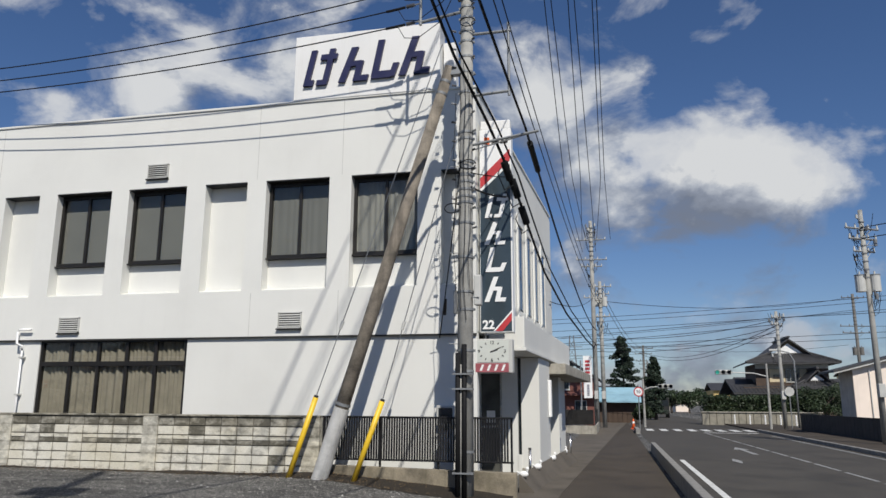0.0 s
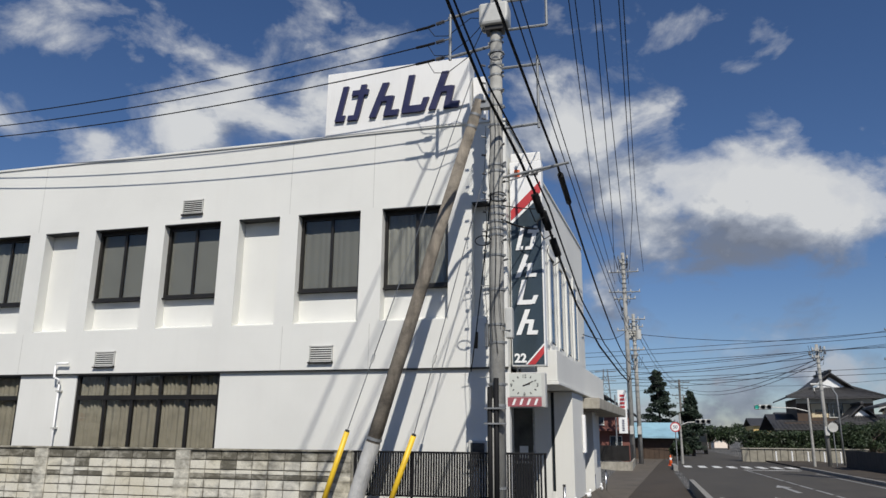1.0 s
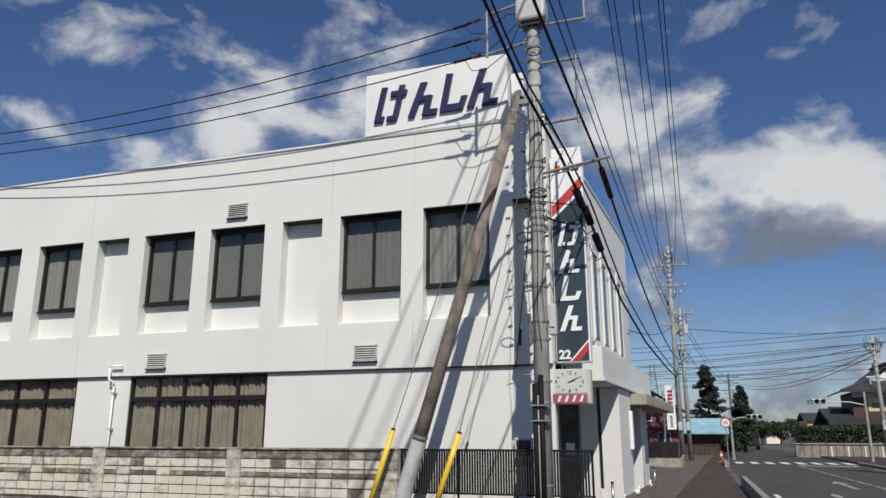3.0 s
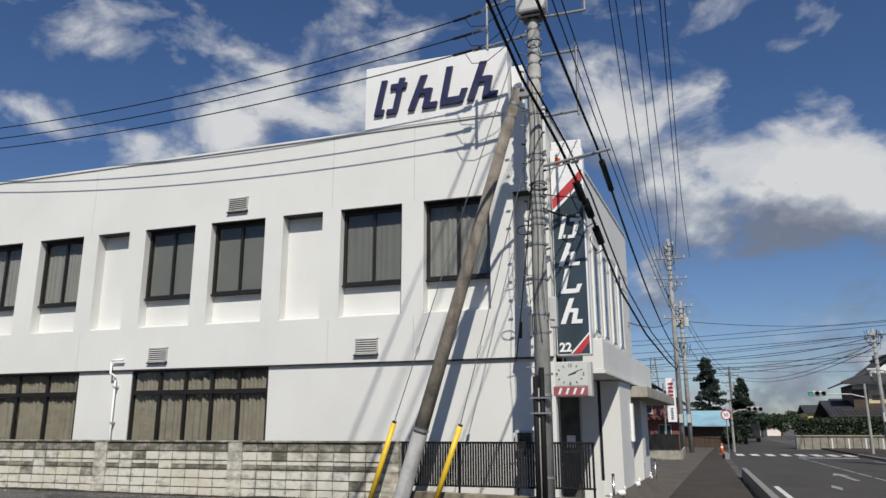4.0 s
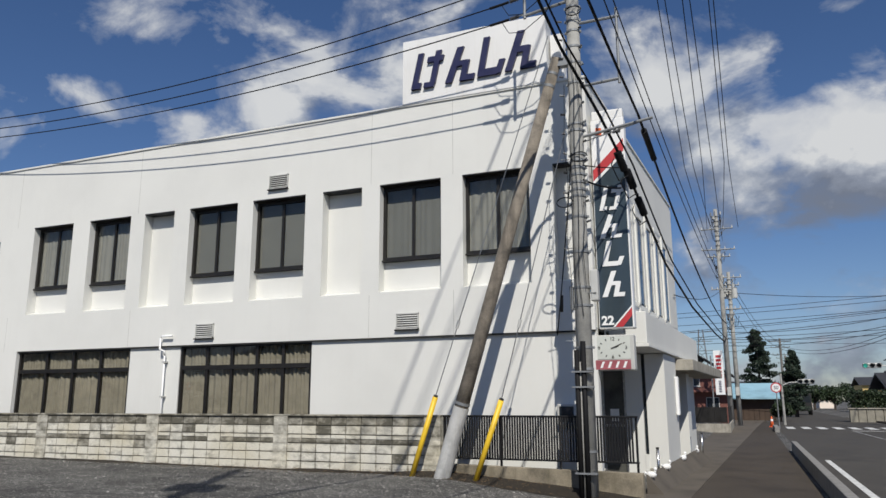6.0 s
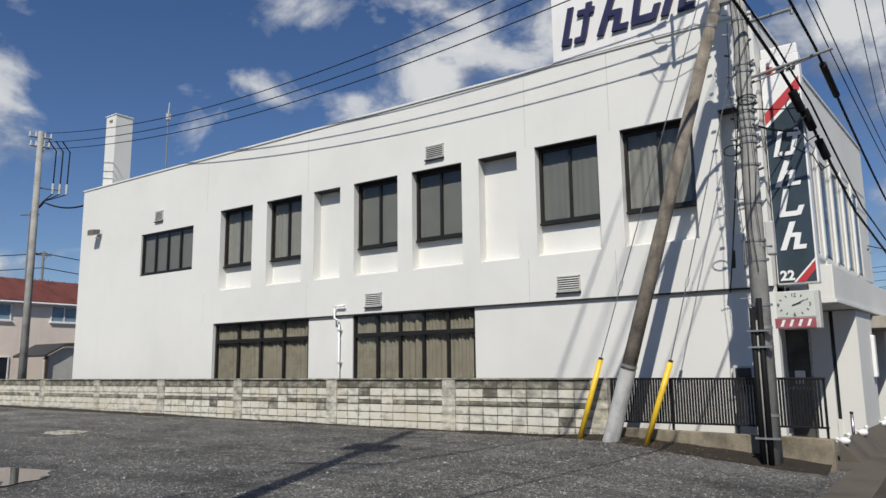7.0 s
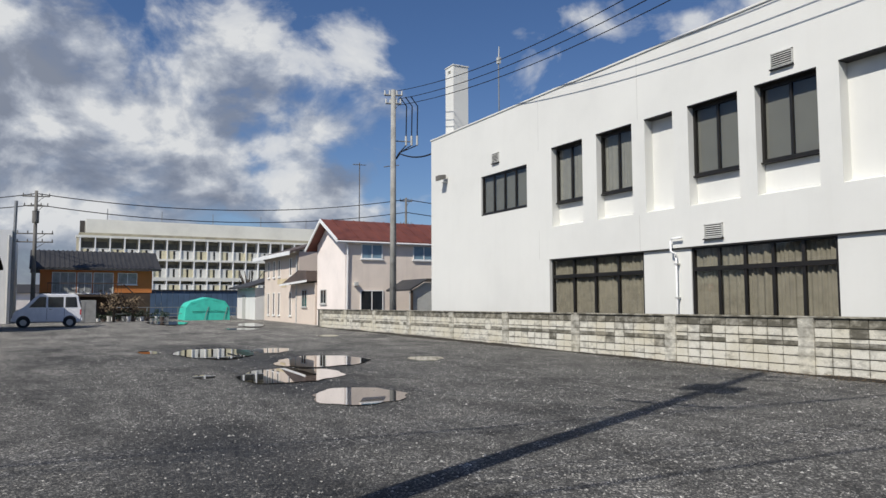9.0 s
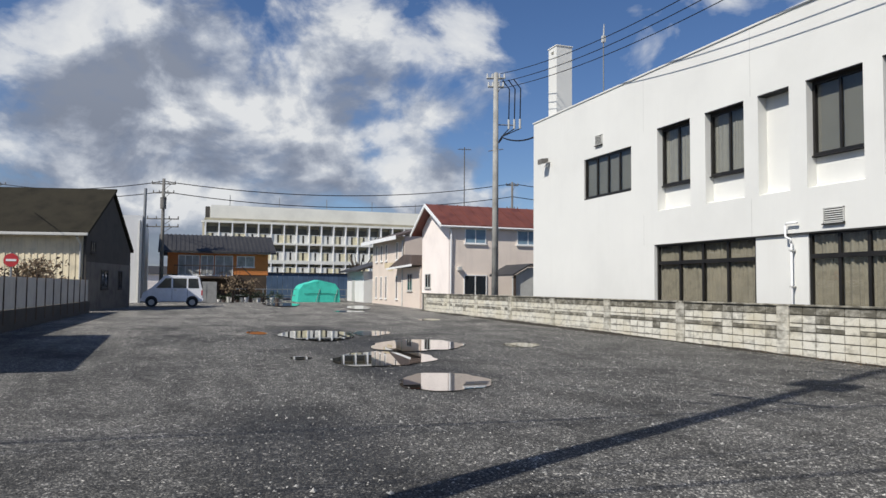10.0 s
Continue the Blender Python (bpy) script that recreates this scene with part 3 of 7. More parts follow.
for a, b in ((-30, 12.0),):
    paint("edge_line", [(12.28, a), (12.43, a), (12.43, b), (12.28, b)])
for k in range(16):
    y = -12 + 3.0 * k
    x = 16.5 - 0.02 * y
    paint("centre_dash", [(x, y), (x + 0.11, y), (x + 0.06, y + 2.5), (x - 0.05, y + 2.5)], material=M_LINEW)
for k in range(8):
    x = 12.4 + 0.95 * k
    paint("crosswalk_bar", [(x, 39.5), (x + 0.48, 39.5), (x + 0.48, 43.0), (x, 43.0)], -0.347)
paint("edge_line", [(19.12, -20), (19.25, -20), (19.25, 33), (19.12, 33)], material=M_LINEW)
paint("stop_line", [(15.8, 36.6), (19.1, 36.6), (19.1, 37.0), (15.8, 37.0)])
paint("arrow_stem", [(15.2, 15.6), (15.4, 15.6), (15.34, 18.6), (15.18, 18.6)], material=M_LINEW)
paint("arrow_head", [(14.95, 18.6), (15.55, 18.6), (15.24, 20.2)], material=M_LINEW)
paint("diamond_mark", [(13.95, 12), (14.1, 10.9), (14.25, 12), (14.1, 13.1)], material=M_LINEW)


def kerb(x0, x1, y0, y1, top, label):
    n = max(1, int((y1 - y0) / 0.62))
    e = thing("kerb", label, "kerb", kind="structure")
    step = (y1 - y0) / n
    bm = box(x0, x1, 0.006, step - 0.006, -0.5, top, 0.02)
    first = part("kerb_stone", bm, M_KERB, e)
    first.location.y = y0
    for i in range(1, min(n, 60)):
        o = first.copy()
        scene.collection.objects.link(o)
        o.location.y = y0 + i * step
    return e


kerb(11.56, 11.74, -20, 16.2, 0.0, "row of precast concrete kerb blocks by the pavement")
kerb(11.48, 11.74, 33.5, 38.0, -0.06, "short row of precast concrete kerb blocks")
kerb(19.6, 19.8, 4, 40.0, -0.20, "far kerb of precast concrete blocks")
strip("far_pavement", [(19.8, -60), (19.8, 60)], [(24, -60), (24, 60)], -0.6, -0.25, M_SIDEWALK, "narrow asphalt pavement on the far side", "pavement")

# ---- bank building ----
FACE, LOW = 1.05, 1.13          # faces of the upper and lower wall
PARAPET = 8.6
WINDOWS = [(4.45, 6.05), (2.29, 3.90), (-1.45, 0.16), (-3.54, -1.95), (-7.20, -5.65), (-9.46, -7.87)]
BLANKS = [(0.68, 1.79), (-5.13, -4.08), (6.60, 7.22)]
HEAD, SILL, FOOT = 6.68, 4.78, 4.02


def build_bank():
    bank = thing("bank_building", "two-storey white rendered bank with recessed dark windows", "building")
    holes = [(a, b, FOOT, HEAD) for a, b in WINDOWS + BLANKS] + [(-13.95, -10.9, 4.85, 6.38)]
    upper = part("upper_wall", wall_panel(-18.1, 7.4, 2.95, PARAPET, FACE, FACE + 0.3, holes), M_WALL, bank)
    lows = [(-3.62, 0.44, 0.75, 2.949), (-9.65, -5.35, 0.75, 2.949)]
    part("lower_wall", wall_panel(-9.65, 7.4, -0.6, 2.948, LOW, LOW + 0.22, lows), M_WALL, bank)
    part("lower_wall", wall_panel(-18.1, -9.651, -0.6, 2.949, FACE, FACE + 0.3, []), M_WALL, bank)
    # dark strip standing in for the shadow line under the upper wall
    part("drip_edge", box(-9.6, 7.39, FACE + 0.012, LOW - 0.002, 2.915, 2.947), M_DARK, bank)
    # parapet coping
    part("coping", box(-18.14, 7.44, FACE - 0.035, FACE + 0.36, PARAPET + 0.002, PARAPET + 0.06, 0.01), M_WALL, bank)
    # control joints in the render
    for x in (4.21, 2.04, -5.4, -10.2):
        part("render_joint", box(x - 0.007, x + 0.007, FACE - 0.002, FACE + 0.01, HEAD + 0.05, PARAPET), M_JOINT, bank)
        part("render_joint", box(x - 0.007, x + 0.007, FACE - 0.002, FACE + 0.01, 2.96, FOOT - 0.05), M_JOINT, bank)
    # recess backs and sloping sills
    for a, b in WINDOWS + BLANKS:
        blank = (a, b) in BLANKS
        part("recess_panel", box(a - 0.05, b + 0.05, FACE + 0.302, FACE + 0.38, FOOT - 0.05, HEAD + 0.05 if blank else SILL), M_WALL, bank)
        bm = bmesh.new()
        add_prism(bm, [(FACE + 0.004, FOOT + 0.001), (FACE + 0.30, FOOT + 0.001), (FACE + 0.30, FOOT + 0.085)], a + 0.001, b - 0.001, "x")
        part("sloping_sill", bm, M_WALL, bank)
        part("head_flashing", box(a + 0.001, b - 0.001, FACE - 0.012, FACE + 0.30, HEAD - 0.03, HEAD - 0.001), M_BLACK, bank, "dark metal strip")
    # other walls and roof
    part("west_wall", box(-18.1, -17.8, FACE + 0.3, 14.0, -0.6, PARAPET), M_WALL, bank)
    part("north_wall", box(-18.1, 8.0, 14.0, 14.3, -0.6, PARAPET), M_WALL, bank)
    part("roof_slab", box(-17.8, 7.3, FACE + 0.3, 14.0, 7.9, 8.1), M_CONC, bank)
    part("floor_slab", box(-17.8, 7.3, FACE + 0.4, 14.0, 3.0, 3.2), M_CONC, bank)
    return bank


bank = build_bank()


def sash_window(parent, a, b, z0, z1, y, panes, curtain, transom=None, pleat=1.0, sill=True):
    """A sliding window: outer frame, stiles, panes of glass and what hangs behind them."""
    w = new("window")
    w.parent = parent
    f, hs = 0.07, 0.040 if transom else 0.033
    bm = bmesh.new()
    for q in ((a, b, z1 - f, z1), (a, b, z0, z0 + f), (a, a + f, z0 + f, z1 - f), (b - f, b, z0 + f, z1 - f)):
        add_box(bm, q[0], q[1], y, y + 0.09, q[2], q[3])
    part("frame", bm, M_BLACK, w)
    step = (b - a - 2 * f) / panes
    for i in range(1, panes):
        x = a + f + i * step
        part("stile", box(x - hs, x + hs, y + 0.012, y + 0.075, z0 + f, z1 - f), M_BLACK, w)
    if transom:
        part("transom", box(a + f, b - f, y - 0.008, y + 0.080, transom - 0.055, transom + 0.055), M_BLACK, w)
    for i in range(panes):
        x = a + f + i * step
        g = part("pane", box(x + hs + 0.001, x + step - hs - 0.001, y + 0.040, y + 0.046, z0 + f, z1 - f), M_GLASS, w)
        g.visible_shadow = False
    # hanging fabric
    yb = y + 0.125
    n = int((b - a) / 0.022)
    vs, fs = [], []
    for i in range(n + 1):
        x = a - 0.02 + (b - a + 0.04) * i / n
        d = pleat * (0.024 * math.sin(x * 43 + 2.6 * math.sin(x * 6.1)) + 0.016 * math.sin(x * 15 + 1.7 * math.sin(x * 3.3)))
        vs += [(x, yb + d, z0 - 0.02), (x, yb + d * 0.6, z1 + 0.02)]
    for i in range(n):
        fs.append((2 * i, 2 * i + 2, 2 * i + 3, 2 * i + 1))
    raw("curtain" if pleat else "blind", vs, fs, curtain, w, smooth=True)
    if sill:
        part("sill", box(a - 0.02, b + 0.02, y - 0.05, y + 0.1, z0 - 0.035, z0 - 0.001), M_BLACK, w)
    return w


for i, (a, b) in enumerate(WINDOWS):
    sash_window(bank, a + 0.002, b - 0.002, SILL + 0.04, HEAD - 0.035, FACE + 0.20, 2, M_CURTAIN2 if i in (0, 4, 5) else M_BLIND, pleat=(0.75, 0.22, 0.0, 0.0, 0.55, 0.6)[i])
sash_window(bank, -13.948, -10.902, 4.89, 6.378, FACE + 0.06, 4, M_BLIND, pleat=0.0)
sash_window(bank, -3.618, 0.438, 0.79, 2.945, LOW + 0.03, 5, M_CURTAIN, transom=2.36, pleat=1.6)
sash_window(bank, -9.648, -5.352, 0.79, 2.945, LOW + 0.03, 4, M_CURTAIN, transom=2.36, pleat=1.6)


def build_front():
    """The street front: fins and narrow windows over a ribbon balcony, and the ground floor below it."""
    f = new("street_front")
    f.parent = bank
    f.matrix_basis = pose(7.4, FACE, 0, 0, 0, 90 - 2.86)
    # local x runs along the street (away from the lot), local -y faces the street
    L = 12.6
    holes = [(2.2 + 1.55 * k, 3.3 + 1.55 * k, 4.1, 6.68) for k in range(6)]
    part("front_wall", wall_panel(0.002, L, 3.0, PARAPET, 0.0, 0.3, holes), M_WALL, f)
    part("front_coping", box(0.04, L + 0.04, -0.035, 0.34, PARAPET + 0.002, PARAPET + 0.06), M_WALL, f)
    for a, b, c, d in holes:
        part("window_frame", box(a, b, 0.03, 0.09, c, d), M_BLACK, f)
        g = part("pane", box(a + 0.06, b - 0.06, 0.020, 0.028, c + 0.06, d - 0.06), M_CARGLASS, f)
        part("fin", box(a - 0.22, a - 0.04, -0.06, -0.002, 3.75, 6.9, 0.01), M_WALL, f)
        part("sill_block", prism([(-0.16, 3.52), (-0.062, 3.52), (-0.062, 3.80)], a - 0.22, a - 0.04, "x"), M_WALL, f)
    part("balcony_band", box(1.2, L - 1.9, -0.84, -0.002, 2.72, 3.42, 0.015), M_WALL, f, "pale band with a lower lip")
    part("band_lip", box(1.16, L - 1.86, -0.88, -0.01, 2.64, 2.715, 0.01), M_WALL, f)
    # ground floor
    part("recessed_wall", box(0.25, 3.6, 0.90, 1.10, -0.6, 2.62), M_WALL, f)
    part("porch_ceiling", box(0.25, 4.0, 0.0, 1.10, 2.622, 2.7), M_WALL, f)
    part("porch_end_wall", box(3.6, 3.8, 0.76, 0.90, -0.6, 2.62), M_WALL, f)
    part("porch_end_wall", box(3.6, 3.8, -0.24, 0.17, -0.6, 2.62), M_WALL, f)
    part("door_transom", box(3.6, 3.7, 0.17, 0.76, 2.3, 2.62), M_WALL, f)
    part("door_glass", box(3.64, 3.66, 0.22, 0.71, -0.3, 2.25), M_DOORGLASS, f)
    part("door_rail", box(3.60, 3.67, 0.22, 0.71, 0.85, 0.91), M_CHROME, f)
    part("notice", box(3.632, 3.638, 0.36, 0.58, 0.98, 1.28), M_WHITE, f, "white paper notice")
    for a, b in ((0.17, 0.22), (0.71, 0.76)):
        part("door_frame", box(3.59, 3.68, a, b, -0.34, 2.3), M_CHROME, f)
    part("door_head", box(3.59, 3.68, 0.22, 0.71, 2.25, 2.3), M_CHROME, f)
    part("slot_window", box(3.68, 3.8, -0.33, -0.24, 0.2, 2.62), M_CARGLASS, f)
    part("slot_sill", box(3.58, 3.8, -0.33, -0.24, -0.6, 0.198), M_WALL, f)
    part("vestibule_wall", box(3.6, 5.6, -0.80, -0.33, -0.6, 2.62), M_WALL, f)
    part("wall_base", box(3.57, 5.6, -0.82, -0.34, -0.6, -0.12), M_CONC, f)
    part("entrance_ramp", prism([(-1.18, -0.36), (-0.825, -0.36), (-0.825, 0.02)], 0.3, 9.4, "x"), M_APRON, f, "sloping concrete ramp")
    part("entrance_mat", box(1.0, 3.5, 0.1, 0.8, -0.36, -0.325), M_DARK, f)
    part("entrance_recess", box(5.6, 8.3, -0.12, 0.2, -0.6, 2.62), M_CARGLASS, f)
    for u in (5.66, 6.5, 7.3, 8.1):
        part("door_stile", box(u, u + 0.06, -0.17, -0.122, -0.34, 2.3), M_CHROME, f)
    part("entrance_pier", box(8.3, 9.0, -0.72, 0.2, -0.6, 2.62), M_WALL, f)
    part("far_wall", box(9.0, 12.6, -0.42, 0.2, -0.6, 2.62), M_WALL, f)
    part("wall_lamp", box(5.2, 5.42, -0.89, -0.805, 1.1, 2.1, 0.02), M_WHITE, f)
    part("entrance_canopy", box(5.7, 14.4, -1.25, -0.125, 2.28, 2.58, 0.02), M_CONC, f, "grey concrete canopy")
    return f


build_front()


def louver(x0, x1, z0, z1, y, parent, name="wall_vent"):
    v = new(name)
    v.parent = parent
    bm = bmesh.new()
    for q in ((x0, x1, z1 - 0.025, z1), (x0, x1, z0, z0 + 0.025), (x0, x0 + 0.02, z0, z1), (x1 - 0.02, x1, z0, z1)):
        add_box(bm, q[0], q[1], y - 0.05, y - 0.002, q[2], q[3])
    part("frame", bm, M_GREYBOX, v)
    part("backing", box(x0 + 0.02, x1 - 0.02, y - 0.012, y - 0.003, z0, z1), M_DARK, v)
    n = 6
    for i in range(n):
        z = z0 + 0.035 + (z1 - z0 - 0.06) * i / n
        h = (z1 - z0) / n * 0.55
        part("slat", prism([(y - 0.058, z), (y - 0.05, z), (y - 0.016, z + h), (y - 0.024, z + h)], x0 + 0.02, x1 - 0.02, "x"), M_GREYBOX, v)
    part("drip_tray", box(x0 - 0.03, x1 + 0.01, y - 0.075, y - 0.003, z0 - 0.03, z0 - 0.002), M_BLACK, v)


for x, z in ((2.78, 3.12), (-3.06, 3.11), (-0.95, 6.92)):
    louver(x, x + 0.57, z, z + 0.37, FACE, bank)
louver(-13.1, -12.66, 6.76, 7.13, FACE, bank)


def build_bank_fittings():
    # downpipe between the low windows
    p = thing("drain_pipe", "white plastic overflow pipe with a bent head", "pipe")
    part("pipe", tube([(-4.05, LOW - 0.10, 0.1), (-4.05, LOW - 0.10, 2.72)], 0.024, 10), M_WHITE, p, smooth=True)
    part("elbow", tube([(-4.05, LOW - 0.10, 2.70), (-4.05, LOW - 0.13, 2.80), (-4.16, LOW - 0.18, 2.86), (-4.17, LOW - 0.18, 3.14), (-4.12, LOW - 0.18, 3.2), (-3.78, LOW - 0.18, 3.2)], 0.030, 10), M_WHITE, p, smooth=True)
    for z in (0.7, 1.6, 2.5):
        part("bracket", box(-4.10, -4.00, LOW - 0.14, LOW - 0.002, z, z + 0.04), M_GREYBOX, p)
    b = thing("meter_box", "small dark meter box with a pale frame on the wall", "meter box")
    part("case", box(6.54, 6.94, LOW - 0.16, LOW - 0.002, 1.0, 1.42, 0.015), M_GREYBOX, b)
    part("window", box(6.59, 6.89, LOW - 0.168, LOW - 0.162, 1.05, 1.37), M_CARGLASS, b, "dark glass")
    # security lamp
    l = thing("security_lamp", "grey flood lamp on the white wall", "lamp")
    part("arm", tube([(-16.7, FACE - 0.002, 6.62), (-16.7, FACE - 0.2, 6.55)], 0.03), M_GREYBOX, l)
    part("housing", prism([(FACE - 0.42, 6.64), (FACE - 0.12, 6.72), (FACE - 0.12, 6.88), (FACE - 0.42, 6.84)], -16.92, -16.56, "x"), M_DARKPOLE, l)
    part("lens", prism([(FACE - 0.40, 6.625), (FACE - 0.14, 6.695), (FACE - 0.14, 6.71), (FACE - 0.40, 6.64)], -16.88, -16.6, "x"), M_WHITE, l)
    # chimney
    c = thing("chimney", "slim white rendered chimney on the roof", "chimney")
    part("shaft", wall_panel(-17.45, -16.75, 8.05, 11.7, 1.42, 2.15, [(-17.25, -17.0, 11.4, 11.54)]), M_WALL, c)
    part("cap", box(-17.48, -16.72, 1.39, 2.18, 11.702, 11.75, 0.01), M_WALL, c)
    # antenna and roof vent
    a = thing("roof_antenna", "thin steel mast with a small whip aerial", "antenna")
    part("mast", tube([(-14.4, 2.2, 8.1), (-14.4, 2.2, 11.4)], 0.025, 8), M_GALV, a)
    part("whip", tube([(-14.4, 2.2, 11.3), (-14.35, 2.2, 11.9)], 0.035, 8, 0.02), M_GREYBOX, a)
    part("clamp", box(-14.46, -14.32, 2.14, 2.26, 11.2, 11.45), M_GREYBOX, a)
    v = thing("roof_vent", "small white roof vent hood", "vent")
    part("hood", box(-15.6, -15.0, 1.5, 2.0, 8.1, 8.85, 0.04), M_WALL2, v)


build_bank_fittings()


def glyph_block(bm, kind, x, z, w, h, y0, y1):
    """A slanted block mark, built of thick bars; s leans it to the right."""
    t, s = 0.17 * w / 0.78, 0.28

    def bar(x0, z0, x1, z1, tt=None):
        tt = tt or t
        dx, dz = x1 - x0, z1 - z0
        n = math.hypot(dx, dz)
        if abs(dz) > abs(dx):
            poly = [(x0 - tt / 2, z0), (x0 + tt / 2, z0), (x1 + tt / 2, z1), (x1 - tt / 2, z1)]
        else:
            poly = [(x0, z0 - tt / 2), (x1, z1 - tt / 2), (x1, z1 + tt / 2), (x0, z0 + tt / 2)]
        bars.append(1)
        add_prism(bm, [(x + (a + s * b) * w, z + b * h) for a, b in poly], y0 - 0.0015 * len(bars), y1)
    bars = []
    if kind == 0:
        bar(0.10, 0.0, 0.10, 1.0, 0.2)
        bar(0.02, 0.08, 0.34, 0.08, 0.16)
        bar(0.40, 0.78, 0.98, 0.78, 0.15)
        bar(0.76, 0.10, 0.76, 1.0, 0.2)
        bar(0.46, 0.07, 0.84, 0.07, 0.14)
    elif kind == 1:
        bar(0.08, 0.0, 0.26, 1.0, 0.24)
        bar(0.16, 0.52, 0.62, 0.52, 0.15)
        bar(0.58, 0.0, 0.58, 0.58, 0.22)
        bar(0.52, 0.08, 0.98, 0.08, 0.16)
    else:
        bar(0.12, 0.04, 0.12, 1.0, 0.24)
        bar(0.02, 0.09, 0.76, 0.09, 0.18)
        bar(0.78, 0.02, 0.86, 0.36, 0.22)
    return bm


def build_roof_sign():
    s = thing("roof_sign", "white boxed rooftop sign with four raised navy marks", "sign")
    Y = 1.00
    part("board", box(2.90, 6.56, Y, Y + 0.55, 8.64, 10.33, 0.01), M_WALL2, s)
    part("side_cabinet", box(6.60, 6.9, Y + 0.25, Y + 0.55, 8.64, 9.9), M_WALL2, s)
    for k, (kind, x, w, h) in enumerate(((0, 3.16, 0.72, 0.92), (1, 4.09, 0.72, 0.88), (2, 4.88, 0.66, 0.98), (1, 5.60, 0.72, 0.96))):
        bm = glyph_block(bmesh.new(), kind, x, 8.98 + 0.02 * k, w, h, Y - 0.07, Y - 0.002)
        part("raised_mark", bm, M_NAVY, s)


build_roof_sign()


def build_blade_sign():
    s = thing("blade_sign", "tall projecting slate sign with white marks and red stripes", "sign")
    y0, y1 = 1.22, 1.52
    x0, x1 = 7.45, 8.18
    part("case", box(x0, x1, y0, y1, 2.97, 7.62, 0.015), M_WHITE, s)
    part("top_cap", box(x0 + 0.02, x1 - 0.02, y0 + 0.03, y1 - 0.03, 7.622, 7.85, 0.03), M_WALL2, s)
    f = y0 - 0.004
    part("slate_face", prism([(x0 + 0.02, 3.0), (x1 - 0.03, 3.0), (x1 - 0.03, 6.85), (x0 + 0.02, 6.22)], f - 0.004, f), M_SIGNGREEN, s)
    part("red_stripe", prism([(x0 + 0.02, 6.22), (x1 - 0.03, 6.85), (x1 - 0.03, 7.12), (x0 + 0.02, 6.46)], f - 0.009, f - 0.0045), M_RED, s)
    part("white_stripe", prism([(x0 + 0.02, 6.13), (x1 - 0.03, 6.76), (x1 - 0.03, 6.84), (x0 + 0.02, 6.21)], f - 0.009, f - 0.0045), M_WHITE, s)
    part("corner_stripe", prism([(x0 + 0.34, 3.0), (x0 + 0.50, 3.0), (x1 - 0.03, 3.24), (x1 - 0.03, 3.40)], f - 0.009, f - 0.0045), M_RED, s)
    part("corner_edge", prism([(x0 + 0.29, 3.0), (x0 + 0.335, 3.0), (x1 - 0.03, 3.405), (x1 - 0.03, 3.45)], f - 0.009, f - 0.0045), M_WHITE, s)
    for k, (kind, z, h) in enumerate(((0, 5.53, 0.54), (1, 4.91, 0.52), (2, 4.30, 0.55), (1, 3.64, 0.55))):
        part("white_mark", glyph_block(bmesh.new(), kind, x0 + 0.12, z, 0.45, h, f - 0.016, f - 0.0045), M_WHITE, s)
    for k in range(4):
        part("small_mark", prism([(x0 + 0.28 + 0.10 * k, 7.27), (x0 + 0.35 + 0.10 * k, 7.27), (x0 + 0.38 + 0.10 * k, 7.40), (x0 + 0.32 + 0.10 * k, 7.40)], f - 0.009, f - 0.002), M_DARK, s)
    part("emblem", prism([(x0 + 0.10, 7.28), (x0 + 0.24, 7.25), (x0 + 0.24, 7.42), (x0 + 0.12, 7.44)], f - 0.009, f - 0.002), M_ORANGEC, s)
    lettering("22", 0.26, M_WHITE, s, pose(x0 + 0.19, f - 0.012, 3.13, 90, 0, 0), bold=0.009)
    for z in (3.6, 5.2, 6.8):
        part("bracket", box(7.38, x0, y0 + 0.1, y1 - 0.1, z, z + 0.12), M_GREYBOX, s)
    c = thing("wall_clock", "square street clock in a grey case over a faded pink panel", "clock")
    y0 = 1.14
    part("case", box(7.30, 8.16, y0, 1.44, 2.10, 2.83, 0.02), M_GREYBOX, c)
    part("dial", box(7.36, 8.08, y0 - 0.008, y0 - 0.001, 2.33, 2.79), M_DIAL, c, "pale grey dial")
    part("pink_panel", box(7.36, 8.08, y0 - 0.012, y0 - 0.001, 2.12, 2.31), M_PINKCASE, c)
    for k in range(4):
        x = 7.45 + 0.155 * k
        part("panel_mark", prism([(x, 2.15), (x + 0.05, 2.15), (x + 0.10, 2.28), (x + 0.05, 2.28)], y0 - 0.017, y0 - 0.0125), M_WHITE, c)
    cx, cz = 7.72, 2.56
    for k in range(12):
        a = math.radians(30 * k)
        if k % 3:
            px, pz = cx + 0.27 * math.sin(a), cz + 0.19 * math.cos(a)
            bm = box(-0.010, 0.010, -0.003, 0, -0.022, 0.022)
            rot_to(pose(px, y0 - 0.009, pz, 0, math.degrees(a), 0), part("hour_mark", bm, M_DARK, c))
    for txt, px, pz in (("12", cx, cz + 0.185), ("3", cx + 0.28, cz), ("6", cx, cz - 0.185), ("9", cx - 0.28, cz)):
        lettering(txt, 0.10, M_DARK, c, pose(px, y0 - 0.010, pz, 90, 0, 0))
    rot_to(pose(cx, y0 - 0.012, cz, 0, 66, 0), part("minute_hand", box(-0.009, 0.009, -0.003, 0, -0.04, 0.21), M_DARK, c))
    rot_to(pose(cx, y0 - 0.016, cz, 0, 72, 0), part("hour_hand", box(-0.012, 0.012, -0.003, 0, -0.03, 0.13), M_DARK, c))
    for x in (7.55, 7.95):
        part("hanger", tube([(x, 1.35, 2.83), (x, 1.35, 2.97)], 0.02), M_GALV, c)
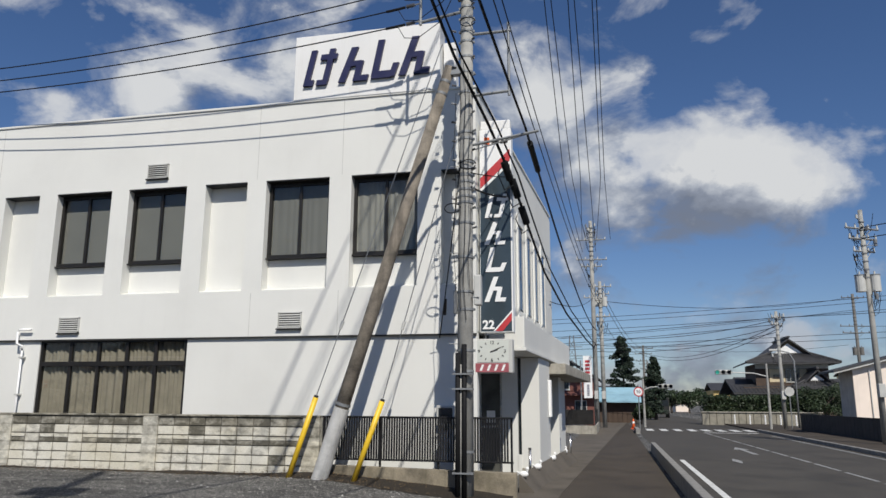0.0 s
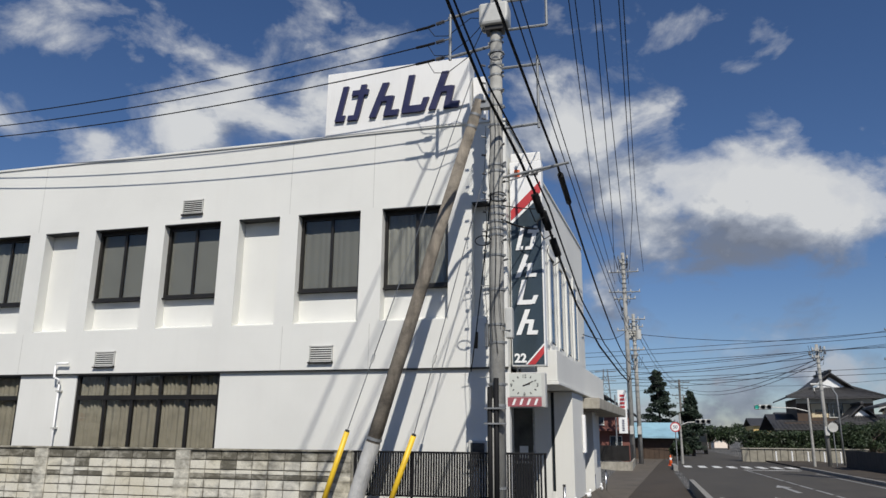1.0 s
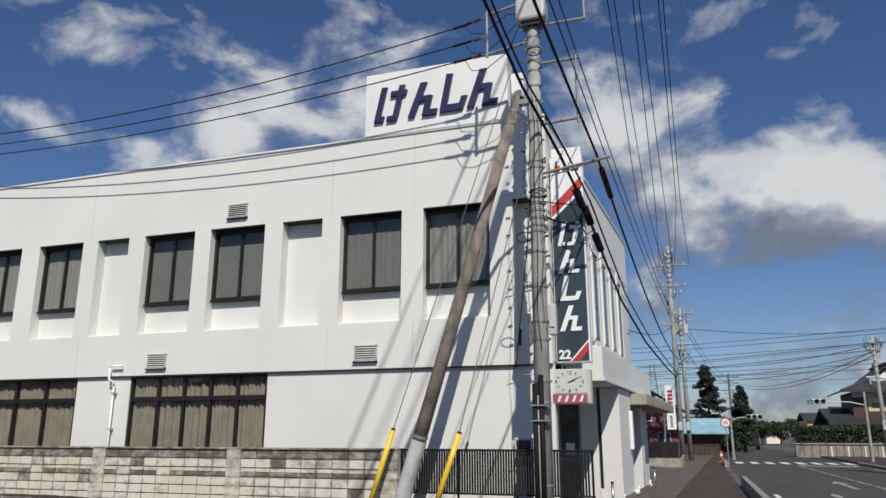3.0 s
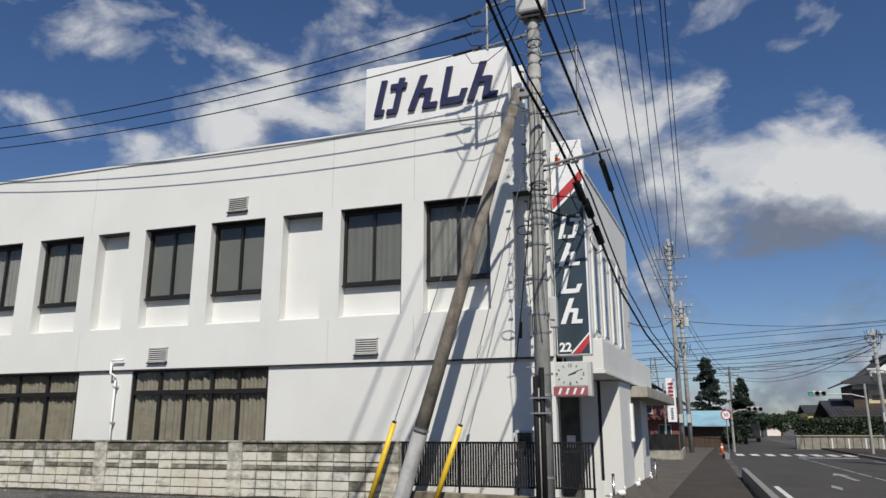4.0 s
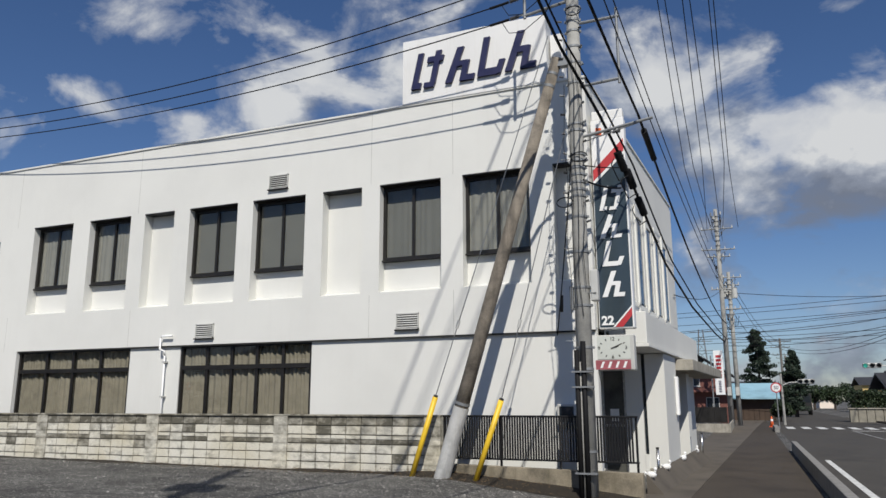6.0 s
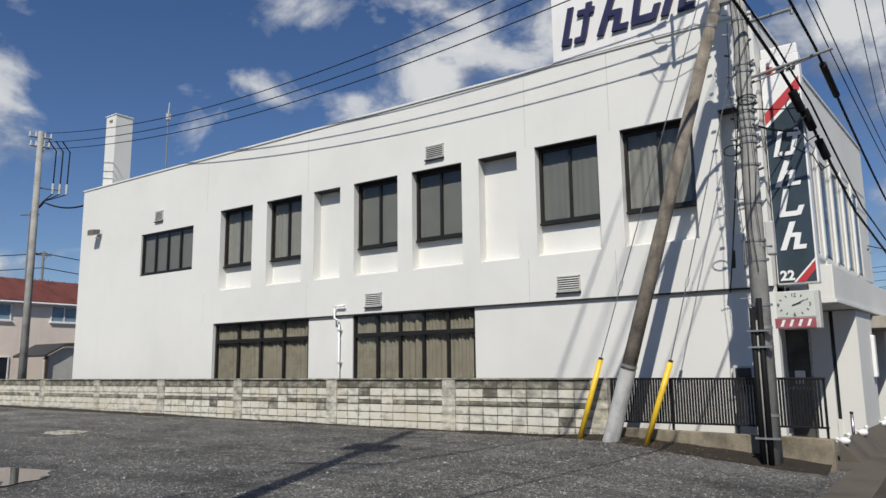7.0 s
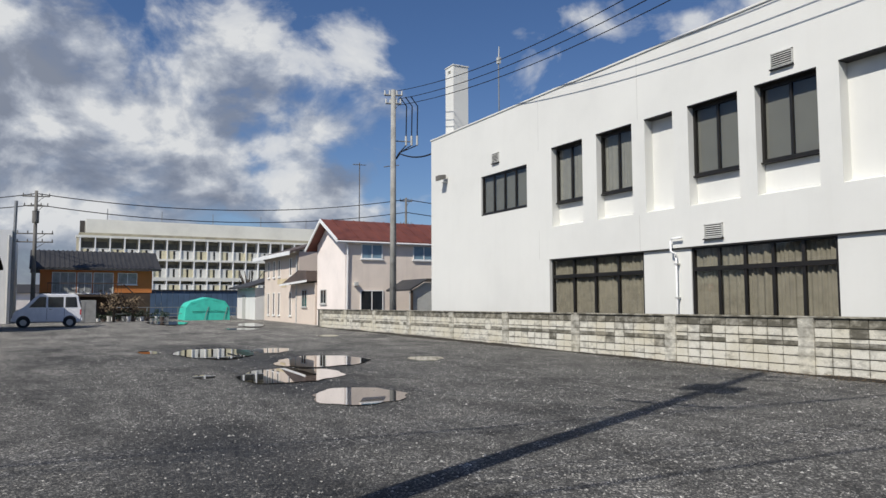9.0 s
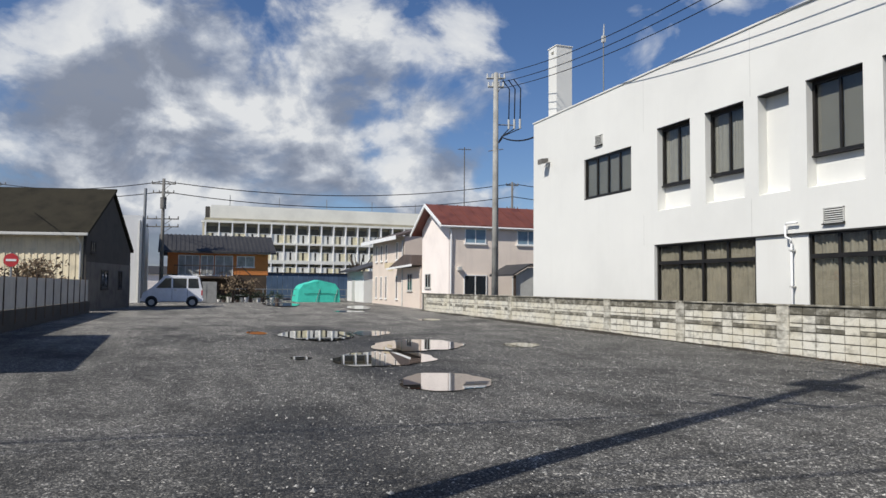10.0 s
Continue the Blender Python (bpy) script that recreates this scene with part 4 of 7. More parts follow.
    part("wall_bracket", box(7.1, 7.5, 1.3, 1.4, 2.45, 2.55), M_GREYBOX, c)


build_blade_sign()

# ---- block fence, plinth and railing ----


def build_fence():
    e = thing("block_fence", "weathered concrete block fence with buttress piers", "fence", kind="structure")
    x_end, x_start = 4.32, -30.0
    piers = [3.95 - 3.72 * k for k in range(10)]
    part("mortar_core", box(x_start, x_end - 0.02, 0.028, 0.10, -0.35, 1.17), M_MORTAR, e)
    for k, x in enumerate(piers):
        w = 0.36 if k else 0.37
        if x > x_start:
            part("pier", box(x, x + w, -0.035, 0.16, -0.3, 1.16, 0.012), M_PIER, e)
    part("coping", box(x_start, x_end, -0.03, 0.145, 1.162, 1.205, 0.008), M_COPING, e)
    return e, piers


fence, PIERS = build_fence()


def build_railing():
    b = thing("plinth_wall", "low stained concrete plinth under the railing", "wall", kind="structure")
    bm = bmesh.new()
    add_prism(bm, [(4.33, -0.7), (8.36, -0.7), (8.36, 0.17), (6.9, 0.19), (4.33, 0.24)], -0.09, 0.13)
    bmesh.ops.bevel(bm, geom=list(bm.edges), offset=0.012, segments=1, affect="EDGES")
    part("plinth", bm, M_PLINTH, b)
    r = thing("railing", "black aluminium railing of close upright bars", "railing")
    part("top_rail", box(4.36, 8.30, -0.005, 0.045, 1.165, 1.205, 0.006), M_RAIL, r)
    part("bottom_rail", box(4.36, 8.30, 0.0, 0.04, 0.335, 0.37, 0.006), M_RAIL, r)
    for x in (4.38, 5.6, 6.8, 8.26):
        part("post", box(x - 0.02, x + 0.02, 0.05, 0.09, 0.15, 1.2), M_RAIL, r)
    first = part("baluster", box(-0.017, 0.017, 0.004, 0.036, 0.37, 1.165), M_RAIL, r)
    first.location.x = 4.42
    n = 72
    for i in range(1, n):
        o = first.copy()
        scene.collection.objects.link(o)
        o.location.x = 4.42 + 3.82 * i / n


build_railing()

# ---- utility pole with its strut, guys and cables ----


def band(parent, x, y, z, r, h=0.05, ear=True):
    bm = bmesh.new()
    add_tube(bm, [(x, y, z), (x, y, z + h)], r + 0.012, 16)
    if ear:
        add_box(bm, x + r, x + r + 0.04, y - 0.02, y + 0.02, z, z + h)
        add_box(bm, x - r - 0.04, x - r, y - 0.02, y + 0.02, z, z + h)
    part("band", bm, M_GALV, parent)


PX, PY = 7.44, -0.42
ARM_Y = -0.42          # end of the strain arm


M_INSUL = mat("brown_grey_porcelain", (0.10, 0.10, 0.105), 0.3, vary=0.2)


def insulator(parent, a, b, r=0.045):
    """A string of sheds between two points."""
    a, b = Vector(a), Vector(b)
    bm = bmesh.new()
    d = (b - a).normalized()
    u = d.cross(Vector((0, 0, 1))).normalized()
    w = d.cross(u)
    n, seg = 7, 10
    prev = None
    for i in range(2 * n + 1):
        p, rr = a.lerp(b, i / (2 * n)), r if i % 2 else r * 0.45
        ring = [bm.verts.new(p + rr * (math.cos(t) * u + math.sin(t) * w)) for t in (2 * math.pi * k / seg for k in range(seg))]
        if prev:
            for k in range(seg):
                bm.faces.new((prev[k], prev[(k + 1) % seg], ring[(k + 1) % seg], ring[k]))
        prev = ring
    part("insulator", bm, M_INSUL, parent)


def main_pole():
    p = thing("utility_pole", "grey concrete utility pole with steel arms and cables", "utility pole")
    top, r0, r1 = 11.2, 0.165, 0.125
    part("shaft", tube([(PX, PY, -0.6), (PX + 0.01, PY, 5), (PX + 0.06, PY, top)], r0, 24, r1), M_POLE, p, smooth=True)
    for z in (0.55, 2.05, 2.45, 3.25, 3.6, 4.3, 5.0, 5.42, 5.55, 5.7, 5.86, 6.0, 6.15, 6.28, 6.78, 6.92, 7.8, 8.25, 8.6, 8.95, 9.2, 9.5, 9.75):
        rr = r0 + (r1 - r0) * (z + 0.6) / 11.8
        band(p, PX + 0.005 * max(0, z - 1), PY, z, rr, 0.045, ear=z > 2.3)
    for k in range(5):
        z = 2.6 + 0.9 * k
        s = 1 if k % 2 else -1
        part("step_bolt", tube([(PX + s * 0.12, PY - 0.08, z), (PX + s * 0.30, PY - 0.12, z)], 0.009, 6), M_GALV, p)
    # conduits rising from the ground
    for dx, r, zt, m_ in ((-0.105, 0.048, 2.42, M_CABLE), (0.020, 0.050, 2.58, M_CABLE), (-0.043, 0.016, 2.2, M_POLE)):
        part("conduit", tube([(PX + dx, PY - 0.21, -0.4), (PX + dx, PY - 0.20, zt)], r, 10), m_, p, smooth=True)
    for z in (0.18, 1.72, 2.0):
        part("strap", box(PX - 0.2, PX + 0.2, PY - 0.275, PY - 0.15, z, z + 0.03), M_GALV, p)
    part("junction_box", box(PX + 0.19, PX + 0.33, PY - 0.10, PY + 0.1, 3.35, 3.95, 0.02), M_GREYBOX, p)
    part("name_plate", box(PX - 0.22, PX - 0.16, PY - 0.08, PY + 0.04, 3.2, 3.65), M_GALV, p)
    # side arms towards the road
    def arm(z, x1, dz=0.0):
        part("arm", tube([(PX + 0.02, PY, z), (x1, PY, z + dz)], 0.032, 8), M_GALV, p)
    arm(7.75, PX + 0.95, 0.05)
    arm(9.15, PX + 0.98)
    part("arm_post", tube([(PX + 0.93, PY, 7.70), (PX + 0.93, PY, 9.35)], 0.03, 8), M_GALV, p)
    part("long_arm", tube([(PX + 0.05, PY, 6.66), (PX + 1.52, PY, 6.88)], 0.030, 8), M_GALV, p)
    part("brace", tube([(PX + 0.05, PY, 6.54), (PX + 1.3, PY, 6.83)], 0.014, 6), M_GALV, p)
    arm(10.05, PX + 1.15)
    part("arm_post", tube([(PX + 1.15, PY, 10.05), (PX + 1.15, PY, 10.85)], 0.03, 8), M_GALV, p)
    arm(10.75, PX + 1.15)
    # arms towards the lot
    part("arm", tube([(PX + 0.03, PY, 9.72), (6.42, ARM_Y, 9.56)], 0.034, 8), M_GALV, p)
    part("arm", tube([(PX + 0.03, PY, 10.72), (6.42, ARM_Y, 10.52)], 0.034, 8), M_GALV, p)
    part("arm_post", tube([(6.46, ARM_Y, 9.50), (6.46, ARM_Y, 10.62)], 0.034, 8), M_GALV, p)
    # switch box at the top
    bm = box(PX - 0.28, PX + 0.36, PY - 0.28, PY + 0.16, 10.10, 10.62, 0.06)
    part("switch_box", bm, M_GREYBOX, p, "grey steel switch case")
    part("switch_tray", box(PX - 0.16, PX + 0.24, PY - 0.2, PY + 0.1, 10.0, 10.098), M_BLACK, p)
    # clamps, spool insulators and drop wires on the shaft
    rnd = random.Random(77)
    for k in range(26):
        z = 4.9 + 0.205 * k
        s = -1 if k % 2 else 1
        rr = 0.15
        part("spool", tube([(PX + s * (rr + 0.02), PY - 0.08, z), (PX + s * (rr + 0.07 + 0.05 * rnd.random()), PY - 0.10, z + 0.02)], 0.022, 8), (M_INSUL, M_GALV, M_DARK)[k % 3], p)
    for k in range(4):
        x0 = PX - 0.17 + 0.10 * k
        z0, z1 = 3.0 + 0.6 * rnd.random(), 6.3 + 2.6 * rnd.random()
        pts = [(x0 + 0.03 * math.sin(2.1 * j + k), PY - 0.185 - 0.03 * (j % 2), z0 + (z1 - z0) * j / 7) for j in range(8)]
        part("drop_wire", tube(pts, 0.006, 6), M_CABLE, p)
    # coiled loops and splices
    for z, dx in ((5.30, -0.22), (9.35, 0.1), (6.2, 0.1)):
        pts = [(PX + dx + 0.16 * math.cos(t), PY - 0.2, z + 0.10 * math.sin(t)) for t in (0.35 * k for k in range(18))]
        part("cable_loop", tube(pts, 0.011, 6), M_CABLE, p)
    return p


main_pole()


def strut_pole():
    M_SLEEVE = mat("pale_sleeve", (0.50, 0.50, 0.48), 0.8, vary=0.15, scale=4, stain=(0.3, 0.29, 0.27), streak=0.4)
    s = thing("strut_pole", "leaning weathered strut pole with a pale concrete foot", "pole")
    a, b = Vector((4.42, -0.45, -0.35)), Vector((7.12, -0.42, 8.45))
    part("shaft", tube([a.lerp(b, t) for t in (0, 0.5, 1)], 0.150, 20, 0.112), M_WOODPOLE, s, smooth=True)
    part("foot_sleeve", tube([a, a.lerp(b, 0.195)], 0.162, 20, 0.157), M_SLEEVE, s, "pale grey sleeve")
    for t in (0.2, 0.93, 0.96):
        q = a.lerp(b, t)
        part("band", tube([q, a.lerp(b, t + 0.006)], 0.168 - 0.05 * t, 16), M_GALV, s)
    part("top_clamp", box(7.0, 7.42, -0.5, -0.34, 8.25, 8.42), M_GALV, s)


strut_pole()


def guy_guard(bottom, top_, wire_top, label):
    g = thing("guy_wire", label, "guy wire")
    a, b = Vector(bottom), Vector(top_)
    part("guard", tube([a, b], 0.055, 12), M_YELLOW, g, "yellow plastic guard tube", smooth=True)
    part("cap", tube([b, b + (b - a).normalized() * 0.04], 0.045, 10), M_DARK, g)
    part("wire", tube([b, wire_top], 0.010, 6), M_WIRE, g)
    w = Vector(wire_top)
    d = (w - b).normalized()
    part("guy_insulator", tube([b + d * 1.45, b + d * 1.62], 0.035, 8), M_GREYBOX, g)


guy_guard((3.80, -0.36, -0.1), (4.36, -0.38, 1.57), (6.95, -0.42, 9.0), "steel guy wire in a yellow guard beside the fence")
guy_guard((5.18, -0.42, -0.15), (5.78, -0.44, 1.50), (7.25, -0.42, 6.9), "steel guy wire in a yellow guard before the railing")


def cable(name, label, pts, r, parent=None, material=None):
    c = part(name, tube(pts, r, 6), material or M_CABLE, parent)
    if parent is None:
        tagged(c, label, "cable")
    return c


FAR_POLE = (-21.0, 0.55)


def build_wires():
    # three conductors from the strain arm over the lot to the rear pole
    for k, z in enumerate((10.50, 10.02, 9.60)):
        z1, z2, dip = (10.38, 9.94, 9.53)[k], (11.5, 11.1, 10.8)[k], (1.05, 0.96, 0.91)[k]
        e = thing("power_line", "black power line held by strain insulators", "cable", group="lines over the lot")
        a, m, b = Vector((6.44, ARM_Y, z)), Vector((5.94, ARM_Y, z1)), Vector((FAR_POLE[0] + 0.3, FAR_POLE[1] + 0.1, z2))
        pts = sag(m, b, dip, 28)
        part("conductor", tube(pts, 0.014, 6), M_CABLE, e)
        part("link", tube([a, a.lerp(m, 0.25)], 0.016, 6), M_GALV, e)
        insulator(e, a.lerp(m, 0.22), a.lerp(m, 0.62), 0.055)
        part("sleeve", tube([a.lerp(m, 0.66), m, pts[1].lerp(m, 0.72)], 0.030, 8), M_CABLE, e)
        part("jumper", tube([m, Vector((6.1, ARM_Y, z - 0.36)), Vector((6.4, ARM_Y, z - 0.40)), Vector((6.95, PY - 0.1, z - 0.1)), Vector((PX - 0.1, PY - 0.15, 10.3))], 0.009, 6), M_CABLE, e)
    # conductors high along the road, far beyond to the next poles and back over the camera
    far = (9.2, 44.0)
    near = (PX - 0.4, -34.0)
    for k, (dx, z, za, zb) in enumerate(((0.95, 9.30, 9.6, 9.0), (0.95, 8.7, 9.0, 8.6))):
        e = thing("telephone_line", "thin black cable along the road", "cable", group="lines along the road")
        part("conductor", tube(sag((near[0] + dx + 0.4, near[1], za + 0.4), (PX + dx, PY, z), 0.5) + sag((PX + dx, PY, z), (far[0] + 0.4, far[1], zb), 0.8)[1:], 0.013, 6), M_CABLE, e)
    ends = ((8.27, 13.3), (8.75, 13.3), (8.27, 14.3), (9.3, 13.3), (9.4, 14.3), (10.48, 14.25))
    for k, (x0, x1) in enumerate(((8.75, 8.11), (8.92, 8.54), (9.42, 8.97), (9.57, 9.45), (10.08, 10.02), (10.2, 10.22))):
        g = (x1 - x0) / 20.0
        e = thing("power_line", "black power line high over the pavement", "cable", group="lines along the road")
        end, rise = Vector((x1, 23.7, 13.2)), Vector((10.22, -14.55, 1.48))
        mid = rise + 1.25 * (Vector((x0 - g * 15, -11.5, 13.4)) - rise)
        pts = sag(mid + (mid - end) * 0.85, end, 0.2, 20) + sag(end, (ends[k][0], 44.0, ends[k][1]), 0.12, 8)[1:]
        part("conductor", tube(pts, 0.016, 6), M_CABLE, e)
    e = thing("bundled_cable", "thick bundled black cable sagging along the road", "cable")
    run = [(6.6, -36, 12.6), (7.1, -14, 10.2), (7.28, -6, 9.0), (7.35, -3, 8.5), (7.45, -1.5, 8.12), (7.66, -0.66, 7.70), (7.9, -0.1, 7.18), (8.22, 1.0, 6.35), (8.36, 3.0, 5.68), (8.45, 6, 5.12), (8.7, 12, 4.62), (9.08, 20, 4.37), (9.15, 32, 4.85), (9.0, 44, 5.9)]
    part("strand", tube(run, 0.032, 8), M_CABLE, e)
    part("strand", tube([(x + 0.05 + 0.012 * k, y, z + 0.09) for k, (x, y, z) in enumerate(run)], 0.020, 8), M_CABLE, e)
    for a in ((8.10, 0.62, 6.62), (8.22, 1.0, 6.32), (8.30, 2.0, 5.95)):
        v = Vector(a)
        part("splice_case", tube([v, v + Vector((0.05, 0.12, -0.17)), v + Vector((0.09, 0.28, -0.32))], 0.085, 10), M_CABLE, e)
        part("slack_loop", tube([v + Vector((0.02, 0, 0.1)), v + Vector((-0.12, -0.1, -0.3)), v + Vector((0.0, 0.05, -0.62)), v + Vector((0.16, 0.3, -0.45))], 0.014, 6), M_CABLE, e)
    part("service_drop", tube(sag((PX + 0.14, PY - 0.1, 5.75), (8.12, 0.7, 5.85), 0.05, 8), 0.02, 6), M_CABLE, e)
    part("service_drop", tube(sag((PX + 0.14, PY - 0.1, 6.05), (8.12, 0.7, 6.3), 0.02, 8), 0.012, 6), M_CABLE, e)
    part("service_drop", tube(sag((PX - 0.05, PY - 0.2, 6.3), (6.6, 0.98, 2.85), 0.15, 10), 0.013, 6), M_CABLE, e)
    part("drop_clamp", tube([(6.86, 0.44, 3.62), (6.80, 0.56, 3.3)], 0.022, 6, 0.045), M_CABLE, e)
    e = thing("bundled_cable", "thick black cable with a splice case", "cable")
    part("strand", tube(sag((PX + 0.6, -36, 10.2), (PX + 1.25, PY, 6.98), 0.8) , 0.024, 8), M_CABLE, e)
    part("strand", tube(sag((PX + 1.25, PY, 6.98), (far[0] + 0.2, far[1], 7.0), 1.2, 24) , 0.026, 8), M_CABLE, e)
    s = sag((PX + 1.25, PY, 6.98), (far[0] + 0.2, far[1], 7.0), 1.2, 60)
    part("splice_case", tube([s[1], s[2], s[3]], 0.065, 10), M_CABLE, e)


build_wires()

# ---- street furniture along the pavement ----


def build_bollards():
    for k, (x, y) in enumerate(((8.20, 3.8), (8.36, 6.65), (8.52, 9.4), (8.68, 12.4))):
        b = thing("bollard", "slim steel post with a dark band beside the apron", "bollard", x, y, -0.34, group="posts before the bank")
        part("post", tube([(0, 0, -0.1), (0, 0, 0.72)], 0.032, 12), M_CHROME, b, smooth=True)
        part("cap", tube([(0, 0, 0.72), (0, 0, 0.76)], 0.036, 12), M_DARK, b)
        part("base_plate", tube([(0, 0, 0), (0, 0, 0.015)], 0.09, 12), M_GALV, b)
    for k, (x, y) in enumerate(((8.31, 1.5), (8.41, 3.5), (8.55, 6.4), (8.70, 9.4))):
        s = thing("duck_figure", "small white ornamental bird figure on the sloping ramp", "ornament", x, y, -0.06, 30 * k, group="ornaments before the bank")
        bm = bmesh.new()
        bmesh.ops.create_uvsphere(bm, u_segments=12, v_segments=8, radius=0.13, matrix=Matrix.Translation((0, 0, 0.12)) @ Matrix.Diagonal((1.35, 0.8, 0.85, 1)))
        bmesh.ops.create_uvsphere(bm, u_segments=10, v_segments=7, radius=0.065, matrix=Matrix.Translation((0.13, 0, 0.30)))
        add_tube(bm, [(0.10, 0, 0.16), (0.14, 0, 0.30)], 0.045, 8)
        add_tube(bm, [(-0.14, 0, 0.14), (-0.24, 0, 0.22)], 0.05, 8, 0.01)
        bmesh.ops.scale(bm, vec=(0.62, 0.62, 0.62), verts=bm.verts)
        me = part("body", bm, M_WHITE, None, smooth=True)
        me.parent = s


build_bollards()


def road_sign(x, y):
    s = thing("speed_sign", "round white speed sign with a red rim on a steel post", "road sign", x, y, -0.34)
    part("post", tube([(0, 0, 0), (0, 0, 3.1)], 0.035, 10), M_GALV, s)
    for r, d, m_ in ((0.33, 0.0, M_RED), (0.255, -0.006, M_WHITE)):
        part("disc", tube([(0, -0.05 + d, 2.6), (0, -0.04 + d, 2.6)], r, 28), m_, s)
    lettering("50", 0.30, M_NAVY, s, pose(0, -0.066, 2.6, 90, 0, 0))


road_sign(11.9, 38.6)


def cone(x, y):
    c = thing("traffic_cone", "orange traffic cone with white bands", "traffic cone", x, y, -0.34)
    part("base", box(-0.2, 0.2, -0.2, 0.2, 0, 0.04, 0.01), M_ORANGEC, c)
    part("cone", tube([(0, 0, 0.04), (0, 0, 0.72)], 0.15, 16, 0.03), M_ORANGEC, c, smooth=True)
    part("band", tube([(0, 0, 0.40), (0, 0, 0.54)], 0.095, 16, 0.075), M_WHITE, c)


cone(11.55, 42.0)


def street_pole(x, y, top, r=0.16, arms=(), label="grey concrete utility pole by the road", transformer=None, z0=-0.4, boxes=True, dark=False, fittings=0):
    M_GALV, M_GREYBOX, M_POLE = (M_DARKPOLE,) * 3 if dark else (MATS["galvanised_steel"], MATS["grey_enamel"], MATS["pole_concrete"])
    p = thing("utility_pole", label, "utility pole", x, y, z0, group="poles along the road")
    h = top - z0
    part("shaft", tube([(0, 0, -0.2), (0, 0, h)], r, 16, r * 0.68), M_POLE, p, smooth=True)
    for dz, half, ang in arms:
        ca, sa = math.cos(ang), math.sin(ang)
        z = dz - z0
        part("crossarm", tube([(-half * ca, -half * sa, z), (half * ca, half * sa, z)], 0.05, 6), M_GALV, p)
        for t in (-0.95, -0.4, 0.4, 0.95):
            part("pin_insulator", tube([(half * ca * t, half * sa * t, z), (half * ca * t, half * sa * t, z + 0.22)], 0.055, 8, 0.03), M_GREYBOX, p)
        part("arm_brace", tube([(0, 0, z - 0.5), (half * ca * 0.6, half * sa * 0.6, z)], 0.02, 6), M_GALV, p)
    if transformer:
        for dx in (-1, 1):
            bm = bmesh.new()
            z = transformer - z0
            add_tube(bm, [(0.32 * dx, 0, z), (0.32 * dx, 0, z + 0.75)], 0.22, 14)
            part("transformer", bm, M_GREYBOX, p)
            part("transformer_lid", tube([(0.32 * dx, 0, z + 0.752), (0.32 * dx, 0, z + 0.80)], 0.235, 14), M_GALV, p)
            part("bushing", tube([(0.32 * dx, 0, z + 0.75), (0.32 * dx, 0, z + 0.95)], 0.04, 8), M_GREYBOX, p)
    if boxes:
        part("meter_box", box(-0.14, 0.14, -r - 0.2, -r + 0.04, 2.2, 2.8, 0.02), M_GREYBOX, p)
        for k in range(8):
            z = h - 0.6 - 0.38 * k
            part("band", tube([(0, 0, z), (0, 0, z + 0.05)], r * 0.95, 12), M_GALV, p)
    # switches, spools and jumper loops crowding the head of the pole
    rnd = random.Random(int(100 * abs(x + y)))
    for k in range(fittings):
        a, z = rnd.uniform(0, 6.28), h - 0.4 - 4.4 * rnd.random() ** 1.3
        d = r + 0.10 + 0.28 * rnd.random()
        q = (d * math.cos(a), d * math.sin(a), z)
        part("fitting", tube([q, (q[0], q[1], z + 0.10 + 0.22 * rnd.random())], 0.035 + 0.05 * rnd.random(), 8), (M_GREYBOX, M_GALV, M_INSUL)[k % 3], p)
        part("stay", tube([(0, 0, z + 0.05), q], 0.015, 5), M_GALV, p)
        w = rnd.uniform(0.3, 0.6) * (1 if k % 2 else -1)
        part("jumper", tube([(w, 0, z + 0.3), (w * 0.75, 0.05, z - 0.35), (w * 0.35, 0.05, z - 0.5), q], 0.014, 5), M_CABLE, p)
    return p


street_pole(8.95, 44.0, 15.8, 0.2, [(14.25, 1.15, 0), (12.65, 1.2, 0.1), (12.1, 0.8, 0.1), (9.6, 0.7, 0.2)], fittings=16)
street_pole(9.5, 44.8, 11.0, 0.18, [(10.6, 0.9, 0.2), (10.0, 0.7, 0.2), (8.2, 0.7, 0.1)], transformer=9.0, label="second concrete pole with transformers", fittings=16)
street_pole(21.95, 22.7, 10.5, 0.145, [(9.6, 0.95, 0.5), (9.1, 0.8, 0.5), (8.5, 0.6, 0.5)], transformer=6.6, label="tall concrete pole by the far pavement", fittings=16)
street_pole(22.0, 42.9, 8.1, 0.15, [(7.6, 0.8, 1.0), (7.1, 0.9, 1.0)], label="pole at the crossing", fittings=8)
street_pole(35.2, 70.0, 12.9, 0.2, [(12.5, 1.2, 0.2), (9.5, 1.6, 0.2), (8.8, 1.4, 0.2)], transformer=6.5, label="far pole behind the house", dark=True)
street_pole(14.6, 95.0, 9.6, 0.2, [(9.2, 1.4, 0.1), (8.4, 1.2, 0.1), (7.4, 1.0, 0.1)], label="far pole down the road", dark=True)
street_pole(16.2, 120.0, 8.6, 0.2, [(8.2, 1.4, 0.1), (7.4, 1.2, 0.1)], label="far pole down the road", dark=True)


